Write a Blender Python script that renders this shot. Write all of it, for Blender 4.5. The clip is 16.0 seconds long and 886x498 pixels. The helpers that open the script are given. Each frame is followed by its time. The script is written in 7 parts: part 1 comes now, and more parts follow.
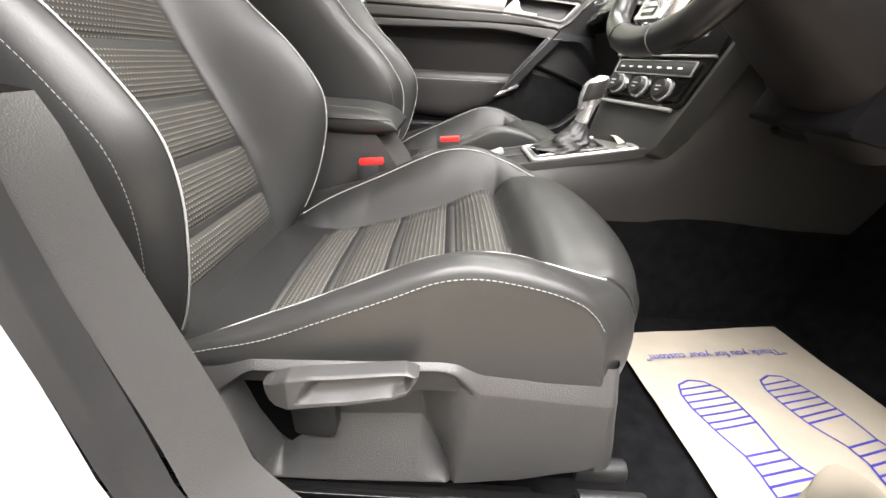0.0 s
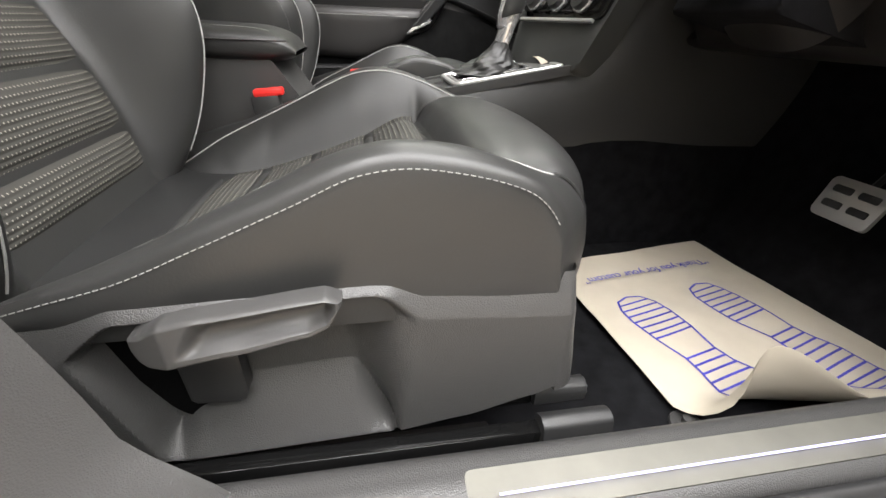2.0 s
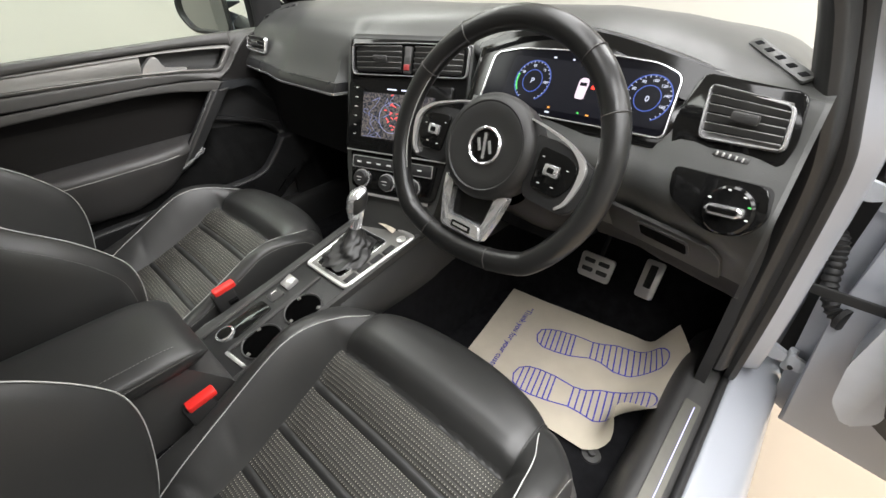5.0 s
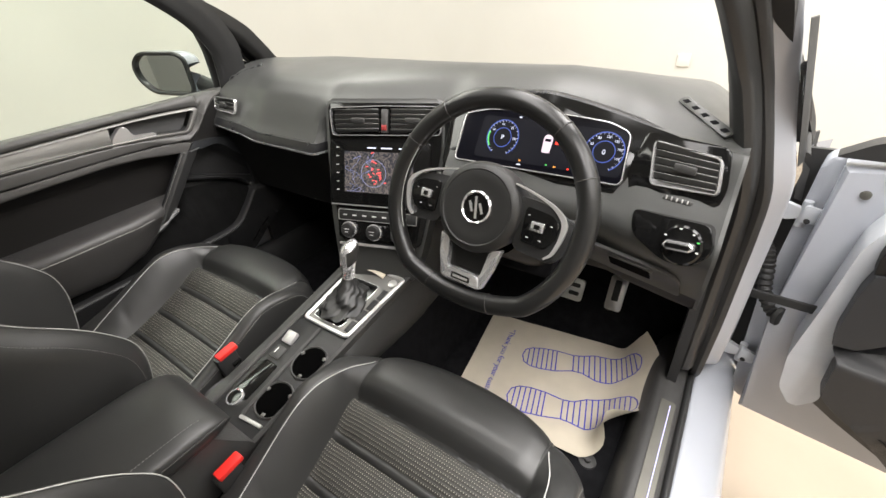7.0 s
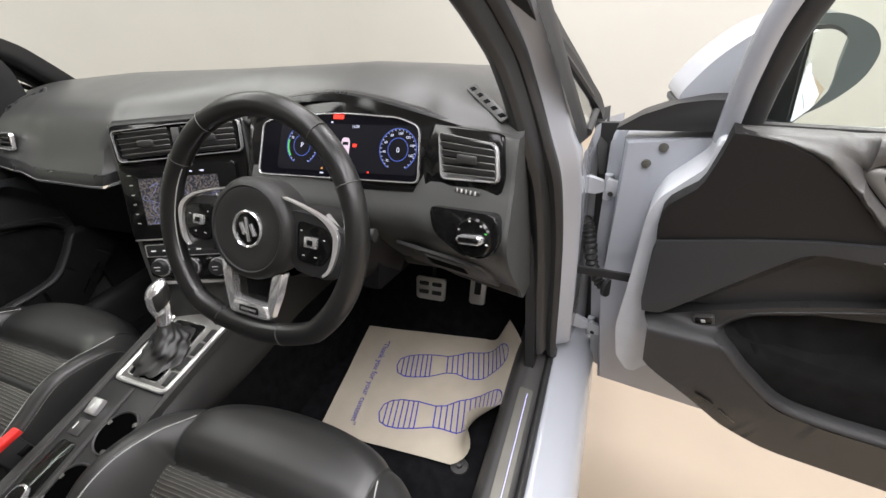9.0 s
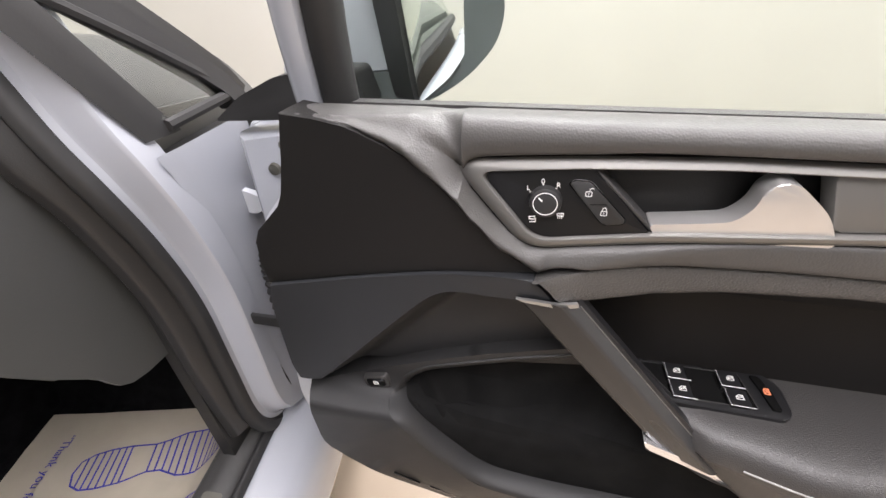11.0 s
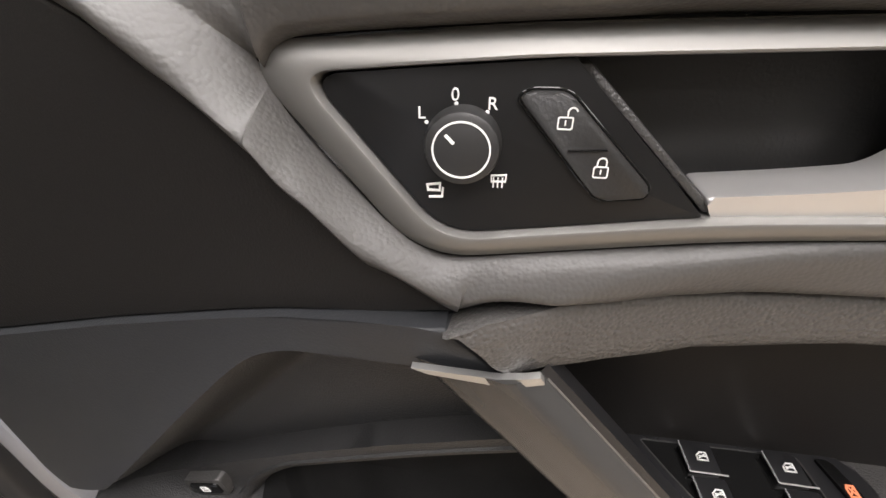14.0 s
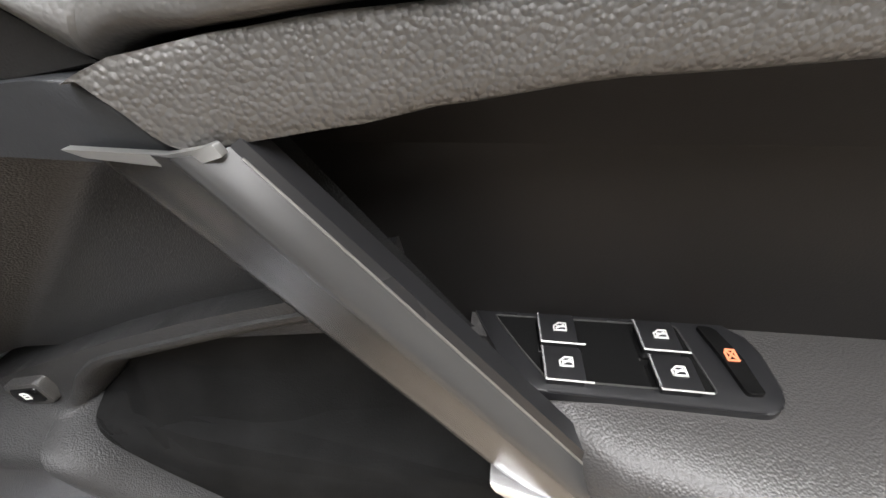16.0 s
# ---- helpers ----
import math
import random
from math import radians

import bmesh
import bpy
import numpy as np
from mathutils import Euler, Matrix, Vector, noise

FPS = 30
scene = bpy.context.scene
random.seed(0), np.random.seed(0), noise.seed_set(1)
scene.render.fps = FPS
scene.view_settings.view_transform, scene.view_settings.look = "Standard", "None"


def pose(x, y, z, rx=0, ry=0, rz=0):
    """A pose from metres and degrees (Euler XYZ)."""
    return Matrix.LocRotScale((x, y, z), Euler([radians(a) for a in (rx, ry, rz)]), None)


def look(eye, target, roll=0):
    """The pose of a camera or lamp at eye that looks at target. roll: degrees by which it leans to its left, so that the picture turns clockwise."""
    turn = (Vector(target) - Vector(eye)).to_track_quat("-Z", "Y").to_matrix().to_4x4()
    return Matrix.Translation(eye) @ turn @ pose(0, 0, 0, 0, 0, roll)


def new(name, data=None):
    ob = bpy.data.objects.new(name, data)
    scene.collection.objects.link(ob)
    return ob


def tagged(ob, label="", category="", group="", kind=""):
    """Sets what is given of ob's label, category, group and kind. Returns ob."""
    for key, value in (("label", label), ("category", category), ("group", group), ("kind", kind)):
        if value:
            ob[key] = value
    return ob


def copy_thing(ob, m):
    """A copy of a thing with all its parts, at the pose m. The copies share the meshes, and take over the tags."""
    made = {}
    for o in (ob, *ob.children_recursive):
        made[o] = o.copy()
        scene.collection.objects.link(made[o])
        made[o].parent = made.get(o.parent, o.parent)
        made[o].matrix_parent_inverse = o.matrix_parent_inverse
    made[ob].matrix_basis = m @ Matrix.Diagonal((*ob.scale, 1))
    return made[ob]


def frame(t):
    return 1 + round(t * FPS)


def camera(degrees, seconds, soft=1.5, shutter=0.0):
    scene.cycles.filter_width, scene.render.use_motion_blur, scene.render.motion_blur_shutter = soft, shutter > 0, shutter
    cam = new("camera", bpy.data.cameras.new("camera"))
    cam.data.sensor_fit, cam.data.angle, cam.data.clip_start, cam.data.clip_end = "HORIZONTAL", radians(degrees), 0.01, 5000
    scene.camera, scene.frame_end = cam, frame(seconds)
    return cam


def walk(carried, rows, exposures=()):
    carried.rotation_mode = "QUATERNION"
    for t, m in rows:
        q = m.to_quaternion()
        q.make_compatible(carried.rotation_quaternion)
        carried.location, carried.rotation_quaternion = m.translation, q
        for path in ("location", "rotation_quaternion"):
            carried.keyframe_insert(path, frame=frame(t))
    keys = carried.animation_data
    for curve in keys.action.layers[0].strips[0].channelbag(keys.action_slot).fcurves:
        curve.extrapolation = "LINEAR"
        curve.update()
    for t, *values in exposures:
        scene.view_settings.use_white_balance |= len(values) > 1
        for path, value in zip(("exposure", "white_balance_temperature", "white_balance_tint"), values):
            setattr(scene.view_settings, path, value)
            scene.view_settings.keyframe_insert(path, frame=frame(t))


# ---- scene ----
cam = camera(93.5, 16.0)
PATH = [
    (0, (-0.002, -0.007, 0.751), (0.007, 1.813, -0.079), 3.5),
    (0.5, (0.003, 0.001, 0.726), (0.083, 1.803, -0.138), 3.3),
    (1, (0.005, 0.01, 0.707), (0.162, 1.791, -0.189), 3.2),
    (1.5, (0.007, 0.019, 0.688), (0.251, 1.775, -0.237), 3.0),
    (2, (0.005, 0.034, 0.676), (0.349, 1.758, -0.278), 2.8),
    (2.5, (-0.008, 0.045, 0.682), (0.442, 1.728, -0.301), 2.5),
    (3, (-0.037, 0.059, 0.737), (0.532, 1.686, -0.278), 2.2),
    (3.5, (-0.064, 0.101, 0.83), (0.667, 1.64, -0.219), 1.2),
    (4, (-0.098, 0.149, 0.929), (0.825, 1.546, -0.165), -0.3),
    (4.5, (-0.136, 0.176, 1.042), (0.957, 1.426, -0.073), -1.3),
    (5, (-0.181, 0.2, 1.131), (1.021, 1.329, -0.001), -2.2),
    (5.2, (-0.201, 0.203, 1.153), (1.029, 1.305, 0.025), -2.9),
    (7.3, (-0.244, 0.231, 1.227), (1.12, 1.22, 0.149), -4.5),
    (7.5, (-0.241, 0.227, 1.228), (1.122, 1.211, 0.145), -4.9),
    (8, (-0.231, 0.212, 1.22), (1.172, 1.142, 0.141), -5.8),
    (8.5, (-0.183, 0.161, 1.206), (1.277, 1.0, 0.126), -6.6),
    (9, (-0.095, 0.072, 1.189), (1.423, 0.776, 0.095), -6.9),
    (9.5, (0.007, -0.043, 1.163), (1.592, 0.489, 0.065), -6.5),
    (10, (0.085, -0.139, 1.133), (1.706, 0.232, 0.022), -5.8),
    (10.2, (0.111, -0.166, 1.122), (1.738, 0.141, 0.001), -5.5),
    (12.3, (0.316, -0.257, 0.996), (2.002, -0.136, -0.073), -1.1),
    (12.5, (0.325, -0.259, 0.991), (2.014, -0.154, -0.075), -0.9),
    (13, (0.351, -0.262, 0.981), (2.039, -0.206, -0.09), -0.4),
    (13.5, (0.364, -0.264, 0.973), (2.05, -0.244, -0.104), -0.2),
    (14, (0.371, -0.269, 0.964), (2.049, -0.279, -0.125), -0.2),
    (14.5, (0.374, -0.282, 0.949), (2.039, -0.3, -0.159), -0.4),
    (15, (0.372, -0.299, 0.932), (2.021, -0.32, -0.201), -1.0),
    (15.5, (0.367, -0.331, 0.903), (2.004, -0.336, -0.246), -1.8),
    (16, (0.363, -0.372, 0.878), (1.996, -0.341, -0.276), -3.0),
]
walk(cam, [(t, look(eye, target, roll)) for t, eye, target, roll in PATH],
     exposures=[(0, 2.12, 6800, 12), (0.5, 2.12, 6800, 12), (1, 1.84, 6800, 11), (2, 1.54, 6700, 10), (3.5, 1.5, 6600, 8), (5, 1.0, 6650, 9), (7.5, 1.1, 6900, 11), (8.5, 0.78, 6600, 12), (9, 0.68, 6600, 13), (10, 0.5, 6500, 19), (12.5, 1.32, 7000, 11), (13.5, 1.0, 7000, 11), (14.5, 0.76, 6700, 17), (15.5, 0.95, 6600, 12), (16, 1.42, 6600, 10)])

# ---- world and light ----
world = bpy.data.worlds.new("showroom_air")
scene.world = world
world.use_nodes = True
world.node_tree.nodes["Background"].inputs[0].default_value = (0.9, 0.95, 1.0, 1)
world.node_tree.nodes["Background"].inputs[1].default_value = 0.05
scene.view_settings.exposure = 0.0


def area_lamp(name, at, target, sx, sy, watts, color):
    d = bpy.data.lights.new(name, "AREA")
    d.shape, d.size, d.size_y, d.energy, d.color = "RECTANGLE", sx, sy, watts, color
    ob = new(name, d)
    ob.matrix_world = look(at, target)
    return ob


for lx, ly, sx, sy, w in ((0.5, -0.35, 4.6, 0.7, 95), (0.5, -1.5, 4.6, 0.7, 65), (0.9, -2.7, 4.6, 0.5, 35), (-3.4, 0.9, 0.5, 3.2, 14), (0.6, 0.9, 4.2, 0.7, 45), (0.6, 2.9, 4.2, 0.7, 48)):
    area_lamp("ceiling_lamp", (lx, ly, 3.02), (lx, ly, 0), sx, sy, w, (0.965, 0.97, 1.0) if ly < 2 else (0.95, 0.99, 0.95))


# ---- materials ----
def material(name, color, rough=0.5, metal=0.0, grain=0.0, scale=300.0, vary=0.12, vscale=6.0, coat=0.0, kind="noise", spec=0.5):
    m = bpy.data.materials.new(name)
    m.use_nodes = True
    nt = m.node_tree
    b = nt.nodes["Principled BSDF"]
    b.inputs["Roughness"].default_value = rough
    b.inputs["Metallic"].default_value = metal
    b.inputs["Coat Weight"].default_value = coat
    b.inputs["Specular IOR Level"].default_value = spec
    tc = nt.nodes.new("ShaderNodeTexCoord")
    if vary > 0:
        n = nt.nodes.new("ShaderNodeTexNoise")
        n.inputs["Scale"].default_value = vscale
        n.inputs["Detail"].default_value = 6
        nt.links.new(tc.outputs["Object"], n.inputs["Vector"])
        ramp = nt.nodes.new("ShaderNodeMapRange")
        ramp.inputs["From Min"].default_value, ramp.inputs["From Max"].default_value = 0.3, 0.7
        ramp.inputs["To Min"].default_value, ramp.inputs["To Max"].default_value = 1 - vary, 1 + vary
        nt.links.new(n.outputs["Fac"], ramp.inputs["Value"])
        mul = nt.nodes.new("ShaderNodeVectorMath")
        mul.operation = "SCALE"
        mul.inputs[0].default_value = color
        nt.links.new(ramp.outputs[0], mul.inputs["Scale"])
        nt.links.new(mul.outputs[0], b.inputs["Base Color"])
        r2 = nt.nodes.new("ShaderNodeMapRange")
        r2.inputs["From Min"].default_value, r2.inputs["From Max"].default_value = 0.3, 0.7
        r2.inputs["To Min"].default_value, r2.inputs["To Max"].default_value = max(0.02, rough - 0.012 * (1 - metal)), min(1, rough + 0.02 * (1 - metal))
        n2 = nt.nodes.new("ShaderNodeTexNoise")
        n2.inputs["Scale"].default_value = vscale * 3
        nt.links.new(tc.outputs["Object"], n2.inputs["Vector"])
        nt.links.new(n2.outputs["Fac"], r2.inputs["Value"])
        nt.links.new(r2.outputs[0], b.inputs["Roughness"])
    else:
        b.inputs["Base Color"].default_value = (*color, 1)
    if grain > 0:
        if kind == "cells":
            g = nt.nodes.new("ShaderNodeTexVoronoi")
            g.feature = "SMOOTH_F1"
            g.inputs["Smoothness"].default_value = 0.4
            warp = nt.nodes.new("ShaderNodeTexNoise")
            warp.inputs["Scale"].default_value = scale * 0.5
            nt.links.new(tc.outputs["Object"], warp.inputs["Vector"])
            add = nt.nodes.new("ShaderNodeVectorMath")
            add.operation = "MULTIPLY_ADD"
            add.inputs[1].default_value = (0.0005, 0.0005, 0.0005)
            nt.links.new(warp.outputs["Color"], add.inputs[0])
            nt.links.new(tc.outputs["Object"], add.inputs[2])
            out = g.outputs["Distance"]
        else:
            g = nt.nodes.new("ShaderNodeTexNoise")
            g.inputs["Detail"].default_value = 3
            out = g.outputs["Fac"]
        g.inputs["Scale"].default_value = scale
        nt.links.new(add.outputs[0] if kind == "cells" else tc.outputs["Object"], g.inputs["Vector"])
        bump = nt.nodes.new("ShaderNodeBump")
        bump.inputs["Strength"].default_value = grain
        bump.invert = kind == "cells"
        bump.inputs["Distance"].default_value = 0.001 if kind == "cells" else 0.0007
        nt.links.new(out, bump.inputs["Height"])
        nt.links.new(bump.outputs[0], b.inputs["Normal"])
    return m


def dotted(name, axis_a, axis_b, pa, pb, dark, light):
    """Ribbed cloth: rows of pale stitches on a dark ground."""
    m = bpy.data.materials.new(name)
    m.use_nodes = True
    nt = m.node_tree
    b = nt.nodes["Principled BSDF"]
    b.inputs["Roughness"].default_value = 0.75
    tc = nt.nodes.new("ShaderNodeTexCoord")
    sep = nt.nodes.new("ShaderNodeSeparateXYZ")
    nt.links.new(tc.outputs["Object"], sep.inputs[0])

    def op(kind, a, bb=None):
        n = nt.nodes.new("ShaderNodeMath")
        n.operation = kind
        for i, v in enumerate((a, bb)):
            if v is None:
                continue
            if isinstance(v, (int, float)):
                n.inputs[i].default_value = v
            else:
                nt.links.new(v, n.inputs[i])
        return n.outputs[0]

    a = op("SINE", op("MULTIPLY", sep.outputs[axis_a], 2 * math.pi / pa))
    c = op("SINE", op("MULTIPLY", sep.outputs[axis_b], 2 * math.pi / pb))
    rib = op("MULTIPLY", op("ADD", a, 1.0), 0.5)
    dot = op("GREATER_THAN", op("MULTIPLY", op("MAXIMUM", a, 0.0), op("MAXIMUM", c, 0.0)), 0.62)
    mix = nt.nodes.new("ShaderNodeMix")
    mix.data_type = "RGBA"
    mix.inputs[6].default_value, mix.inputs[7].default_value = (*dark, 1), (*light, 1)
    noise_node = nt.nodes.new("ShaderNodeTexNoise")
    noise_node.inputs["Scale"].default_value = 25
    nt.links.new(tc.outputs["Object"], noise_node.inputs["Vector"])
    nt.links.new(op("MULTIPLY", dot, op("ADD", noise_node.outputs["Fac"], 0.4)), mix.inputs[0])
    nt.links.new(mix.outputs[2], b.inputs["Base Color"])
    bump = nt.nodes.new("ShaderNodeBump")
    bump.inputs["Strength"].default_value = 0.6
    bump.inputs["Distance"].default_value = 0.0012
    nt.links.new(rib, bump.inputs["Height"])
    nt.links.new(bump.outputs[0], b.inputs["Normal"])
    return m


def glowing(name, color, strength):
    m = bpy.data.materials.new(name)
    m.use_nodes = True
    b = m.node_tree.nodes["Principled BSDF"]
    b.inputs["Base Color"].default_value = (0.01, 0.01, 0.01, 1)
    b.inputs["Roughness"].default_value = 0.2
    b.inputs["Specular IOR Level"].default_value = 0.08
    b.inputs["Emission Color"].default_value = (*color, 1)
    b.inputs["Emission Strength"].default_value = strength
    return m


def glass(name, color, rough=0.0, ior=1.02):
    m = bpy.data.materials.new(name)
    m.use_nodes = True
    b = m.node_tree.nodes["Principled BSDF"]
    b.inputs["Base Color"].default_value = (*color, 1)
    b.inputs["Roughness"].default_value = rough
    b.inputs["Transmission Weight"].default_value = 1.0
    b.inputs["IOR"].default_value = ior
    return m


LEATHER = material("black_leather", (0.026, 0.026, 0.0252), 0.39, grain=0.15, scale=420, vary=0.05, vscale=9)
LEATHER_SIDE = material("leather_side", (0.045, 0.043, 0.042), 0.38, grain=0.3, scale=900, vary=0.08, vscale=7, kind="cells")
CLOTH_FLAT = dotted("ribbed_cloth_cushion", 0, 1, 0.0062, 0.0048, (0.034, 0.033, 0.029), (0.3, 0.285, 0.24))
CLOTH_UP = dotted("ribbed_cloth_back", 2, 1, 0.0062, 0.0055, (0.04, 0.038, 0.033), (0.32, 0.305, 0.26))
PIPING = material("silver_piping", (0.42, 0.42, 0.4), 0.5, vary=0.1, vscale=60)
THREAD = material("pale_thread", (0.27, 0.27, 0.255), 0.7, vary=0.1, vscale=60)
PLASTIC = material("grey_black_plastic", (0.048, 0.047, 0.046), 0.4, grain=0.3, scale=950, vary=0.1, vscale=5, kind="cells")
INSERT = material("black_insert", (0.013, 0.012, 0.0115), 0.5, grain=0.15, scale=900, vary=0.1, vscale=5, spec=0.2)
SATIN_BLACK = material("satin_black", (0.014, 0.014, 0.015), 0.28, vary=0.1, vscale=10)
# Near-zero black that paints the shade inside openings that are not cut.
GAP_SHADE = material("gap_shade", (0.003, 0.003, 0.003), 0.9, vary=0, spec=0.05)
LEVER = material("lever_plastic", (0.05, 0.049, 0.048), 0.36, grain=0.05, scale=900, vary=0.06, vscale=9)
PLASTIC_DARK = material("dark_plastic", (0.02, 0.02, 0.02), 0.45, grain=0.25, scale=700, vary=0.1, vscale=5)
CONSOLE = material("console_side", (0.04, 0.04, 0.039), 0.42, grain=0.3, scale=420, vary=0.08, vscale=5)
SOFT = material("soft_touch_dash", (0.052, 0.053, 0.051), 0.36, grain=0.2, scale=520, vary=0.08, vscale=5)
GRAINED = material("grained_door_skin", (0.074, 0.071, 0.068), 0.42, grain=0.65, scale=560, vary=0.1, vscale=6, kind="cells")
SOFT_PAD = material("fine_door_skin", (0.074, 0.0715, 0.069), 0.44, grain=0.2, scale=620, vary=0.08, vscale=6, kind="cells")
DOOR_LOW = material("door_plastic", (0.026, 0.026, 0.0265), 0.42, grain=0.35, scale=1000, vary=0.1, vscale=5, kind="cells", spec=0.35)
MATTE = material("matte_door_insert", (0.0115, 0.0107, 0.0103), 0.55, grain=0.3, scale=900, vary=0.08, vscale=5, spec=0.25)
GLOSS = material("piano_black", (0.006, 0.006, 0.006), 0.09, vary=0, spec=0.35)
CHROME = material("chrome", (0.88, 0.88, 0.89), 0.16, metal=0.8, vary=0.04, vscale=20)
SATIN = material("satin_silver", (0.7, 0.69, 0.68), 0.3, metal=0.7, vary=0.05, vscale=20)
HANDLE_GREY = material("handle_grey", (0.05, 0.05, 0.05), 0.26, metal=0.35, vary=0.04, vscale=8)
CAP_SILVER = material("cap_silver", (0.42, 0.42, 0.41), 0.3, metal=0.8, vary=0.04, vscale=20)
SATIN_GREY = material("satin_grey", (0.22, 0.215, 0.205), 0.46, metal=0.7, vary=0.06, vscale=12)
STEEL = material("brushed_steel", (0.15, 0.146, 0.128), 0.58, metal=0.8, grain=0.08, scale=200, vary=0.08, vscale=30)
PAINT = material("white_paint", (0.38, 0.398, 0.434), 0.25, vary=0.03, vscale=3, coat=0.6)
PAINT_EDGE = material("white_paint_edge", (0.52, 0.54, 0.57), 0.4, vary=0.08, vscale=12)
RUBBER = material("black_rubber", (0.02, 0.02, 0.02), 0.6, grain=0.15, scale=300, vary=0.2, vscale=12)
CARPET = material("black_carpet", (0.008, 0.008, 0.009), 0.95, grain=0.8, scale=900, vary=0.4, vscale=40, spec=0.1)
PAPER = material("kraft_paper", (0.57, 0.51, 0.41), 0.8, grain=0.1, scale=150, vary=0.07, vscale=12)
INK = material("blue_ink", (0.06, 0.06, 0.42), 0.7, vary=0.25, vscale=50)
MARK = material("white_marking", (0.8, 0.8, 0.78), 0.6, vary=0)
RED = material("red_button", (0.75, 0.03, 0.025), 0.35, vary=0.08, vscale=60)
MIRROR = material("mirror_glass", (0.9, 0.92, 0.92), 0.02, metal=1, vary=0)
GLASS = glass("window_glass", (0.93, 0.97, 0.95), ior=1.5)
WALL_DIM = material("low_bounce_wall", (0.3, 0.3, 0.29), 0.85, grain=0.1, scale=40, vary=0.04, vscale=1.5)
PANE = glass("tinted_window_glass", (0.87, 0.93, 0.88))
WALL = material("off_white_wall", (0.53, 0.527, 0.492), 0.85, grain=0.1, scale=40, vary=0.03, vscale=1.5)
FLOOR = material("sand_floor", (0.4, 0.325, 0.245), 0.5, grain=0.1, scale=60, vary=0.08, vscale=2)
HEADLINER = material("headliner_cloth", (0.55, 0.54, 0.5), 0.9, grain=0.2, scale=500, vary=0.05)
SCREEN = material("dark_screen", (0.004, 0.004, 0.006), 0.15, vary=0, spec=0.12)


# ---- mesh helpers ----
def thing(name, at, label, category, group="", kind=""):
    e = new(name)
    e.location = at
    e.empty_display_size = 0.05
    return tagged(e, label, category, group, kind)


def part(name, bm, mat, parent=None, label="", smooth=True):
    bmesh.ops.recalc_face_normals(bm, faces=bm.faces)
    me = bpy.data.meshes.new(name)
    bm.to_mesh(me)
    bm.free()
    me.materials.append(mat)
    if smooth:
        me.polygons.foreach_set("use_smooth", [True] * len(me.polygons))
        me.set_sharp_from_angle(angle=radians(38))
    ob = new(name, me)
    if parent is not None:
        ob.parent = parent
        base = parent.location if parent.parent is None else parent.parent.location
        if parent.parent is None:
            ob.matrix_parent_inverse = Matrix.Translation(-base)
    if label:
        tagged(ob, label)
    return ob


def V(*a):
    return Vector(a)


def axes(o, ax, ay):
    ax = Vector(ax).normalized()
    ay = Vector(ay)
    ay = (ay - ax * ax.dot(ay)).normalized()
    az = ax.cross(ay)
    m = Matrix.Identity(4)
    for i in range(3):
        m[i][0], m[i][1], m[i][2], m[i][3] = ax[i], ay[i], az[i], o[i]
    return m


def lerp(table, x):
    """Smooth value from a short table of (x, value)."""
    if x <= table[0][0]:
        return table[0][1]
    for (x0, a), (x1, b) in zip(table, table[1:]):
        if x <= x1:
            s = (x - x0) / (x1 - x0)
            s = s * s * (3 - 2 * s) * 0.4 + s * 0.6
            return a + (b - a) * s
    return table[-1][1]


def flow(table, x):
    """Value on a soft curve through a short table of (x, value)."""
    if x <= table[0][0]:
        return table[0][1]
    for i in range(len(table) - 1):
        (x0, a), (x1, b) = table[i], table[i + 1]
        if x <= x1:
            h = x1 - x0
            m = (b - a) / h
            ml = m if i == 0 else (m * (x0 - table[i - 1][0]) + (a - table[i - 1][1]) / (x0 - table[i - 1][0]) * h) / (x1 - table[i - 1][0])
            mr = m if i + 2 >= len(table) else (m * (table[i + 2][0] - x1) + (table[i + 2][1] - b) / (table[i + 2][0] - x1) * h) / (table[i + 2][0] - x0)
            s = (x - x0) / h
            return a * (1 + 2 * s) * (1 - s) ** 2 + ml * h * s * (1 - s) ** 2 + b * s * s * (3 - 2 * s) + mr * h * s * s * (s - 1)
    return table[-1][1]


def curve(pts, n, closed=False):
    """n points on a Catmull-Rom curve through pts."""
    pts = [Vector(p) for p in pts]
    k = len(pts)
    out = []
    spans = k if closed else k - 1
    for i in range(n):
        s = i / (n if closed else n - 1) * spans
        j = min(int(s), spans - 1)
        f = s - j
        if closed:
            a, b, c, d = (pts[(j + q) % k] for q in (-1, 0, 1, 2))
        else:
            b, c = pts[j], pts[j + 1]
            a = pts[j - 1] if j > 0 else b * 2 - c
            d = pts[j + 2] if j + 2 < k else c * 2 - b
        out.append(0.5 * (2 * b + (c - a) * f + (2 * a - 5 * b + 4 * c - d) * f * f + (3 * b - a - 3 * c + d) * f ** 3))
    return out


def grid(fn, nu, nv, bm=None, wrap=False):
    bm = bm or bmesh.new()
    rows = [[bm.verts.new(fn(i / (nu - 1), j / (nv - 1))) for j in range(nv)] for i in range(nu)]
    for a, b in zip(rows, rows[1:]):
        for j in range(nv - 1):
            bm.faces.new((a[j], a[j + 1], b[j + 1], b[j]))
        if wrap:
            bm.faces.new((a[-1], a[0], b[0], b[-1]))
    return bm


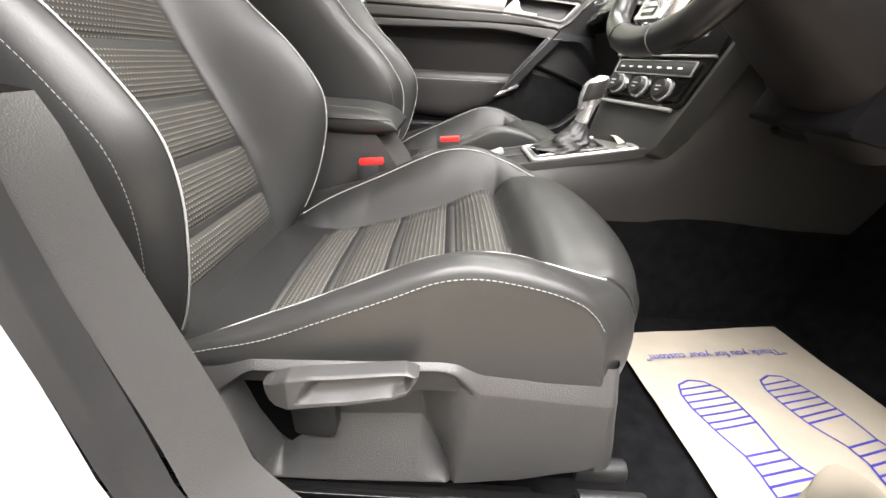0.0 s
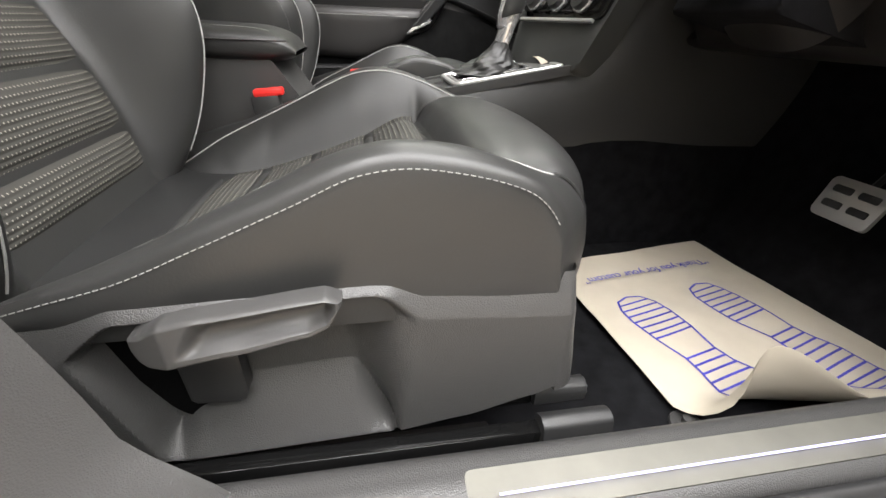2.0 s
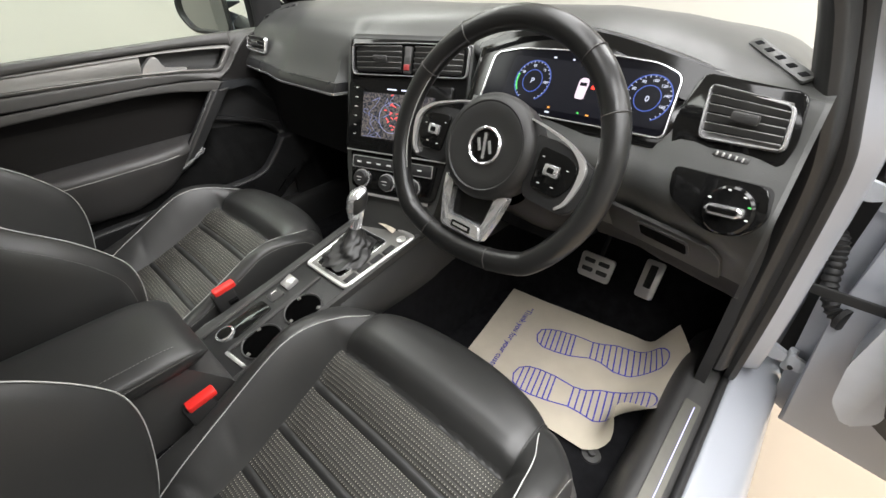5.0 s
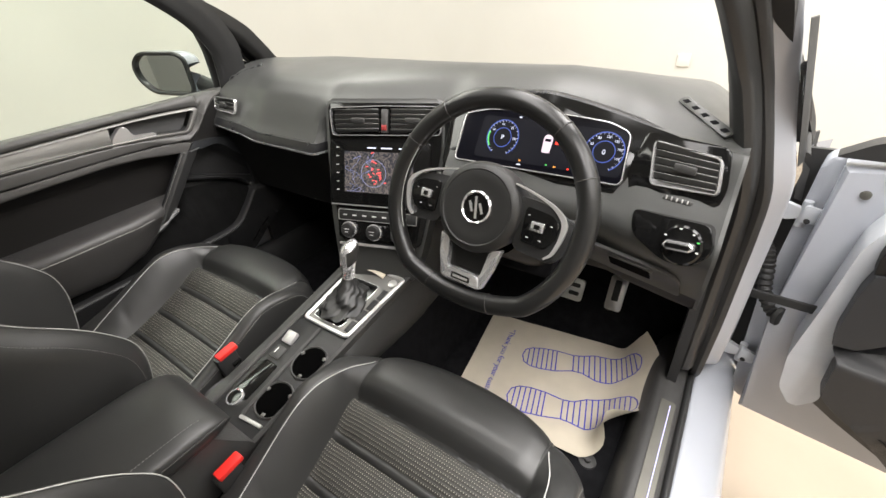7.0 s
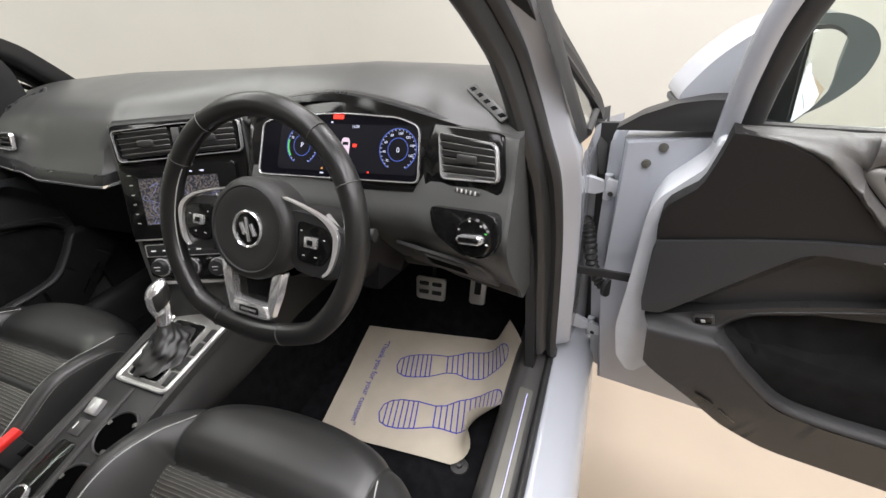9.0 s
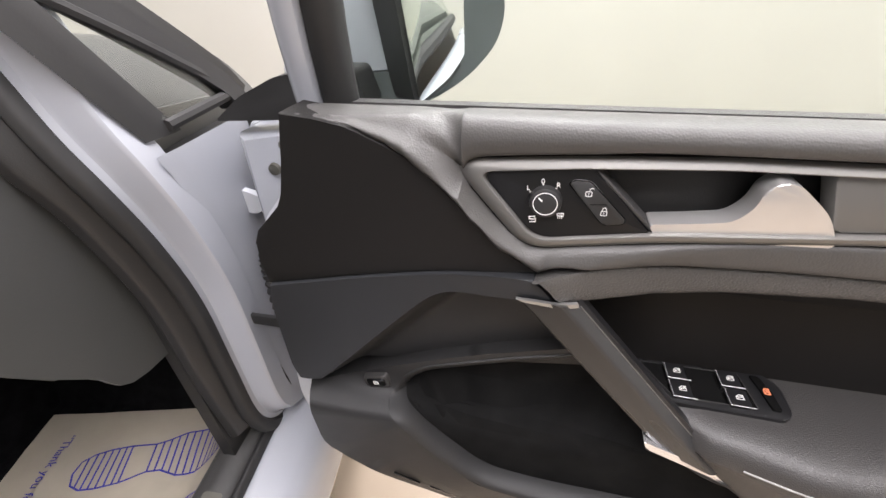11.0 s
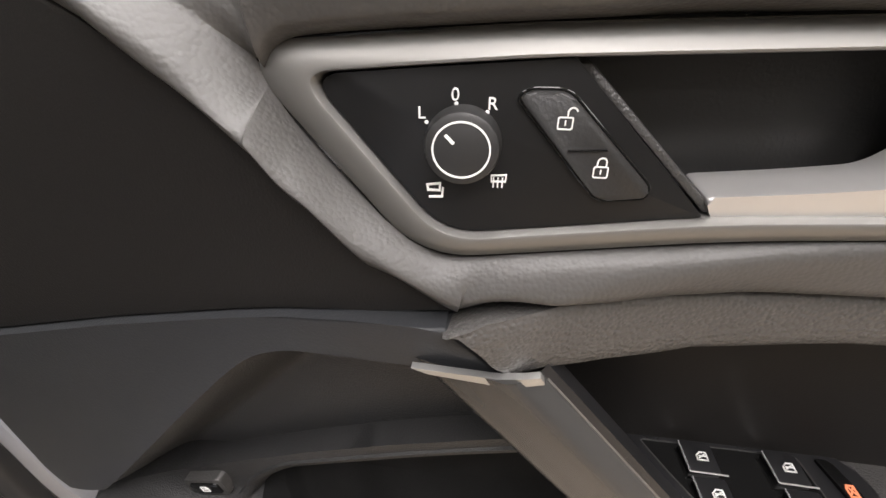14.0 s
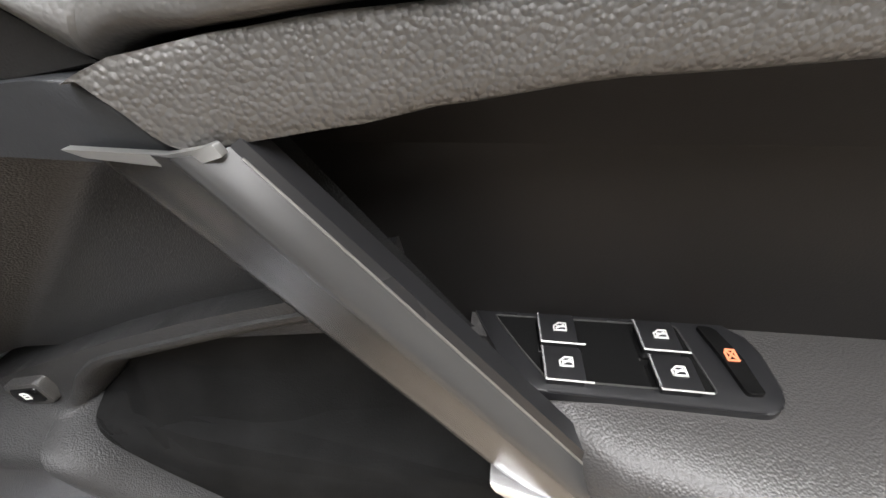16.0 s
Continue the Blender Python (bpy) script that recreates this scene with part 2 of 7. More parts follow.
def slab(fn, nu, nv, thick):
    """A sheet with thickness along a fixed vector."""
    t = Vector(thick)
    bm = bmesh.new()
    top = [[bm.verts.new(fn(i / (nu - 1), j / (nv - 1))) for j in range(nv)] for i in range(nu)]
    low = [[bm.verts.new(v.co + t) for v in row] for row in top]
    for a, b, c, d in zip(top, top[1:], low, low[1:]):
        for j in range(nv - 1):
            bm.faces.new((a[j], a[j + 1], b[j + 1], b[j]))
            bm.faces.new((c[j], d[j], d[j + 1], c[j + 1]))
    for i in range(nu - 1):
        for j in (0, nv - 1):
            bm.faces.new((top[i][j], top[i + 1][j], low[i + 1][j], low[i][j]))
    for j in range(nv - 1):
        for i in (0, nu - 1):
            bm.faces.new((top[i][j], top[i][j + 1], low[i][j + 1], low[i][j]))
    return bm


def tube(pts, r, n=10, closed=False, bm=None, flat=1.0):
    """A round bar along pts; r a number or a function of 0..1."""
    bm = bm or bmesh.new()
    pts = [Vector(p) for p in pts]
    k = len(pts)
    rings, side = [], None
    for i, p in enumerate(pts):
        a = pts[(i + 1) % k] if (closed or i + 1 < k) else p
        b = pts[i - 1] if (closed or i > 0) else p
        t = (a - b).normalized()
        if side is None:
            side = t.orthogonal().normalized()
        side = (side - t * t.dot(side)).normalized()
        up = t.cross(side)
        rad = r(i / (k - 1)) if callable(r) else r
        rings.append([bm.verts.new(p + side * math.cos(q) * rad + up * math.sin(q) * rad * flat) for q in (2 * math.pi * j / n for j in range(n))])
    for i in range(k if closed else k - 1):
        a, b = rings[i], rings[(i + 1) % k]
        for j in range(n):
            bm.faces.new((a[j], a[(j + 1) % n], b[(j + 1) % n], b[j]))
    if not closed:
        bm.faces.new(rings[0][::-1])
        bm.faces.new(rings[-1])
    return bm


def dashes(pts, r, dash=0.004, gap=0.0025, n=5):
    """Single stitches along a path."""
    bm = bmesh.new()
    pts = [Vector(p) for p in pts]
    lens = [0.0]
    for a, b in zip(pts, pts[1:]):
        lens.append(lens[-1] + (b - a).length)

    def at(s):
        for i in range(len(pts) - 1):
            if s <= lens[i + 1]:
                return pts[i].lerp(pts[i + 1], (s - lens[i]) / max(1e-9, lens[i + 1] - lens[i]))
        return pts[-1]
    s = 0.0
    while s + dash < lens[-1]:
        tube([at(s), at(s + dash)], r, n, bm=bm)
        s += dash + gap
    return bm


def rounded(poly, r, seg=4):
    """A polygon with rounded corners; r a number or one for each corner."""
    out = []
    k = len(poly)
    for i in range(k):
        p, a, b = Vector(poly[i]), Vector(poly[i - 1]), Vector(poly[(i + 1) % k])
        rr = r[i] if isinstance(r, (list, tuple)) else r
        da, db = (a - p), (b - p)
        rr = min(rr, da.length * 0.48, db.length * 0.48)
        if rr < 1e-5:
            out.append(p)
            continue
        p0, p1 = p + da.normalized() * rr, p + db.normalized() * rr
        for s in range(seg + 1):
            q = s / seg
            out.append((1 - q) ** 2 * p0 + 2 * q * (1 - q) * p + q * q * p1)
    return out


def prism(poly, m, depth, bevel=0.0, bm=None, seg=2):
    """An outline in the plane of m, raised along its z from 0 to depth, the raised edge bevelled."""
    own = bm is None
    bm = bm or bmesh.new()
    low = [bm.verts.new(m @ V(p[0], p[1], 0)) for p in poly]
    top = [bm.verts.new(m @ V(p[0], p[1], depth)) for p in poly]
    k = len(poly)
    face = bm.faces.new(top)
    bm.faces.new(low[::-1])
    for i in range(k):
        bm.faces.new((low[i], low[(i + 1) % k], top[(i + 1) % k], top[i]))
    if bevel > 0 and own:
        bmesh.ops.bevel(bm, geom=list(face.edges), offset=bevel, segments=seg, profile=0.5, affect="EDGES", clamp_overlap=True)
    return bm


def ring(outer, inner, m, depth, bm=None, flat=(0.25, 0.75)):
    """A flat frame between two outlines with the same number of points."""
    bm = bm or bmesh.new()
    k = len(outer)
    vs = [[bm.verts.new(m @ V(p[0], p[1], z)) for p in poly] for poly, z in ((outer, 0), (outer, depth * 0.7), (inset(outer, inner, flat[0]), depth), (inset(outer, inner, flat[1]), depth), (inner, depth * 0.7), (inner, 0))]
    for a, b in zip(vs, vs[1:] + vs[:1]):
        for i in range(k):
            bm.faces.new((a[i], a[(i + 1) % k], b[(i + 1) % k], b[i]))
    return bm


def inset(a, b, s):
    return [Vector(p).lerp(Vector(q), s) for p, q in zip(a, b)]


def scaled(poly, d):
    """Outline moved inward by d."""
    c = []
    k = len(poly)
    area = sum(poly[i][0] * poly[(i + 1) % k][1] - poly[(i + 1) % k][0] * poly[i][1] for i in range(k))
    sgn = 1 if area > 0 else -1
    for i in range(k):
        p, a, b = Vector(poly[i]), Vector(poly[i - 1]), Vector(poly[(i + 1) % k])
        t = (b - a)
        if t.length < 1e-9:
            t = Vector((1, 0))
        t.normalize()
        c.append(p + Vector((-t.y, t.x)) * d * sgn)
    return c


def box(m, sx, sy, sz, bevel=0.004, seg=2):
    """A bevelled block centred on m."""
    bm = bmesh.new()
    bmesh.ops.create_cube(bm, size=1, matrix=m @ Matrix.Diagonal((sx, sy, sz, 1)))
    if bevel > 0:
        bmesh.ops.bevel(bm, geom=bm.edges[:], offset=bevel, segments=seg, profile=0.5, affect="EDGES")
    return bm


def lathe(profile, m, n=32, bm=None, tube_like=False):
    """Turn (r, z) pairs round the z axis of m; tube_like leaves the middle open."""
    bm = bm or bmesh.new()
    rows = [[bm.verts.new(m @ V(r * math.cos(q), r * math.sin(q), z)) for q in (2 * math.pi * j / n for j in range(n))] for r, z in profile]
    for a, b in zip(rows, rows[1:]):
        for j in range(n):
            bm.faces.new((a[j], a[(j + 1) % n], b[(j + 1) % n], b[j]))
    first, last = profile[0][0] > 1e-6, profile[-1][0] > 1e-6
    if first and last and tube_like:
        for j in range(n):
            bm.faces.new((rows[-1][j], rows[-1][(j + 1) % n], rows[0][(j + 1) % n], rows[0][j]))
    else:
        if last:
            bm.faces.new(rows[-1])
        if first:
            bm.faces.new(rows[0][::-1])
    return bm


def rect(x0, y0, x1, y1, r=0.0, seg=4):
    p = [(x0, y0), (x1, y0), (x1, y1), (x0, y1)]
    return rounded(p, r, seg) if r else [Vector(q) for q in p]


def bar_strokes(strokes, m, w, h=0.0006):
    """Thin printed strokes: polylines in the plane of m."""
    bm = bmesh.new()
    for s in strokes:
        for a, b in zip(s, s[1:]):
            a, b = Vector(a), Vector(b)
            d = (b - a)
            if d.length < 1e-6:
                continue
            t = d.normalized() * w * 0.5
            n = Vector((-t.y, t.x))
            prism([a - t - n, b + t - n, b + t + n, a - t + n], m, h, bm=bm)
    return bm


def arc(cx, cy, r, a0, a1, n=14):
    return [(cx + r * math.cos(radians(a0 + (a1 - a0) * i / (n - 1))), cy + r * math.sin(radians(a0 + (a1 - a0) * i / (n - 1)))) for i in range(n)]


def text(name, body, m, size, mat, parent, label=""):
    c = bpy.data.curves.new(name, "FONT")
    c.body, c.size, c.extrude, c.align_x, c.align_y = body, size, 0.0002, "CENTER", "CENTER"
    tmp = bpy.data.objects.new(name, c)
    me = bpy.data.meshes.new_from_object(tmp)
    bpy.data.objects.remove(tmp)
    bm = bmesh.new()
    bm.from_mesh(me)
    bmesh.ops.transform(bm, matrix=m, verts=bm.verts)
    return part(name, bm, mat, parent, label, smooth=False)

# ---- the showroom ----
def plain_slab(name, x0, y0, z0, x1, y1, z1, mat, label):
    bm = box(pose((x0 + x1) / 2, (y0 + y1) / 2, (z0 + z1) / 2), x1 - x0, y1 - y0, z1 - z0, 0)
    return tagged(part(name, bm, mat, None, label, smooth=False), label, name.split("_")[0], kind="structure")


RX0, RX1, RY0, RY1, RZ = -5.2, 3.6, -3.6, 4.6, 3.1
plain_slab("floor", RX0, RY0, -0.12, RX1, RY1, 0, FLOOR, "sand-coloured painted showroom floor, smooth and plain")
plain_slab("ceiling", RX0, RY0, RZ, RX1, RY1, RZ + 0.1, WALL, "plain off-white showroom ceiling over the car")
plain_slab("wall_front", RX1, RY0 - 0.1, 0, RX1 + 0.1, RY1 + 0.1, RZ, WALL, "plain off-white painted wall ahead of the car")
# Back wall is out of view, made darker to cut light thrown on the door.
plain_slab("wall_back", RX0 - 0.1, RY0 - 0.1, 0, RX0, RY1 + 0.1, RZ, WALL_DIM, "unseen wall behind the car, greyed to cut reflections on the door")


def rounded_corner(name, sx, sy):
    """Curved plaster that joins two walls without an edge."""
    cx, cy, r = RX1 - 2.2, (RY1 - 2.2 if sy > 0 else RY0 + 2.2), 2.198
    def fn(u, v):
        a = u * math.pi / 2
        return V(cx + r * math.cos(a), cy + sy * r * math.sin(a), RZ * v)
    return tagged(part(name, grid(fn, 28, 2), WALL), "off-white wall curving smoothly round the corner", "wall", kind="structure")


rounded_corner("wall_corner_far", 1, 1)
rounded_corner("wall_corner_near", 1, -1)
plain_slab("wall_near", RX0, RY0 - 0.1, 0, RX1, RY0, RZ, WALL, "plain off-white painted wall beside the open door")
plain_slab("wall_far", RX0, RY1, 0, RX1, RY1 + 0.1, RZ, WALL, "plain off-white painted wall beyond the passenger side")

# ---- the car's shell ----
YC = 0.905
body = thing("hatchback", (0.2, YC, 0.0), "white painted hatchback shell with dark cabin trim and open doorway", "car")


def carpet(u, v):
    x = -1.3 + 2.45 * u
    y = 0.2 + 1.41 * v
    rise = max(0.0, x - 0.74)
    z = 0.272 + min(0.55, rise * 1.9) + 0.004 * noise.noise(V(x * 9, y * 9, 0))
    x2 = x if rise == 0 else 0.74 + rise * 0.75
    if y > 1.45:
        z += 0.02
    return V(x2, y, z)


part("floor_carpet", slab(carpet, 60, 30, (0, 0, -0.02)), CARPET, body, "black cut-pile floor carpet")


def extruded(section, x0, x1, n=24, sway=None):
    def fn(u, v):
        k = v * (len(section) - 1)
        j = min(int(k), len(section) - 2)
        a, b = Vector(section[j]), Vector(section[j + 1])
        p = a.lerp(b, k - j)
        x = x0 + (x1 - x0) * u
        d = sway(x) if sway else (0, 0)
        return V(x, p.x + d[0], p.y + d[1])
    return fn


def strip(name, section, x0, x1, mat, label="", dense=6, sway=None):
    pts = curve([(a, b, 0) for a, b in section], dense * len(section))
    sec = [(p.x, p.y) for p in pts]
    return part(name, grid(extruded(sec, x0, x1, 24, sway), 24, len(sec)), mat, body, label)


strip("sill_trim", [(0.262, 0.262), (0.252, 0.31), (0.24, 0.37), (0.222, 0.402), (0.204, 0.408), (0.19, 0.408), (0.17, 0.401), (0.163, 0.39), (0.16, 0.36)], -0.75, 0.74, PLASTIC, "grained grey-black plastic sill trim")
strip("door_seal", [(0.166, 0.372), (0.163, 0.395), (0.156, 0.403), (0.149, 0.395), (0.148, 0.372)], -0.75, 0.72, RUBBER, "black rubber door seal")
strip("sill_panel", [(0.15, 0.37), (0.149, 0.387), (0.14, 0.391), (0.12, 0.385), (0.085, 0.372), (0.064, 0.35), (0.055, 0.31), (0.06, 0.24), (0.1, 0.18), (0.16, 0.16)], -0.9, 0.78, PAINT, "glossy white painted sill")
strip("sill_trim", [(2 * YC - a, b) for a, b in ((0.262, 0.262), (0.252, 0.31), (0.24, 0.37), (0.222, 0.402), (0.19, 0.408), (0.163, 0.39), (0.16, 0.3), (0.1, 0.2))], -0.75, 0.85, PLASTIC_DARK, "dark plastic sill trim")
def hinge_face(u, v):
    z = 0.36 + 0.56 * u
    e = lerp([(0.36, 0.72), (0.45, 0.675), (0.6, 0.655), (0.74, 0.65), (0.88, 0.615), (0.93, 0.595)], z)
    pts = [V(e, 0.117, z), V(e + 0.03, 0.113, z), V(max(e + 0.05, 0.74), 0.108, z), V(0.8, 0.085, z), V(0.83, 0.06, z)]
    k = v * 4
    j = min(int(k), 3)
    return pts[j].lerp(pts[j + 1], k - j)


part("hinge_pillar", grid(hinge_face, 24, 17), PAINT, body, "white painted hinge pillar")
plate_m = axes((0.06, 0.203, 0.4105), (1, 0, 0), (0, -1, -0.18))
plate = part("sill_plate", prism(rect(0, 0, 0.445, 0.03, 0.006), plate_m, 0.004, 0.0015), STEEL, body, "brushed steel kick plate")
part("light_strip", prism(rect(0.02, 0.019, 0.43, 0.0205), axes((0.06, 0.203, 0.4148), (1, 0, 0), (0, -1, -0.18)), 0.0006), glowing("sill_light", (0.55, 0.55, 1.0), 1.3), plate, "thin glowing blue line")


# pillar beside the driver's seat
def pillar_b(name, cols, z0, z1, mat, label):
    """cols: short tables of (z, x, y) for the edges of one band, from front to back."""
    def fn(u, v):
        z = z0 + (z1 - z0) * u
        pts = [V(lerp([(c[0], c[1]) for c in col], z), lerp([(c[0], c[2]) for c in col], z), z) for col in cols]
        k = v * (len(pts) - 1)
        j = min(int(k), len(pts) - 2)
        return pts[j].lerp(pts[j + 1], k - j)
    return part(name, grid(fn, 20, 8 * (len(cols) - 1) + 1), mat, body, label)


pillar_b("pillar_trim", [[(0.4, -0.2, 0.26), (0.72, -0.29, 0.26)], [(0.4, -0.085, 0.212), (0.47, -0.136, 0.212), (0.7, -0.2, 0.212), (0.73, -0.215, 0.215)], [(0.4, -0.12, 0.172), (0.48, -0.160, 0.172), (0.68, -0.2, 0.172), (0.73, -0.21, 0.176)]], 0.4, 0.725, PLASTIC, "grained grey plastic pillar trim")
pillar_b("pillar_seal", [[(0.4, -0.125, 0.170), (0.48, -0.162, 0.170), (0.7, -0.2, 0.170), (1.3, -0.3, 0.2)], [(0.4, -0.13, 0.15), (0.5, -0.17, 0.15), (0.7, -0.195, 0.15), (1.3, -0.3, 0.18)], [(0.4, -0.14, 0.14), (0.53, -0.175, 0.14), (0.7, -0.2, 0.14), (1.3, -0.3, 0.17)]], 0.4, 1.3, RUBBER, "thick black rubber door seal")
pillar_b("pillar_panel", [[(0.4, -0.145, 0.142), (0.53, -0.18, 0.142), (0.7, -0.2, 0.142), (1.35, -0.3, 0.17)], [(0.4, -0.2, 0.12), (0.7, -0.24, 0.12), (1.35, -0.33, 0.15)], [(0.4, -0.24, 0.09), (0.7, -0.28, 0.09), (1.35, -0.36, 0.12)], [(0.4, -0.5, 0.08), (0.7, -0.5, 0.08), (1.35, -0.5, 0.12)]], 0.38, 1.36, PAINT, "white painted centre pillar with small stickers")

# small printed stickers on the pillar
for sx, sz, col, w, h in ((-0.162, 0.618, (0.7, 0.25, 0.25), 0.006, 0.003), (-0.163, 0.6215, (0.35, 0.45, 0.6), 0.006, 0.003), (-0.171, 0.632, (0.3, 0.65, 0.55), 0.005, 0.004), (-0.176, 0.601, (0.35, 0.35, 0.4), 0.006, 0.002)):
    part("sticker", prism(rect(-w, -h, w, h), axes((sx - 0.035, 0.1225, sz), (1, 0.45, 0), (0, 0, 1)), 0.0012), material("sticker_print", col, 0.6, vary=0.1, vscale=80), body, "small faded printed sticker")

# front pillars, roof, windscreen: the near side mirrored to the far side
def mirrored(p):
    return V(p.x, 2 * YC - p.y, p.z)


def sweep(path, section, n):
    """A shaped bar: section (a, b) carried along path, a across in y, b upright to the path."""
    pts = curve(path, n)
    def fn(u, v):
        i = min(int(round(u * (n - 1))), n - 1)
        t = (pts[min(i + 1, n - 1)] - pts[max(i - 1, 0)]).normalized()
        up = t.cross(V(0, -1, 0)).normalized()
        k = v * (len(section) - 1)
        j = min(int(k), len(section) - 2)
        s = Vector(section[j]).lerp(Vector(section[j + 1]), k - j)
        return pts[i] + V(0, 1, 0) * s.x + up * s.y
    return fn


def both(name, fn, nu, nv, mat, label=""):
    part(name, grid(fn, nu, nv), mat, body, label)
    part(name, grid(lambda u, v: mirrored(fn(u, v)), nu, nv), mat, body, label)


DOOR_EDGE = [(0.69, 0.15, 0.375), (0.635, 0.15, 0.415), (0.61, 0.15, 0.48), (0.605, 0.148, 0.6), (0.603, 0.148, 0.72), (0.587, 0.15, 0.82), (0.566, 0.155, 0.9), (0.556, 0.17, 0.96), (0.552, 0.196, 1.05), (0.53, 0.216, 1.12), (0.44, 0.25, 1.22), (0.25, 0.295, 1.32), (0.0, 0.325, 1.38), (-0.35, 0.34, 1.405)]
both("front_pillar", sweep(DOOR_EDGE, [(0.0, -0.008), (-0.004, 0.008), (-0.02, 0.014), (-0.035, 0.02), (-0.035, 0.055)], 60), 60, 22, PAINT, "white painted door aperture")
both("door_seal", sweep(DOOR_EDGE, [(0.012, -0.022), (0.002, -0.026), (-0.008, -0.02), (-0.008, -0.006), (0.0, 0.0)], 60), 60, 14, RUBBER, "black rubber door seal")
TRIM_EDGE = [(0.585, 0.17, 0.45), (0.575, 0.17, 0.6), (0.57, 0.17, 0.74), (0.545, 0.174, 0.875), (0.524, 0.186, 0.95), (0.515, 0.213, 1.05), (0.495, 0.234, 1.11), (0.41, 0.268, 1.2), (0.23, 0.312, 1.3), (-0.02, 0.342, 1.36), (-0.35, 0.355, 1.39)]
both("pillar_cover", sweep(TRIM_EDGE, [(-0.01, 0.01), (0.0, -0.01), (0.012, -0.014), (0.026, 0.0), (0.035, 0.04), (0.035, 0.07)], 60), 60, 22, PLASTIC_DARK, "dark plastic pillar trim")
A_LINE = [(0.8, 0.128, 0.94), (0.76, 0.135, 0.985), (0.66, 0.178, 1.085), (0.6, 0.2, 1.135), (0.46, 0.25, 1.205), (0.25, 0.305, 1.29), (0.02, 0.335, 1.365), (-0.2, 0.35, 1.39)]
both("pillar_cover", sweep(A_LINE, [(-0.012, 0.012), (-0.012, -0.012), (0.01, -0.022), (0.035, -0.005), (0.04, 0.03)], 40), 40, 16, PLASTIC_DARK, "dark plastic windscreen pillar trim")
A_OUT = [(0.765, 0.108, 0.935), (0.742, 0.122, 0.972), (0.65, 0.164, 1.057), (0.57, 0.195, 1.118), (0.48, 0.22, 1.2), (0.3, 0.265, 1.3), (0.05, 0.31, 1.385)]
both("quarter_seal", sweep(A_OUT, [(0.02, -0.012), (-0.01, -0.012), (-0.012, 0.012), (0.02, 0.016)], 36), 36, 13, RUBBER, "black rubber quarter window seal")


def quarter_pane():
    return [(0.63, 0.116, 0.944), (0.77, 0.111, 0.948), (0.655, 0.142, 1.03), (0.55, 0.166, 1.095)]


for flip in (False, True):
    q = [Vector(p) for p in quarter_pane()]
    if flip:
        q = [mirrored(p) for p in q]
    bm = bmesh.new()
    a = [bm.verts.new(p) for p in q]
    b = [bm.verts.new(p + V(0, 0.004, 0)) for p in q]
    bm.faces.new(a)
    bm.faces.new(b[::-1])
    for i in range(4):
        bm.faces.new((a[i], a[(i + 1) % 4], b[(i + 1) % 4], b[i]))
    pane = part("quarter_window", bm, GLASS, body, "small fixed corner window", smooth=False)
    pane.visible_shadow = False
    rim = curve([q[0], q[0].lerp(q[1], 0.5), q[1]], 12)
    part("quarter_frame", tube(rim, 0.007, 8), RUBBER, body)
    part("quarter_frame", tube(curve([q[1], q[2], q[3]], 16), 0.007, 8), RUBBER, body)
    low, high = V(0.601, 0.124, 0.935), V(0.49, 0.183, 1.158)
    post = lambda u, v: low.lerp(high, u) + V(0.034, -0.01, 0) * v
    part("quarter_post", slab((lambda u, v: mirrored(post(u, v))) if flip else post, 10, 4, (0.012, 0, 0)), RUBBER, body, "black quarter window post")
    flap = lambda u, v: V(0.775, 0.118, 0.937).lerp(V(0.726, 0.094, 0.83), u).lerp(V(0.8, 0.088, 0.94).lerp(V(0.73, 0.082, 0.826), u), v)
    part("wing_seal", slab((lambda u, v: mirrored(flap(u, v))) if flip else flap, 6, 4, (0.008, 0, 0)), RUBBER, body, "black rubber wing seal")


def roof(u, v):
    x = 0.0 - 2.0 * u
    w = v * 2 - 1
    return V(x, YC + w * 0.66, 1.40 + 0.045 * (1 - w * w) - 0.02 * max(0, 0.12 - u) * 8)


# Roof and headlining stay out of view, added to shade the cabin.
part("roof", slab(roof, 20, 16, (0, 0, 0.03)), PAINT, body, "white painted roof")
part("headlining", slab(lambda u, v: roof(u, v) - V(0, 0, 0.02), 20, 16, (0, 0, 0.008)), HEADLINER, body, "pale cloth headlining")


def front_wing(u, v):
    x = 0.76 + 0.9 * u
    a = v * 1.5
    return V(x, 0.06 + 0.10 * (1 - math.cos(a)) + 0.05 * u, 0.25 + 0.6 * math.sin(a) / math.sin(1.5) - 0.3 * u)


both("front_wing", front_wing, 16, 16, PAINT, "white painted front wing")


def bonnet(u, v):
    w = v * 2 - 1
    return V(0.95 + 0.75 * u, YC + w * 0.72, 0.885 - 0.22 * u * u - 0.04 * w * w)


part("bonnet", slab(bonnet, 12, 14, (0, 0, -0.02)), PAINT, body, "white painted bonnet")


def rear_shell(u, v):
    """Closed rear of the cabin: side panels and tail as one curved wall."""
    a = math.pi * v
    x = -0.55 - 1.7 * math.sin(a) ** 0.5 if 0 < v < 1 else -0.55
    y = YC - 0.74 * math.cos(a)
    return V(x, y, 0.25 + 0.75 * u)


part("rear_shell", grid(rear_shell, 6, 40), PLASTIC_DARK, body, "dark trimmed rear cabin sides")


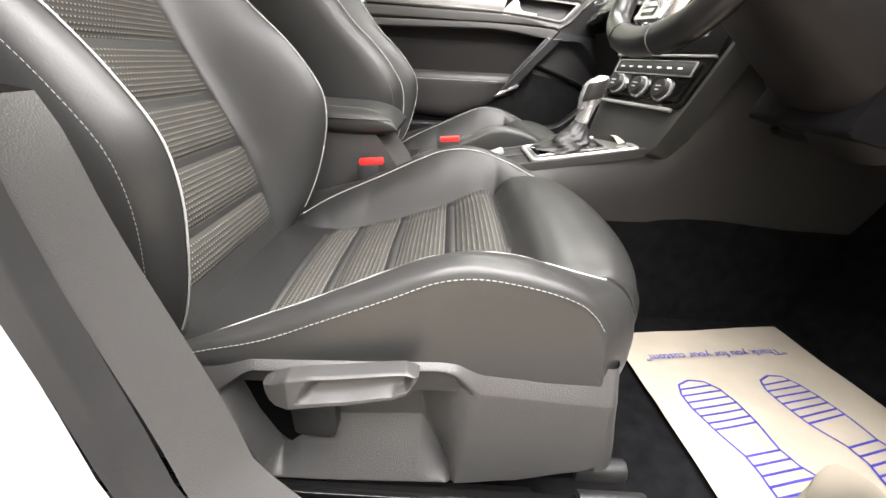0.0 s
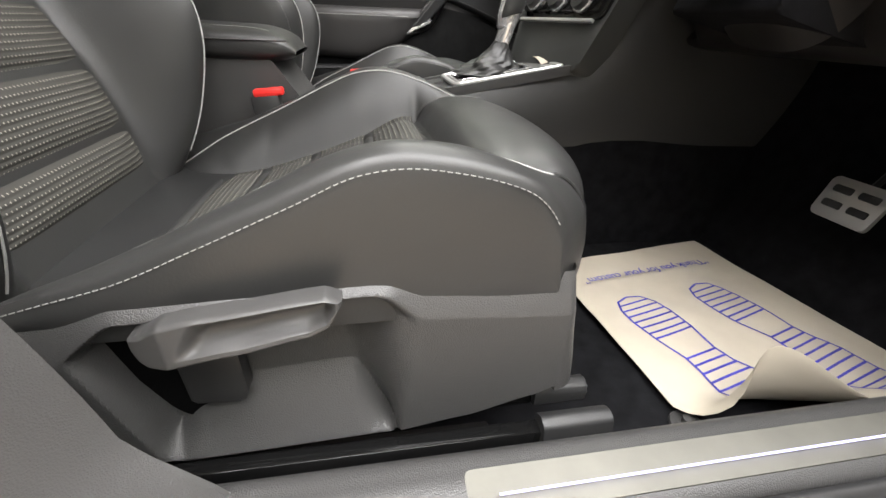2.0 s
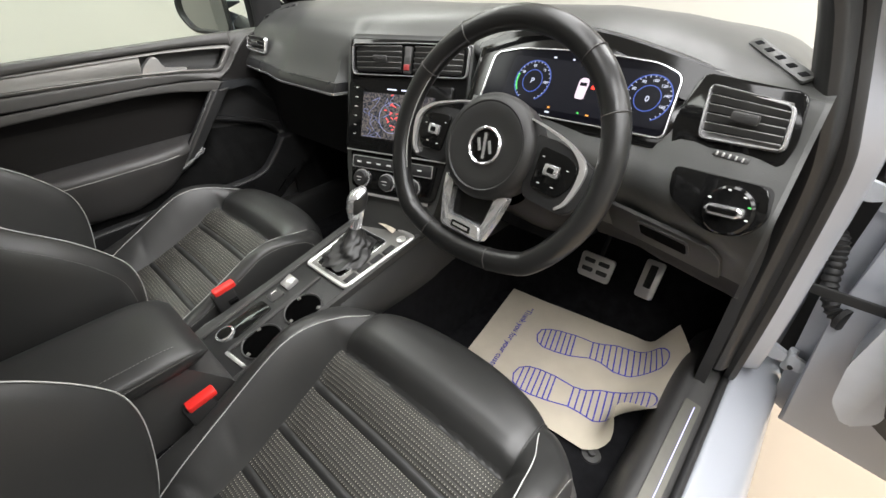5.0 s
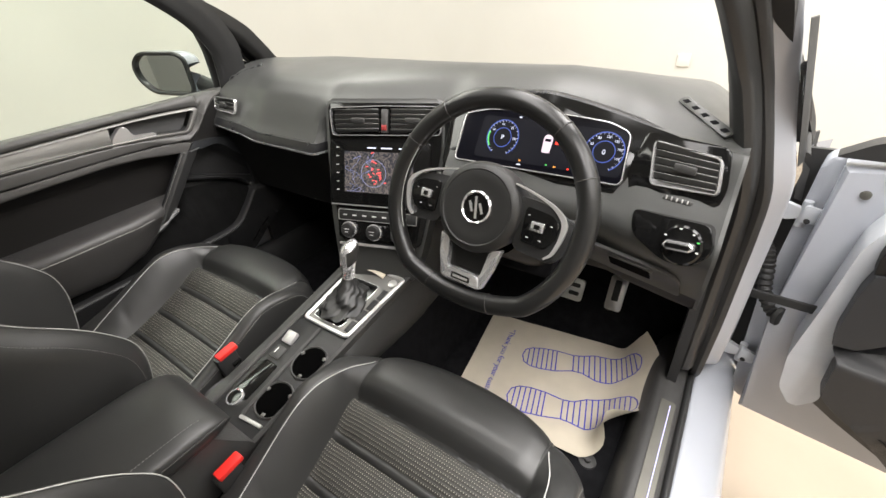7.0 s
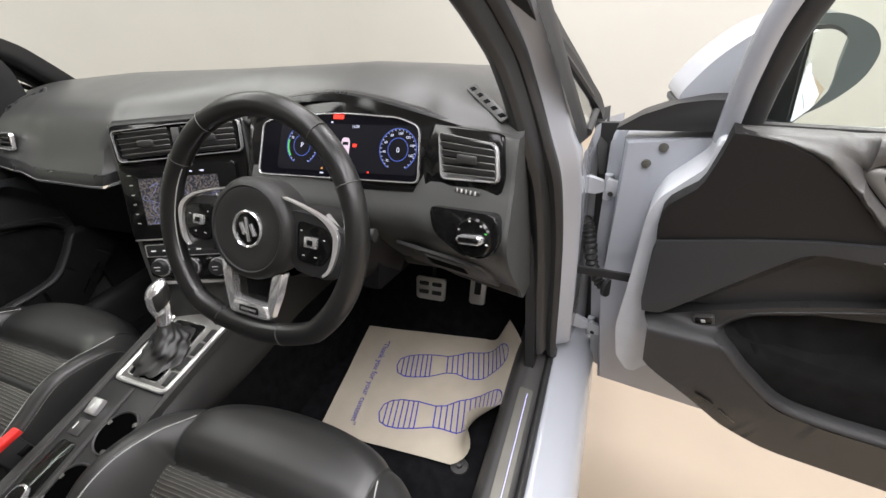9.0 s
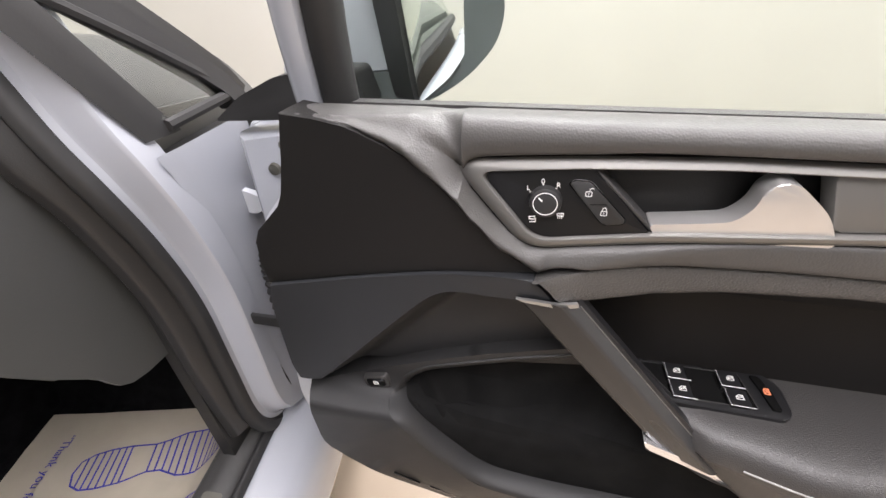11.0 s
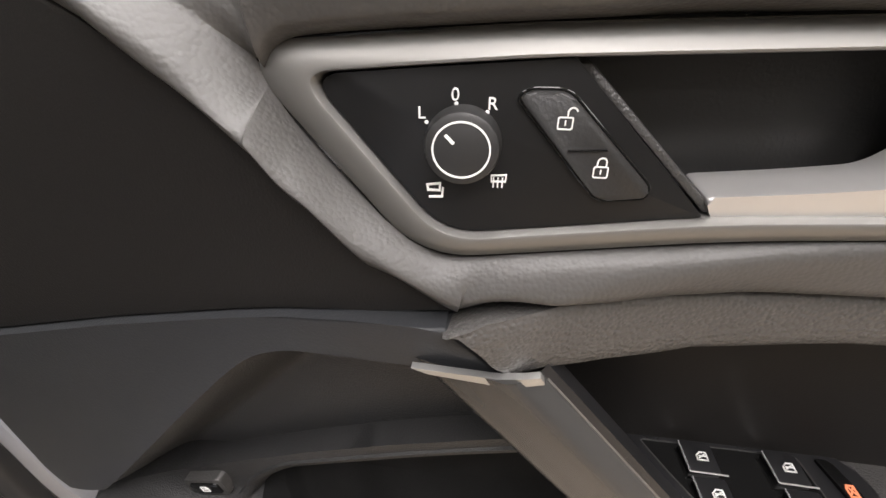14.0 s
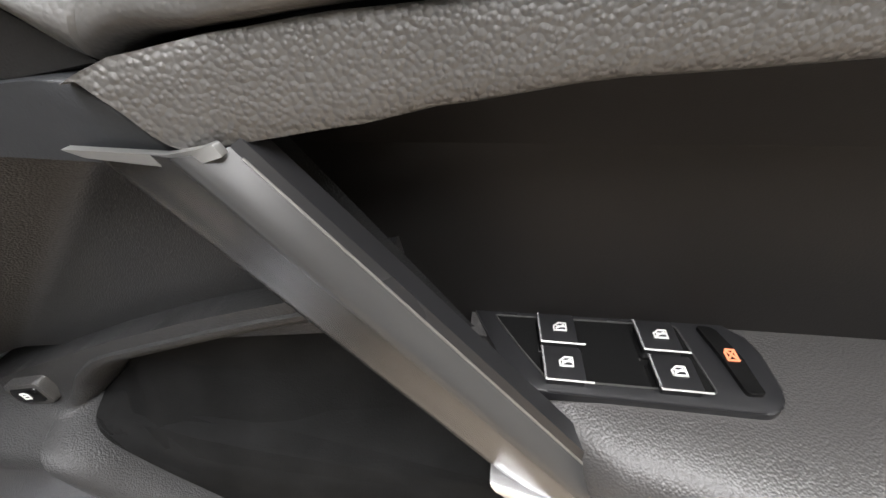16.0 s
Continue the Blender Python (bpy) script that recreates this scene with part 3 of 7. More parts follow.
part("kick_panel", slab(lambda u, v: V(0.565 + 0.4 * v, 0.205 - 0.005 * math.sin(v * 3), 0.26 + 0.63 * u), 8, 10, (0, -0.02, 0)), PLASTIC_DARK, body, "black footwell side panel")
part("kick_panel", slab(lambda u, v: V(0.52 + 0.7 * v, 1.609, 0.2 + 0.76 * u), 8, 10, (0, 0.02, 0)), PLASTIC_DARK, body, "black footwell side panel")
part("bonnet_lever", box(pose(0.6, 0.198, 0.565, 0, -8, 0), 0.014, 0.012, 0.105, 0.004), PLASTIC_DARK, body, "black bonnet release lever")


# ---- seats ----
ZI = [(-0.36, 0.44), (-0.26, 0.446), (-0.21, 0.453), (-0.15, 0.462), (-0.077, 0.481), (0.005, 0.509), (0.075, 0.536), (0.084, 0.534), (0.095, 0.552), (0.115, 0.566), (0.15, 0.571), (0.19, 0.565), (0.24, 0.55)]
ZB = [(-0.36, 0.43), (-0.28, 0.462), (-0.22, 0.5), (-0.165, 0.528), (-0.127, 0.546), (-0.087, 0.566), (-0.045, 0.587), (-0.01, 0.602), (0.03, 0.608), (0.065, 0.604), (0.105, 0.591), (0.15, 0.572), (0.2, 0.556), (0.24, 0.55)]
ZS = [(-0.36, 0.475), (-0.2, 0.519), (-0.146, 0.534), (-0.1, 0.554), (-0.04, 0.581), (0.0, 0.599), (0.025, 0.603), (0.06, 0.600), (0.095, 0.592), (0.137, 0.575), (0.2, 0.55)]
WI = [(-0.36, 0.15), (-0.21, 0.158), (0.0, 0.173), (0.08, 0.18), (0.15, 0.182)]
WC = [(-0.36, 0.205), (-0.25, 0.213), (0.06, 0.217), (0.11, 0.208), (0.155, 0.19), (0.25, 0.188)]
CUSHION_EDGE = 0.2525


def cushion_front(w):
    """How far forward the cushion reaches at w across it."""
    a = abs(w)
    if a < 0.185:
        return 0.226 - 0.036 * (a / 0.185) ** 2.4
    k = (a - 0.185) / (CUSHION_EDGE - 0.185)
    return 0.19 - 0.049 * k ** 1.7


def cushion_top(x, w):
    """Height of the cushion's upper skin, before its front edge rolls over."""
    a = abs(w)
    zi, zb, zs, wi, wc = flow(ZI, x), flow(ZB, x), flow(ZS, x), flow(WI, x), flow(WC, x)
    if a < wi:
        return zi + 0.007 * (1 - (a / wi) ** 2)
    if a < wc:
        k = (a - wi) / (wc - wi)
        wrinkle = (0.0032 * math.exp(-((x + 0.235 + 0.05 * k) / 0.007) ** 2) + 0.0024 * math.exp(-((x + 0.2 + 0.03 * k) / 0.009) ** 2) + 0.0014 * math.exp(-((x + 0.15 - 0.02 * k) / 0.008) ** 2)) * math.sin(k * math.pi)
        return zi + (zb - zi) * (k + 0.1 * math.sin(math.pi * k)) - wrinkle
    k = min(1.0, (a - wc) / (CUSHION_EDGE - wc))
    return zb + (zs - zb) * k + 0.004 * math.sin(math.pi * k) - 0.006 * max(0.0, (k - 0.86) / 0.14) ** 2


def cushion_z(x, w):
    d = cushion_front(w) - x
    r = 0.034
    roll = r - math.sqrt(max(0.0, r * r - (r - d) ** 2)) if d < r else 0.0
    return cushion_top(x, w) - roll


def cushion(seat_y):
    def fn(u, v):
        k = v * 2 - 1
        if abs(k) <= 0.86:
            q = abs(k) / 0.86
            w = math.copysign(CUSHION_EDGE * (1.25 * q - 0.25 * q ** 2.2), k)
            side = 0.0
        else:
            w = math.copysign(CUSHION_EDGE, k)
            side = (abs(k) - 0.86) / 0.14
        front = cushion_front(w)
        if u < 0.84:
            x = -0.36 + (front + 0.36) * (1 - (1 - u / 0.84) ** 1.35)
            z = cushion_z(min(x, front - 1e-4), w)
        else:
            s = (u - 0.84) / 0.16
            z = cushion_z(front - 1e-4, w)
            z += (0.43 - z) * s
            x = front + 0.004 * math.sin(min(1, s * 1.6) * math.pi) - 0.03 * s * s
        if side > 0:
            w += math.copysign(0.002 * math.sin(side * 2.6), k)
            z += (min(0.498, z) - z) * side
        fold = 0.0011 * noise.noise(V(x * 26, w * 26, 3.1)) * (1 if abs(w) > 0.17 else 0.5)
        return V(x, seat_y + w, z + fold)
    return fn


# backrest: height s from the cushion, leaning back
BACK0 = V(-0.285, 0, 0.455)
LEAN_BACK = radians(23)


def back_point(s, w, out):
    """A point on the backrest: s up it, w across, out towards the front."""
    c, d = math.cos(LEAN_BACK), math.sin(LEAN_BACK)
    return V(BACK0.x - d * s + c * out, w, BACK0.z + c * s + d * out)


BB = [(0.0, 0.012), (0.033, 0.052), (0.1, 0.11), (0.146, 0.138), (0.185, 0.15), (0.232, 0.145), (0.282, 0.13), (0.348, 0.1), (0.5, 0.06), (0.66, 0.02)]
BW = [(0.0, 0.215), (0.1, 0.24), (0.15, 0.247), (0.3, 0.25), (0.5, 0.235), (0.62, 0.2), (0.68, 0.15)]
BI = [(0.0, 0.0), (0.15, 0.012), (0.3, 0.004), (0.5, 0.0), (0.68, -0.01)]


def back_out(s, q):
    a = abs(q)
    i, b = flow(BI, s), flow(BB, s)
    if a < 0.6:
        return i
    if a < 0.86:
        k = (a - 0.6) / 0.26
        return i + (b - i) * (k * k * (3 - 2 * k))
    k = (a - 0.86) / 0.14
    return b - 0.03 * k * k


def backrest(seat_y):
    def fn(u, v):
        s = 0.68 * u
        k = v * 2 - 1
        wide = flow(BW, s)
        if abs(k) <= 0.8:
            q = k / 0.8
            return back_point(s, seat_y + q * wide, back_out(s, q))
        e = (abs(k) - 0.8) / 0.2
        o = back_out(s, 1)
        return back_point(s, seat_y + math.copysign(wide + 0.006 * math.sin(e * 3.1), k), o + (-0.1 - o) * e)
    return fn


def ease01(a, b, x):
    k = min(1.0, max(0.0, (x - a) / (b - a)))
    return k * k * (3 - 2 * k)


TRIM_TOP = [(-0.34, 0.512), (-0.12, 0.517), (0.013, 0.5215), (0.06, 0.517), (0.1, 0.513), (0.15, 0.516), (0.18, 0.517)]
TRIM_LOW = [(-0.34, 0.40), (-0.2, 0.375), (-0.144, 0.362), (0.02, 0.369), (0.076, 0.379), (0.135, 0.396), (0.17, 0.412)]
TRIM_RIDGE = [(-0.34, 0.44), (-0.196, 0.474), (-0.156, 0.503), (-0.077, 0.508), (0.003, 0.5135), (0.016, 0.511), (0.040, 0.490), (0.143, 0.484), (0.18, 0.483)]
SHELF_TOP = [(-0.155, 0.382), (-0.129, 0.408), (-0.09, 0.43), (-0.012, 0.4355), (0.02, 0.374), (0.1, 0.36)]
RISE_A = [(0.374, 0.017), (0.41, 0.0), (0.436, -0.012), (0.49, -0.022), (0.515, 0.0)]
RISE_B = [(0.374, 0.024), (0.44, 0.034), (0.492, 0.040), (0.515, 0.014)]


def trim_out(x, z):
    """How far the side trim stands out: a rim, a hollow round the lever with a sloping shelf, a raised front block."""
    zr, zt = lerp(TRIM_RIDGE, x), lerp(TRIM_TOP, x)
    if z > zr:
        return 0.003 - 0.012 * ((z - zr) / max(0.004, zt - zr)) ** 1.15
    level = 0.003 - 0.05 * max(0.0, 0.405 - z) ** 1.2
    left = -0.192 + 0.03 * (0.48 - z) / 0.097
    m = ease01(0.0, 0.011, zr - z) * ease01(left, left + 0.013, x) * (1 - ease01(lerp(RISE_A, z), lerp(RISE_B, z), x))
    floor_level = -0.026
    zs, zl = lerp(SHELF_TOP, x), lerp(TRIM_LOW, x)
    if z < zs:
        f = (zs - z) / max(0.006, zs - zl - 0.004)
        floor_level += (0.026 + level) * min(1.0, f)
    return level + (floor_level - level) * m


def build_seat(seat_y, name, label):
    st = thing(name, (-0.08, seat_y, 0.28), label, "seat", "front seats")
    cu = part("cushion", slab(cushion(seat_y), 150, 150, (0, 0, -0.012)), LEATHER, st, "black leather cushion with raised side bolsters")
    edges = [-0.212, -0.15, -0.076, 0.004, 0.08]
    for x0, x1 in zip(edges, edges[1:]):
        def fn(u, v, x0=x0, x1=x1):
            x = x0 + 0.011 + (x1 - x0 - 0.0125) * u
            w = (v * 2 - 1) * (flow(WI, x) + 0.003)
            puff = 0.0075 * (1 - abs(2 * u - 1) ** 3.2) * (1 - (2 * v - 1) ** 10) + 0.0005
            return V(x, seat_y + w, cushion_top(x, w) + puff)
        part("insert_panel", grid(fn, 16, 30), CLOTH_FLAT, cu, "ribbed dark cloth panel with pale flecks")

        def welt(u, v, x0=x0):
            x = x0 - 0.001 + 0.0135 * u
            w = (v * 2 - 1) * (flow(WI, x) + 0.003)
            return V(x, seat_y + w, cushion_top(x, w) + 0.0062 * math.sin(math.pi * min(1.0, 0.08 + u * 0.8)) * (1 - (2 * v - 1) ** 12))
        part("insert_welt", grid(welt, 8, 30), LEATHER, cu, "smooth leather welt between cloth panels")

    def thigh(u, v):
        w = (v * 2 - 1) * 0.1835
        front = cushion_front(w)
        puff = 0.009 * (1 - (2 * v - 1) ** 12) * min(1.0, u / 0.07) - 0.0012
        if u < 0.68:
            s = u / 0.68
            x = 0.086 + (front - 0.086) * (1 - (1 - s) ** 1.3)
            x = min(x, front - 1e-4)
            d = front - x
            nrm = V(0.25 * max(0.0, 1 - d / 0.03), 0, 1).normalized()
            return V(x, seat_y + w, cushion_z(x, w)) + nrm * puff
        s = (u - 0.68) / 0.32
        z = cushion_z(front - 1e-4, w)
        return V(front + 0.004 * math.sin(min(1, s * 1.3) * math.pi) - 0.026 * s * s + puff, seat_y + w, z + (0.445 - z) * s)
    pad_part = part("thigh_pad", grid(thigh, 54, 56), LEATHER, cu, "smooth black leather front pad")
    for sgn in (-1, 1):
        part("pad_seam", tube([thigh(0.02 + 0.9 * i / 40, 0.5 + sgn * 0.499) + V(0, sgn * 0.001, 0.0006) for i in range(41)], 0.0017, 6), LEATHER, pad_part, "rolled leather edge")
        xs = [-0.33 + 0.465 * i / 70 for i in range(71)]
        line = [V(x, seat_y + sgn * (CUSHION_EDGE + 0.0004), cushion_z(x, CUSHION_EDGE) + 0.0012) for x in xs]
        part("seam", dashes(line, 0.0004, 0.0032, 0.0018), THREAD, cu, "pale stitched seam")
        xs = [-0.28 + 0.434 * i / 50 for i in range(51)]
        part("piping", tube([V(x, seat_y + sgn * (flow(WC, x) - 0.002), cushion_z(x, flow(WC, x) - 0.002) + 0.0006) for x in xs], 0.001, 6), PIPING, cu, "silver piping")
    bk = part("backrest", slab(backrest(seat_y), 60, 90, (-0.01, 0, 0)), LEATHER, st, "black leather backrest with deep bolsters")
    part("back_shell", slab(lambda u, v: back_point(0.68 * u, seat_y + (v * 2 - 1) * flow(BW, 0.68 * u), -0.11 + 0.03 * (v * 2 - 1) ** 2), 24, 16, (-0.012, 0, 0)), PLASTIC_DARK, st, "black plastic back shell")
    hs = [0.03, 0.085, 0.165, 0.24, 0.315, 0.395, 0.475, 0.55]
    for s0, s1 in zip(hs, hs[1:]):
        def fn(u, v, s0=s0, s1=s1):
            s, q = s0 + 0.0015 + (s1 - s0 - 0.003) * u, (v * 2 - 1) * 0.61
            puff = 0.008 * (1 - (2 * u - 1) ** 4) * (1 - (2 * v - 1) ** 8) - 0.002
            return back_point(s, seat_y + q * flow(BW, s), back_out(s, q) + puff)
        part("insert_panel", grid(fn, 12, 26), CLOTH_UP, bk, "ribbed dark cloth panel with pale flecks")
    for sgn in (-1, 1):
        for q, mat in ((0.87, PIPING), (0.985, THREAD)):
            line = [back_point(s, seat_y + sgn * q * flow(BW, s), back_out(s, q) + 0.0012) for s in [0.02 + 0.62 * i / 50 for i in range(51)]]
            part("piping" if mat is PIPING else "seam", tube(line, 0.001, 6) if mat is PIPING else dashes(line, 0.0003, 0.0028, 0.0018), mat, bk, "silver piping" if mat is PIPING else "pale seam")
    part("headrest", box(pose(BACK0.x - 0.37, seat_y, 1.21, 0, -18, 0), 0.10, 0.26, 0.2, 0.045, 4), LEATHER, st, "black leather headrest")
    for dy in (-0.06, 0.06):
        part("headrest_post", tube([back_point(0.64, seat_y + dy, -0.04), back_point(0.78, seat_y + dy, -0.04)], 0.006, 8), CHROME, st)
    # plastic side trim towards the door
    sy = seat_y - 0.2575
    m = axes((0, sy, 0), (1, 0, 0), (0, 0, 1))

    def trim(u, v):
        if u < 0.9:
            x, bend = -0.34 + 0.492 * u / 0.9, 0.0
        else:
            bend = (u - 0.9) / 0.1
            x = 0.152
        top, low_ = lerp(TRIM_TOP, x), lerp(TRIM_LOW, x)
        z = low_ + (top - low_) * v
        out = trim_out(x, z)
        lean = 0.012 * ease01(0.5, 0.4, z)
        if bend > 0:
            a = min(1.0, bend * 2) * math.pi / 2
            return V(x + (0.010 + lean) * math.sin(a), sy - out + 0.014 * (1 - math.cos(a)) + 0.06 * max(0.0, bend * 2 - 1), z)
        tuck = 0.006 * max(0.0, 1 - v / 0.04)
        return V(x, sy - out + tuck, z)
    tr = part("side_trim", grid(trim, 270, 130), PLASTIC, st, "grey-black grained plastic side trim")
    slot = rounded([(-0.184, 0.470), (-0.172, 0.482), (-0.158, 0.482), (-0.126, 0.412), (-0.098, 0.414), (-0.094, 0.402), (-0.106, 0.391), (-0.139, 0.391), (-0.15, 0.403)], [0.005, 0.005, 0.005, 0.008, 0.006, 0.006, 0.008, 0.008, 0.006], 4)
    # Black plate on the hollow's floor, painting the slot's shade.
    part("lever_gap", prism(slot, m @ pose(-0.002, 0.0, -0.026), 0.004), GAP_SHADE, tr, "flat black plate painted for the shade in the lever slot")
    part("lever_arm", prism(rounded([(-0.135, 0.5), (-0.092, 0.5), (-0.09, 0.425), (-0.094, 0.416), (-0.13, 0.419)], 0.003), m @ pose(0, 0, -0.022), 0.014, 0.002), PLASTIC_DARK, tr, "dark lever arm")

    def lever(u, v):
        x = -0.1435 + 0.13 * u
        top = lerp([(0, 0.4985), (0.06, 0.503), (0.2, 0.5155), (0.35, 0.519), (0.92, 0.5285), (1.0, 0.5245)], u)
        bot = lerp([(0, 0.4975), (0.05, 0.4835), (0.09, 0.4805), (0.5, 0.4895), (0.83, 0.499), (0.92, 0.505), (1.0, 0.5225)], u)
        z = bot + (top - bot) * v
        lip = 0.2 + 0.14 * v
        sc = ease01(lip - 0.02, lip + 0.1, u) * ease01(0.975, 0.93 - 0.04 * (1 - v), u)
        dip = 0.0105 * sc * math.sin(math.pi * min(1, max(0, (v - 0.2) / 0.72))) ** 0.7
        edge_roll = 0.004 * (1 - min(1.0, min(v, 1 - v, 3 * u, 3 * (1 - u)) / 0.08)) ** 2
        return V(x, sy - 0.026 + dip + edge_roll + 0.012 * (1 - min(1, u / 0.19)), z)
    part("height_lever", slab(lever, 110, 60, (0, 0.012, 0)), LEVER, tr, "grey plastic height adjuster lever")
    for dy, x1, z in ((0.012, 0.15, 0.348), (0.455, 0.15, 0.348)):
        rail = part("rail", box(pose((x1 - 0.42) / 2, sy + dy - 0.016, z), x1 + 0.42, 0.016, 0.03, 0.004), GLOSS, st, "black steel seat rail")
        part("rail_slide", box(pose((x1 - 0.42) / 2, sy + dy + 0.014, z + 0.019), x1 + 0.42, 0.012, 0.014, 0.004), GLOSS, rail)
        part("rail_foot", box(pose(-0.14, sy + dy, 0.306), 0.5, 0.03, 0.066, 0.004), INSERT, rail)
        cap = rounded([(-0.014, -0.022), (-0.009, -0.022), (-0.009, -0.006), (0.002, -0.004), (0.008, 0.004), (0.008, 0.018), (-0.002, 0.024), (-0.012, 0.02), (-0.015, 0.0)], 0.003, 3)
        part("rail_cap", prism(cap, axes((x1 - 0.004, sy + dy - 0.016, z + 0.004), (0, 1, 0), (0, 0, 1)), 0.066, 0.002), PLASTIC_DARK, rail, "grey plastic rail end cap")
        part("rail_cap", prism(rounded([(-0.01, -0.009), (0.01, -0.009), (0.01, 0.006), (0.004, 0.011), (-0.006, 0.011), (-0.01, 0.006)], 0.003, 3), axes((x1 - 0.002, sy + dy + 0.012, z + 0.026), (0, 1, 0), (0, 0, 1)), 0.052, 0.002), PLASTIC_DARK, rail, "grey plastic rail end cap")
    part("seat_base", box(pose(-0.09, seat_y, 0.41), 0.44, 0.44, 0.1, 0.02), PLASTIC_DARK, st)
    return st


driver_seat = build_seat(0.528, "sports_seat", "black leather sports seat with ribbed cloth centre and silver piping")
passenger_seat = copy_thing(driver_seat, pose(-0.08 + 0.1, 0.528 + 0.752, 0.28))
tagged(passenger_seat, "black leather sports seat with silver piping on the far side")


def buckle(x, y, z, rz=0):
    b = thing("seat_belt_buckle", (x, y, z - 0.07), "black seat belt buckle with red release button", "belt buckle", "belt buckles")
    part("housing", box(pose(x, y, z - 0.036, 0, -6, rz), 0.045, 0.022, 0.075, 0.005), PLASTIC_DARK, b)
    part("release_button", box(pose(x + 0.003, y - 0.001, z + 0.004, 0, -6, rz), 0.046, 0.02, 0.012, 0.003), RED, b, "red release button")
    part("slot", box(pose(x + 0.01, y - 0.0115, z - 0.03, 0, -6, rz), 0.02, 0.002, 0.012, 0.0005), GLOSS, b)
    part("stalk", tube([(x - 0.005, y, z - 0.07), (x - 0.02, y + 0.004, z - 0.16)], 0.008, 8), PLASTIC_DARK, b)


buckle(-0.147, 0.782, 0.562)
buckle(0.0, 1.018, 0.572)


# ---- dashboard ----
FACE_X = [(0.2, 0.462), (0.23, 0.47), (0.323, 0.492), (0.38, 0.512), (0.72, 0.515), (0.765, 0.525), (1.02, 0.455), (1.06, 0.44), (1.3, 0.445), (1.45, 0.478), (1.62, 0.5)]
TOP_Z = [(0.2, -0.03), (0.28, -0.014), (0.36, 0.004), (0.45, 0.018), (0.55, 0.026), (0.72, 0.024), (0.95, 0.022), (1.3, 0.024), (1.62, 0.012)]


def dash_section(y):
    f, h = lerp(FACE_X, y), lerp(TOP_Z, y)
    k = 0.085 * min(1.0, max(0.0, (0.17 - abs(y - 0.895)) / 0.03))
    p = y > 1.03
    e = 0.06 * max(0.0, (0.32 - y) / 0.12) ** 2
    return [V(0.99, y, 0.985 - e * 1.5), V(0.84, y, 1.015 + h * 0.5 - e * 1.3), V(0.7, y, 1.03 + h - e), V(f + 0.09, y, 1.02 + h * 0.9), V(f + 0.035, y, 0.999 + h * 0.6), V(f + 0.008, y, 0.982),
            V(f - 0.022 + k, y, 0.93), V(f - 0.05 + k, y, 0.893), V(f - 0.075 + 0.037 * p + k, y, 0.85 + 0.029 * p), V(f - 0.045 + 0.085 * p + k, y, 0.785 + 0.088 * p), V(f + 0.01 + 0.07 * p + k, y, 0.715 + 0.1 * p), V(f + 0.06 + 0.04 * p, y, 0.662), V(0.72, y, 0.65), V(0.98, y, 0.66)]


def dash_skin(y0, y1, k0, k1):
    """The dashboard's skin between two places across the car and two steps of its section."""
    return lambda u, v: curve(dash_section(y0 + (y1 - y0) * u), 61)[round(k0 + (k1 - k0) * v)]


dash = thing("dashboard", (0.7, YC, 0.6), "dark grey soft-touch dashboard with piano black panels", "dashboard")
part("dash_body", grid(dash_skin(0.203, 1.034, 0, 46), 44, 47), SOFT, dash, "dark grey soft-touch moulding")
part("dash_body", grid(dash_skin(1.034, 1.607, 0, 37), 30, 38), SOFT, dash, "dark grey soft-touch moulding")
# Underside gets a blacker colour that paints in the shade below the dash.
part("dash_underside", grid(dash_skin(0.203, 1.034, 46, 60), 44, 15), INSERT, dash, "underside of the dashboard, coloured black to deepen its shade")
part("dash_underside", grid(dash_skin(1.034, 1.607, 37, 60), 30, 24), INSERT, dash, "underside of the dashboard, coloured black to deepen its shade")
for yy in (0.203, 1.607):
    bm = bmesh.new()
    bm.faces.new([bm.verts.new(p) for p in curve(dash_section(yy), 61)])
    r = bmesh.ops.extrude_face_region(bm, geom=bm.faces[:])
    bmesh.ops.translate(bm, vec=V(0, -0.006 if yy < 1 else 0.006, 0), verts=[q for q in r["geom"] if isinstance(q, bmesh.types.BMVert)])
    part("end_cover", bm, SOFT, dash, "dark grey end cover")


def face(o, right, down):
    return axes(o, right, -Vector(down))


def lay(poly):
    return [(a, -b) for a, b in poly]


SLAT = material("vent_slat", (0.075, 0.074, 0.072), 0.3, metal=0.3, vary=0.05, vscale=20)


def vent(m, poly, rows, parent, mat=PLASTIC_DARK, tab=(0.5, 0.5), frame_mat=CHROME, r=0.012):
    out = rounded(lay(poly), r, 5)
    inn = scaled(out, 0.0045)
    part("vent_frame", ring(out, inn, m, 0.008), frame_mat, parent, "chrome vent frame" if frame_mat is CHROME else "")
    part("vent_well", prism(inn, m, 0.0015), GLOSS, parent)
    a = [Vector(q) for q in lay(poly)]
    for i in range(rows):
        s = (i + 0.5) / rows
        l, rr = a[0].lerp(a[3], s), a[1].lerp(a[2], s)
        d = (rr - l).normalized()
        l, rr = l + d * 0.005, rr - d * 0.005
        c = (l + rr) / 2
        mm = m @ pose(c.x, c.y, 0.005, 38, 0, 0) @ pose(0, 0, 0, 0, 0, math.degrees(math.atan2(d.y, d.x)))
        part("slat", box(mm, (rr - l).length, 0.011, 0.0026, 0.0009, 1), SLAT, parent)
    c = a[0].lerp(a[1], tab[0]).lerp(a[3].lerp(a[2], tab[0]), tab[1])
    part("vent_tab", box(m @ pose(c.x, c.y, 0.011, 20), 0.034, 0.013, 0.007, 0.003), PLASTIC, parent, "grey adjuster tab")


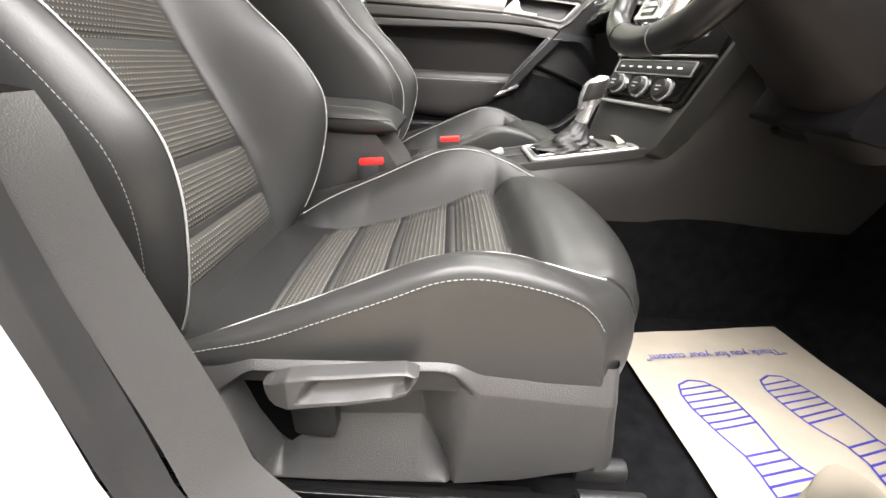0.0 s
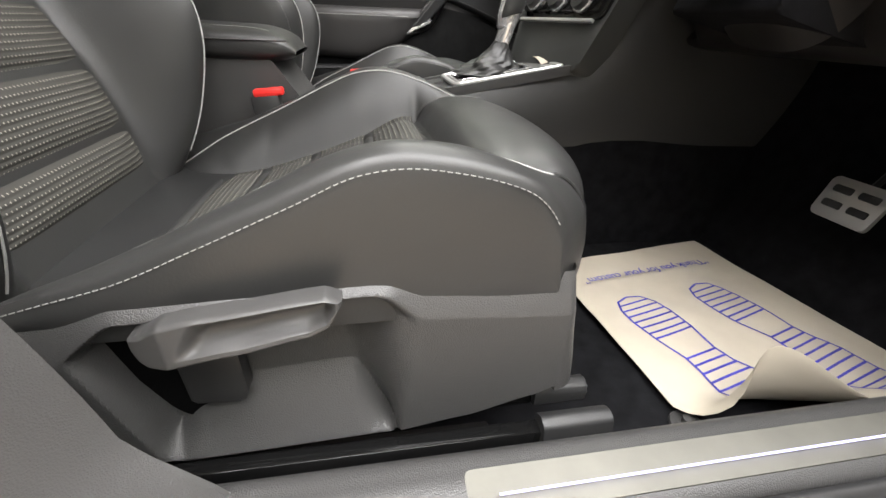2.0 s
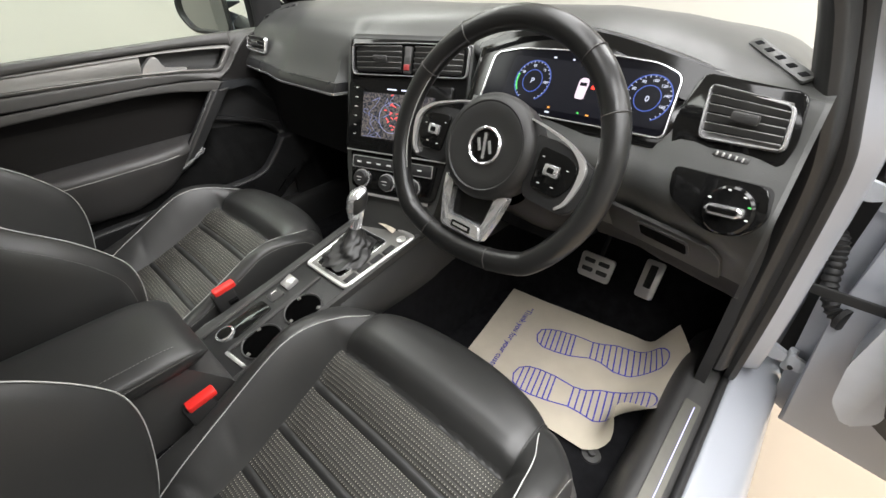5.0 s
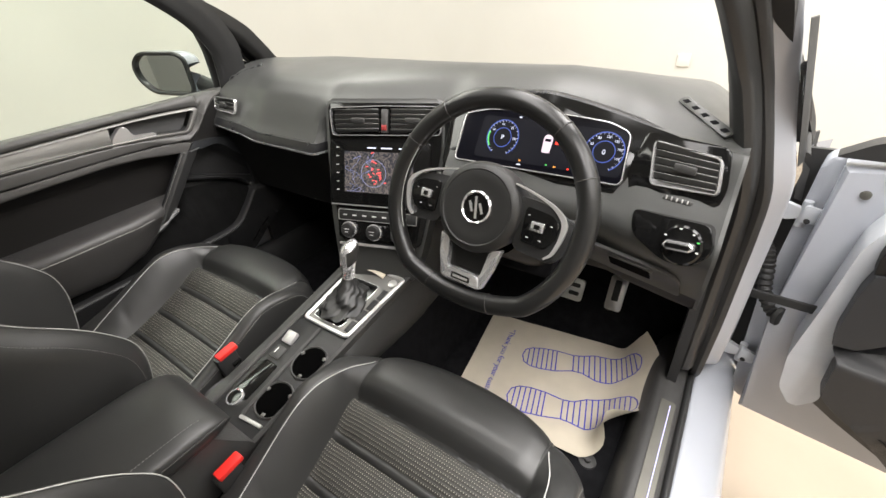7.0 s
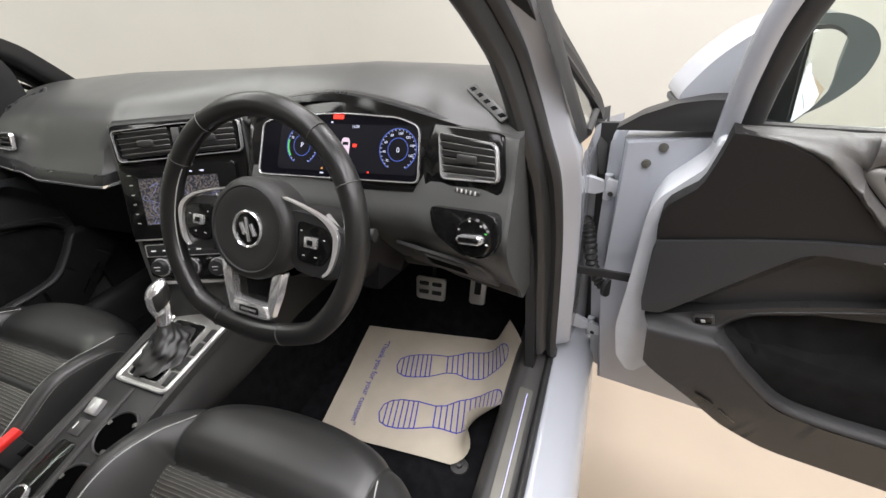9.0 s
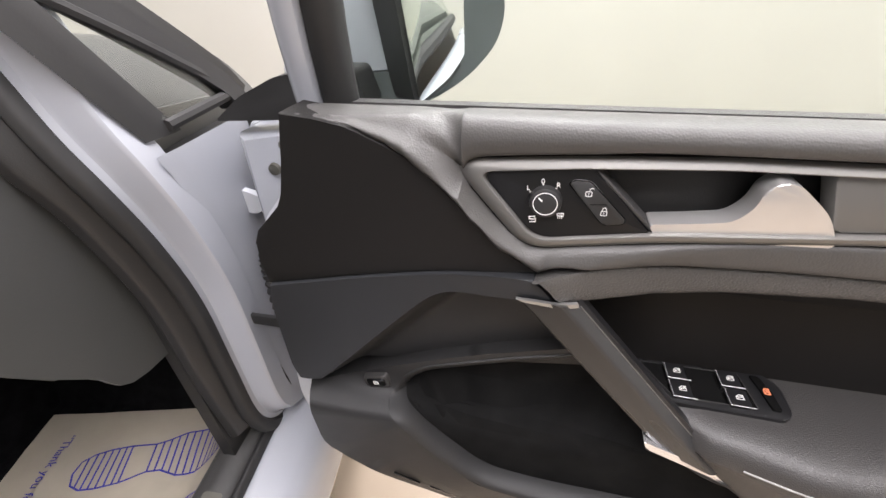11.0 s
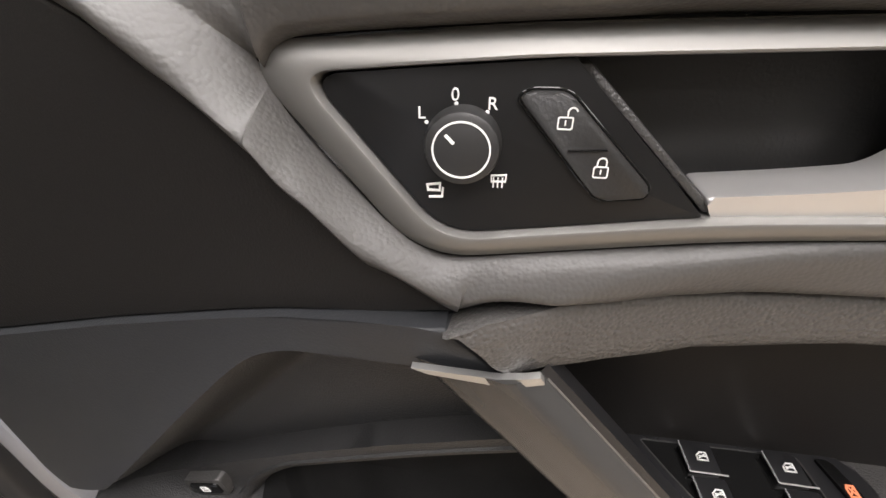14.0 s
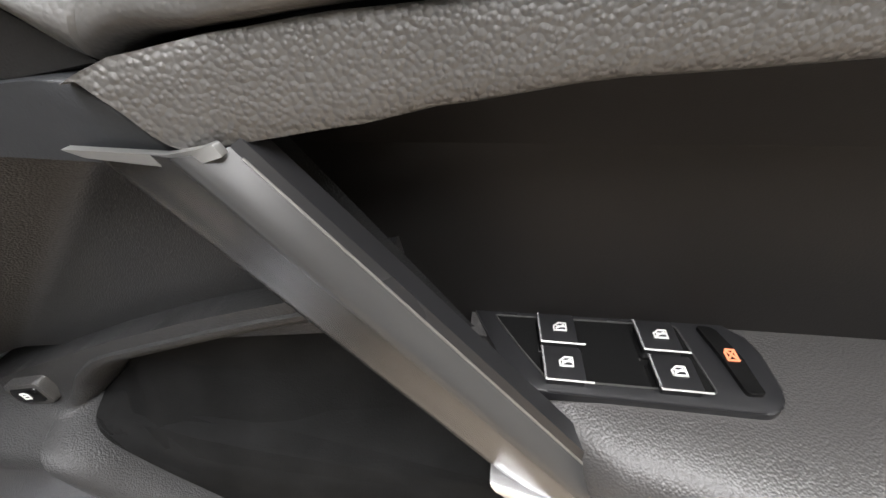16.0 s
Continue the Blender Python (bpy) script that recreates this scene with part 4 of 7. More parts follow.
VP = face((0.494, 0.323, 0.980), (-0.24, -0.97, 0), (-0.45, 0, -0.89))
CL = face((0.523, 0.706, 0.988), (-0.03, -1, 0), (-0.5, 0, -0.85))
LS = face((0.428, 0.326, 0.887), (-0.29, -0.957, 0), (-0.3, 0, -0.95))
CS = face((0.440, 1.019, 0.982), (0.30, -0.953, 0), (-0.375, 0, -0.927))

# driver's outer vent
part("vent_panel", prism(rounded(lay([(-0.022, -0.018), (0.105, -0.014), (0.121, 0.045), (0.118, 0.08), (-0.012, 0.092), (-0.03, 0.05)]), 0.012), VP @ pose(0, 0, -0.012), 0.013, 0.003), GLOSS, dash, "piano black vent panel")
vent(VP, [(-0.005, -0.006), (0.101, 0.002), (0.115, 0.057), (0.013, 0.066)], 6, dash, PLASTIC, (0.52, 0.5))
part("vent_wheel", box(VP @ pose(0.063, -0.077, 0.002), 0.045, 0.007, 0.006, 0.002), PLASTIC, dash, "ribbed vent wheel")
for i in range(5):
    part("vent_wheel_rib", box(VP @ pose(0.047 + 0.008 * i, -0.077, 0.006), 0.002, 0.006, 0.003, 0.0006, 1), SATIN, dash)

# glossy brow that runs from the cluster to the outer vent
brow = curve([CL @ V(-0.036, 0.012, 0.0), CL @ V(0.05, 0.04, 0.002), (0.546, 0.55, 1.031), (0.545, 0.5, 1.0265), (0.538, 0.45, 1.019), (0.53, 0.4, 1.0095), (0.522, 0.35, 0.999), (0.513, 0.287, 0.985), (0.508, 0.233, 0.964), (0.498, 0.211, 0.936), (0.47, 0.216, 0.868)], 80)
part("brow", grid(lambda u, v: brow[round(u * 79)] + V(0.002, 0, 0.0035).lerp(V(0.024, 0, 0.003), v) - V(0, 0, 0.012) * max(0.0, 1 - v * 4), 80, 7), SATIN_BLACK, dash, "black brow")

BROW_DROP = [(0.21, 0.006), (0.29, 0.009), (0.315, 0.014), (0.34, 0.05), (0.36, 0.05), (0.4, 0.036), (0.45, 0.022), (0.55, 0.012), (0.8, 0.01)]
part("brow_face", grid(lambda u, v: brow[round(u * 79)] + V(-0.003, 0, 0.003) + V(-0.5, 0, -0.86) * (v * lerp(BROW_DROP, brow[round(u * 79)].y)), 80, 5), GLOSS, dash, "piano black face under the brow")

# instrument cluster in its hood
cluster = thing("instrument_cluster", (0.53, 0.53, 0.92), "digital instrument cluster with two round blue dials, lit", "instrument cluster")
hood = rounded(lay([(-0.035, -0.02), (0.05, -0.04), (0.2, -0.045), (0.29, -0.027), (0.345, -0.012), (0.375, 0.003), (0.372, 0.105), (-0.03, 0.118)]), 0.015)
part("surround", prism(hood, CL @ pose(0, 0, -0.016), 0.014, 0.003), GLOSS, cluster, "piano black surround")
win = rounded(lay([(0.004, 0.0), (0.06, -0.014), (0.19, -0.02), (0.30, -0.014), (0.34, 0.0), (0.347, 0.093), (0.0, 0.1)]), 0.014, 4)
part("chrome_ring", ring(win, scaled(win, 0.003), CL, 0.004), CHROME, cluster, "thin chrome outline")
part("display", prism(scaled(win, 0.003), CL, 0.0012), SCREEN, cluster, "dark glossy display")
BLUE = glowing("dial_blue", (0.12, 0.2, 0.75), 0.5)
PALE = glowing("dial_white", (0.75, 0.8, 1.0), 0.75)
NIGHT = glowing("dial_night", (0.006, 0.007, 0.03), 0.12)
WARN = glowing("warning_red", (1.0, 0.05, 0.03), 1.2)
LIME = glowing("dial_green", (0.1, 0.7, 0.15), 0.7)
AMBER = glowing("dial_amber", (1.0, 0.4, 0.08), 0.7)
UP = CL @ pose(0, 0, 0.0016)
part("screen_glow", prism(rounded(lay([(0.05, 0.0), (0.335, 0.0), (0.34, 0.08), (0.045, 0.085)]), 0.01), CL @ pose(0, 0, 0.0008), 0.0007), NIGHT, cluster)
for cx, cy in ((0.101, -0.04), (0.302, -0.039)):
    part("dial_ring", bar_strokes([arc(cx, cy, 0.0345, -60, 240, 40)], UP, 0.0016, 0.0003), BLUE, cluster, "blue dial ring")
    part("dial_ring", bar_strokes([arc(cx, cy, 0.019, 0, 360, 30)], UP, 0.0012, 0.0003), BLUE, cluster)
    ticks = []
    for k in range(25):
        q = radians(-60 + 12.5 * k)
        ticks.append([(cx + 0.0315 * math.cos(q), cy + 0.0315 * math.sin(q)), (cx + 0.0335 * math.cos(q), cy + 0.0335 * math.sin(q))])
    part("dial_ticks", bar_strokes(ticks, UP, 0.0008, 0.0003), PALE, cluster)
part("dial_band", bar_strokes([arc(0.101, -0.04, 0.0315, 165, 215, 12)], UP, 0.003, 0.0003), LIME, cluster, "green charge band")
text("dial_letter", "P", UP @ pose(0.101, -0.04, 0), 0.013, PALE, cluster)
text("dial_letter", "0", UP @ pose(0.302, -0.04, 0), 0.012, PALE, cluster)
for k, s in enumerate(("20", "40", "60", "80", "100", "120", "140", "160")):
    q = radians(225 - 35 * k)
    text("dial_number", s, UP @ pose(0.302 + 0.0265 * math.cos(q), -0.039 + 0.0265 * math.sin(q), 0), 0.0062, PALE, cluster)
for k, s in enumerate(("20", "50", "75", "100")):
    q = radians(150 - 50 * k)
    text("dial_number", s, UP @ pose(0.101 + 0.026 * math.cos(q), -0.04 + 0.026 * math.sin(q), 0), 0.0062, PALE, cluster)
text("clock", "16:08", UP @ pose(0.215, -0.004, 0), 0.007, PALE, cluster)
carp = rounded([(-0.008, -0.017), (0.008, -0.017), (0.009, 0.01), (0.006, 0.017), (-0.006, 0.017), (-0.009, 0.01)], 0.004)
part("car_symbol", prism(carp, UP @ pose(0.197, -0.04, 0), 0.0004), glowing("car_pink", (0.75, 0.6, 0.72), 0.8), cluster, "small pale car symbol")
part("car_symbol", prism(rect(-0.006, 0.004, 0.006, 0.0095), UP @ pose(0.197, -0.04, 0.0004), 0.0003), NIGHT, cluster)
part("warning_light", prism(rect(-0.004, -0.0028, 0.004, 0.0028, 0.001), UP @ pose(0.216, -0.036, 0), 0.0004), WARN, cluster, "red warning light")
part("warning_light", prism(rect(-0.011, -0.0035, 0.011, 0.0035, 0.001), CL @ pose(0.178, 0.012, 0.0016), 0.0006), WARN, cluster, "red warning light")
for a, b, w, mt in ((0.15, 0.079, 0.006, AMBER), (0.205, 0.079, 0.005, LIME), (0.222, 0.08, 0.008, AMBER), (0.248, 0.08, 0.005, WARN), (0.15, 0.087, 0.012, PALE), (0.13, -0.003, 0.008, PALE), (0.165, -0.003, 0.006, PALE)):
    part("telltale", prism(rect(-w / 3, -0.0013, w / 3, 0.0013), UP @ pose(a, -b, 0), 0.0004), mt, cluster)

# light switch
sw = thing("light_switch", (0.44, 0.27, 0.86), "rotary headlight switch with chrome grip on a piano black panel", "light switch")
pan = rounded(lay([(-0.004, -0.004), (0.114, -0.015), (0.128, 0.022), (0.112, 0.052), (0.07, 0.062), (0.006, 0.036)]), [0.01, 0.012, 0.012, 0.02, 0.02, 0.012], 4)
part("panel", prism(pan, LS @ pose(0, 0, -0.02), 0.021, 0.002), GLOSS, sw, "piano black panel")
part("rotary_knob", lathe([(0.031, 0), (0.031, 0.003), (0.028, 0.006), (0.0, 0.0065)], LS @ pose(0.085, -0.026, 0.001), 36), GLOSS, sw, "black rotary knob")
grip_m = LS @ pose(0.085, -0.026, 0.006, 0, 0, 10)
part("grip", prism(rect(-0.021, -0.0065, 0.021, 0.0065, 0.005), grip_m, 0.012, 0.004), CHROME, sw, "chrome grip")
part("grip_inset", prism(rect(-0.0175, -0.0035, 0.0175, 0.0035, 0.0025), grip_m, 0.0126, 0.0005), GLOSS, sw)
for q, mt in ((105, MARK), (60, MARK), (30, LIME), (-5, MARK), (160, MARK)):
    part("marking", prism(rect(-0.0018, -0.001, 0.0018, 0.001), LS @ pose(0.085 + 0.026 * math.cos(radians(q)), -0.026 + 0.026 * math.sin(radians(q)), 0.0074), 0.0003), mt, sw)

# dash top grilles
for gx0, gy0, gx1, gy1, n in ((0.622, 0.314, 0.522, 0.228, 5), (0.6, 1.49, 0.53, 1.58, 5)):
    a, b = (V(gx, gy, max((q for q in curve(dash_section(gy), 61)[:30]), key=lambda q: -abs(q.x - gx)).z) for gx, gy in ((gx0, gy0), (gx1, gy1)))
    mid = (a + b) / 2
    ydir = (b - a).normalized()
    gm = axes(mid + V(0, 0, 0.002), ydir, V(0, 0, 1).cross(ydir) if gy0 < 1 else ydir.cross(V(0, 0, 1)))
    gm = axes(mid + V(0, 0, 0.002), ydir, V(-0.3, -0.9, 0.05) if gy0 < 1 else V(0.3, -0.9, 0.05))
    ln = (b - a).length
    part("demister_grille", prism(rect(-ln / 2, -0.0085, ln / 2, 0.0085, 0.004), gm, 0.004, 0.001), SOFT, dash, "slotted demister grille")
    # Slots are not cut; carpet-black patches paint the shade inside them.
    for i in range(n):
        part("grille_slot", prism(rounded([(-0.0068, -0.0038), (0.0044, -0.0038), (0.0076, 0.0038), (-0.0036, 0.0038)], 0.001), gm @ pose(-ln / 2 + ln * (i + 0.5) / n, 0, 0.0035), 0.0012), CARPET, dash, "flat black patch painted for the shade in a slot")

def face_x(y, z):
    """The dashboard's face at a place across the car and a height."""
    sec = curve(dash_section(y), 121)[30:100]
    for a, b in zip(sec, sec[1:]):
        if a.z >= z >= b.z:
            return a.x + (b.x - a.x) * (a.z - z) / max(1e-6, a.z - b.z)
    return sec[-1].x


# storage lid below the switch
LID = axes((face_x(0.42, 0.797) - 0.002, 0.42, 0.797), V(face_x(0.24, 0.79) - face_x(0.42, 0.797), -0.18, -0.007), V(face_x(0.33, 0.797) - face_x(0.33, 0.745), 0.0, 0.052))
lid = thing("storage_lid", (0.48, 0.33, 0.7), "dark grey storage compartment lid with recessed pull", "lid")
part("lid_panel", prism(rounded([(0.0, 0.0), (0.17, 0.0), (0.187, -0.02), (0.187, -0.085), (0.0, -0.085)], [0.004, 0.02, 0.02, 0.004, 0.004]), LID @ pose(0, 0, -0.002), 0.0065, 0.002), CONSOLE, lid, "dark grey lid panel")
part("pull_frame", prism(rect(0.059, -0.052, 0.143, -0.01, 0.008), LID @ pose(0, 0, 0.0), 0.0075, 0.001), CONSOLE, lid, "rounded pull frame")
# No hollow is cut; this black plate paints its shade.
part("pull_recess", prism(rect(0.063, -0.048, 0.139, -0.017, 0.006), LID @ pose(0, 0, 0.007), 0.0015), GAP_SHADE, lid, "black plate painted for the shade in the pull recess")

# far vent and trim strip
PV = face((0.470, 1.583, 0.970), (-0.03, -0.99, 0), (-0.3, 0, -0.95))
vent(PV, [(0.0, 0.0), (0.118, 0.0), (0.116, 0.045), (0.006, 0.04)], 4, dash, PLASTIC, (0.5, 0.5))
def strip_on_dash(y0, y1, z0, z1, lift):
    """A band that follows the dashboard's face between two heights."""
    def fn(u, v):
        y = y0 + (y1 - y0) * u
        z = z0 + (z1 - z0) * v
        return V(face_x(y, z) - lift, y, z)
    return fn


part("trim_strip", slab(strip_on_dash(1.05, 1.59, 0.8895, 0.909, 0.004), 40, 6, (0.006, 0, 0)), SATIN_BLACK, dash, "satin black decor strip")
part("trim_line", slab(strip_on_dash(1.05, 1.59, 0.8835, 0.8892, 0.006), 40, 3, (0.008, 0, 0)), CHROME, dash, "satin silver line")
part("glovebox", slab(lambda u, v: V(0.475 + 0.05 * u, 1.06 + 0.53 * v, 0.855 - 0.2 * u), 8, 8, (0.02, 0, 0)), INSERT, dash, "black glovebox lid")

# centre stack
stack = thing("centre_stack", (0.46, 0.9, 0.62), "piano black centre stack with vents, touchscreen and climate panel", "centre stack")
part("stack_body", prism(rounded(lay([(-0.03, -0.03), (0.27, -0.03), (0.275, 0.09), (0.23, 0.32), (0.21, 0.4), (0.012, 0.4), (-0.012, 0.25)]), 0.02), CS @ pose(0, 0, -0.06), 0.054, 0.006), SOFT, stack, "dark grey surround")
part("stack_face", prism(rounded(lay([(-0.018, -0.02), (0.268, -0.02), (0.268, 0.08), (0.225, 0.31), (0.018, 0.31), (-0.003, 0.2)]), 0.014), CS @ pose(0, 0, -0.008), 0.0085, 0.002), GLOSS, stack, "piano black face")
vent(CS, [(-0.004, -0.004), (0.122, -0.008), (0.124, 0.045), (0.002, 0.05)], 5, stack, PLASTIC, (0.55, 0.5), GLOSS)
vent(CS, [(0.142, -0.008), (0.262, -0.008), (0.262, 0.045), (0.142, 0.047)], 5, stack, PLASTIC, (0.5, 0.5), GLOSS)
pair_line = rounded(lay([(-0.01, -0.009), (0.132, -0.014), (0.269, -0.013), (0.268, 0.05), (0.132, 0.053), (-0.003, 0.056)]), [0.014, 0.01, 0.014, 0.012, 0.01, 0.012], 5)
part("vent_outline", ring(pair_line, scaled(pair_line, 0.0028), CS, 0.0085), CHROME, stack, "chrome outline round both vents")
part("hazard_block", box(CS @ pose(0.132, -0.02, 0.003), 0.017, 0.052, 0.01, 0.002), PLASTIC, stack, "grey hazard switch block")
part("hazard_button", box(CS @ pose(0.132, -0.035, 0.008), 0.013, 0.012, 0.004, 0.001), material("dim_red", (0.25, 0.03, 0.03), 0.4, vary=0), stack, "red hazard button")
scr = part("touchscreen", prism(rect(-0.01, -0.216, 0.245, -0.066, 0.008), CS, 0.006, 0.002), GLOSS, stack, "glossy black touchscreen unit")
part("silver_edge", prism(rect(-0.008, -0.2195, 0.243, -0.2165), CS, 0.006, 0.001), SATIN, stack, "thin silver edge")
SM = CS @ pose(0, 0, 0.0062)
MAP = bpy.data.materials.new("map_picture")
MAP.use_nodes = True
_n = MAP.node_tree
_b = _n.nodes["Principled BSDF"]
_b.inputs["Base Color"].default_value = (0.01, 0.01, 0.01, 1)
_b.inputs["Roughness"].default_value = 0.12
_v = _n.nodes.new("ShaderNodeTexVoronoi")
_v.inputs["Scale"].default_value = 300
_c = _n.nodes.new("ShaderNodeTexCoord")
_n.links.new(_c.outputs["Object"], _v.inputs["Vector"])
_r = _n.nodes.new("ShaderNodeValToRGB")
_r.color_ramp.elements[0].color = (0.02, 0.022, 0.03, 1)
_r.color_ramp.elements[1].color = (0.11, 0.095, 0.09, 1)
_r.color_ramp.elements[0].position, _r.color_ramp.elements[1].position = 0.35, 0.75
_sep = _n.nodes.new("ShaderNodeSeparateColor")
_n.links.new(_v.outputs["Color"], _sep.inputs[0])
_n.links.new(_sep.outputs[0], _r.inputs[0])
_n.links.new(_r.outputs[0], _b.inputs["Emission Color"])
_b.inputs["Emission Strength"].default_value = 0.8
part("map_picture", prism(rect(0.029, -0.186, 0.205, -0.09), SM, 0.0003), MAP, scr, "lit navigation map")
rng = random.Random(4)
roads = []
for k in range(9):
    x, y = rng.uniform(0.035, 0.2), rng.uniform(-0.18, -0.095)
    line = [(x, y)]
    for s in range(5):
        x, y = min(0.203, max(0.031, x + rng.uniform(-0.022, 0.022))), min(-0.092, max(-0.184, y + rng.uniform(-0.018, 0.018)))
        line.append((x, y))
    roads.append(line)
map_blue = glowing("map_blue", (0.3, 0.33, 0.6), 0.45)
for road_line in roads:
    part("map_road", bar_strokes([road_line], SM @ pose(0, 0, 0.0003), 0.0008, 0.0002), map_blue, scr)
part("map_road", bar_strokes([arc(0.105, -0.14, 0.032, 0, 360, 24)], SM @ pose(0, 0, 0.0003), 0.0009, 0.0003), glowing("map_orbit", (0.4, 0.44, 0.75), 0.5), scr)
part("map_pin", bar_strokes([[(x, y), (x + 0.004, y + rng.uniform(-0.003, 0.003))] for x, y in [(0.1 + rng.gauss(0, 0.018), -0.142 + rng.gauss(0, 0.014)) for _ in range(22)]], SM @ pose(0, 0, 0.0006), 0.0022, 0.0003), glowing("map_red", (0.9, 0.12, 0.12), 0.8), scr, "red traffic marks")
part("status_bar", bar_strokes([[(0.09, -0.081), (0.11, -0.081)], [(0.125, -0.081), (0.15, -0.081)], [(0.17, -0.081), (0.176, -0.081)]], SM, 0.003, 0.0003), PALE, scr)
part("side_key", bar_strokes([[(0.008, -0.082 - 0.02 * i), (0.014, -0.082 - 0.02 * i)] for i in range(6)], SM, 0.0013, 0.0003), MARK, scr, "small white key marks")
cp = part("climate_panel", prism(rounded(lay([(0.008, 0.225), (0.225, 0.228), (0.215, 0.3), (0.012, 0.3)]), 0.006), CS, 0.005, 0.0015), GLOSS, stack, "black climate panel")
part("button_strip", prism(rect(0.014, -0.254, 0.215, -0.231, 0.003), CS, 0.0075, 0.001), PLASTIC_DARK, cp, "strip of small climate buttons")
part("row_edge", ring(rect(0.012, -0.256, 0.217, -0.229, 0.003), rect(0.0135, -0.2545, 0.2155, -0.2305, 0.003), CS, 0.0085), SATIN, cp)
part("button_mark", bar_strokes([[(0.026 + 0.026 * i, -0.2425), (0.034 + 0.026 * i, -0.2425)] for i in range(7)], CS @ pose(0, 0, 0.0076), 0.003, 0.0003), MARK, cp)
for a, b in ((0.041, 0.279), (0.108, 0.281), (0.172, 0.283)):
    k = part("climate_knob", lathe([(0.0175, 0), (0.0175, 0.012), (0.0155, 0.016), (0.0, 0.0165)], CS @ pose(a, -b, 0.004), 28), PLASTIC_DARK, cp, "round climate knob")
    part("knob_ring", lathe([(0.0205, 0), (0.0205, 0.005), (0.0178, 0.006), (0.0178, 0)], CS @ pose(a, -b, 0.004), 32, tube_like=True), CHROME, k, "chrome ring")
    part("knob_mark", bar_strokes([[(-0.006, 0.003), (0.006, 0.003)], [(-0.004, -0.004), (0.004, -0.004)]], CS @ pose(a, -b, 0.0208), 0.0015, 0.0003), MARK, k)
part("silver_edge", prism(rect(0.014, -0.318, 0.212, -0.312), CS, 0.008, 0.002), SATIN, stack, "silver strip over the tray")

# ---- steering wheel and column ----
wheel = thing("steering_wheel", (0.30, 0.53, 0.86), "black leather flat-bottomed steering wheel with silver spokes", "steering wheel")
WT = radians(25)
WM = axes((0.270, 0.530, 0.919), (0, -1, 0), (math.sin(WT), 0, math.cos(WT))) @ pose(0, 0, 0, 0, 0, -3.5)
rim = []
for i in range(96):
    q = 2 * math.pi * i / 96
    x, y = 0.169 * math.sin(q), 0.169 * math.cos(q)
    if y < -0.128:
        y = -0.128 - 0.55 * (-0.128 - y)
    rim.append(WM @ V(x, y, -0.004))
part("rim", tube(rim, 0.0165, 16, closed=True, flat=0.92), material("worn_wheel_leather", (0.012, 0.012, 0.0118), 0.3, grain=0.04, scale=500, vary=0.1, vscale=9), wheel, "worn black leather rim")
for q in (35, -35, 62, -62, 160, -160):
    p0 = [V(0.169 * math.sin(radians(q)), 0.169 * math.cos(radians(q)), -0.004)]
    if p0[0].y < -0.128:
        p0[0].y = -0.128 - 0.55 * (-0.128 - p0[0].y)
    nrm = V(math.sin(radians(q)), math.cos(radians(q)), 0)
    cir = [WM @ (p0[0] + nrm * 0.0168 * math.cos(w) + V(0, 0, 1) * 0.0156 * math.sin(w)) for w in (2 * math.pi * j / 20 for j in range(20))]
    part("rim_seam", tube(cir, 0.0008, 5, closed=True), LEATHER_SIDE, wheel)
stitch_pts = [WM @ (V(0.153 * math.sin(radians(q)), 0.153 * math.cos(radians(q)), 0.002)) for q in range(-118, -62, 2)]
part("stitching", tube(stitch_pts, 0.001, 5), THREAD, wheel, "grey stitching")
part("airbag_cover", lathe([(0.07, -0.04), (0.073, -0.012), (0.0725, 0.002), (0.068, 0.0095), (0.0605, 0.0125), (0.0585, 0.0112), (0.0565, 0.0118), (0.045, 0.0095), (0.0, 0.0075)], WM, 56), material("airbag_skin", (0.02, 0.02, 0.0195), 0.45, grain=0.3, scale=600, vary=0.06, vscale=8), wheel, "round dark grey airbag cover")
em = part("emblem", lathe([(0.0265, 0.006), (0.0265, 0.011), (0.0245, 0.0125), (0.0225, 0.011), (0.0225, 0.007)], WM, 40, tube_like=True), CHROME, wheel, "round chrome emblem")
part("emblem_disc", lathe([(0.0226, 0.006), (0.0226, 0.0088), (0.0, 0.0095)], WM, 32), GLOSS, em)
for ex in (-0.009, 0.0, 0.009):
    part("emblem_bar", bar_strokes([[(ex - 0.003, 0.015 - abs(ex)), (ex + 0.003, -0.015 + abs(ex))]], WM @ pose(0, 0, 0.0092), 0.0042, 0.0018), CHROME, em, "plain chrome bar")
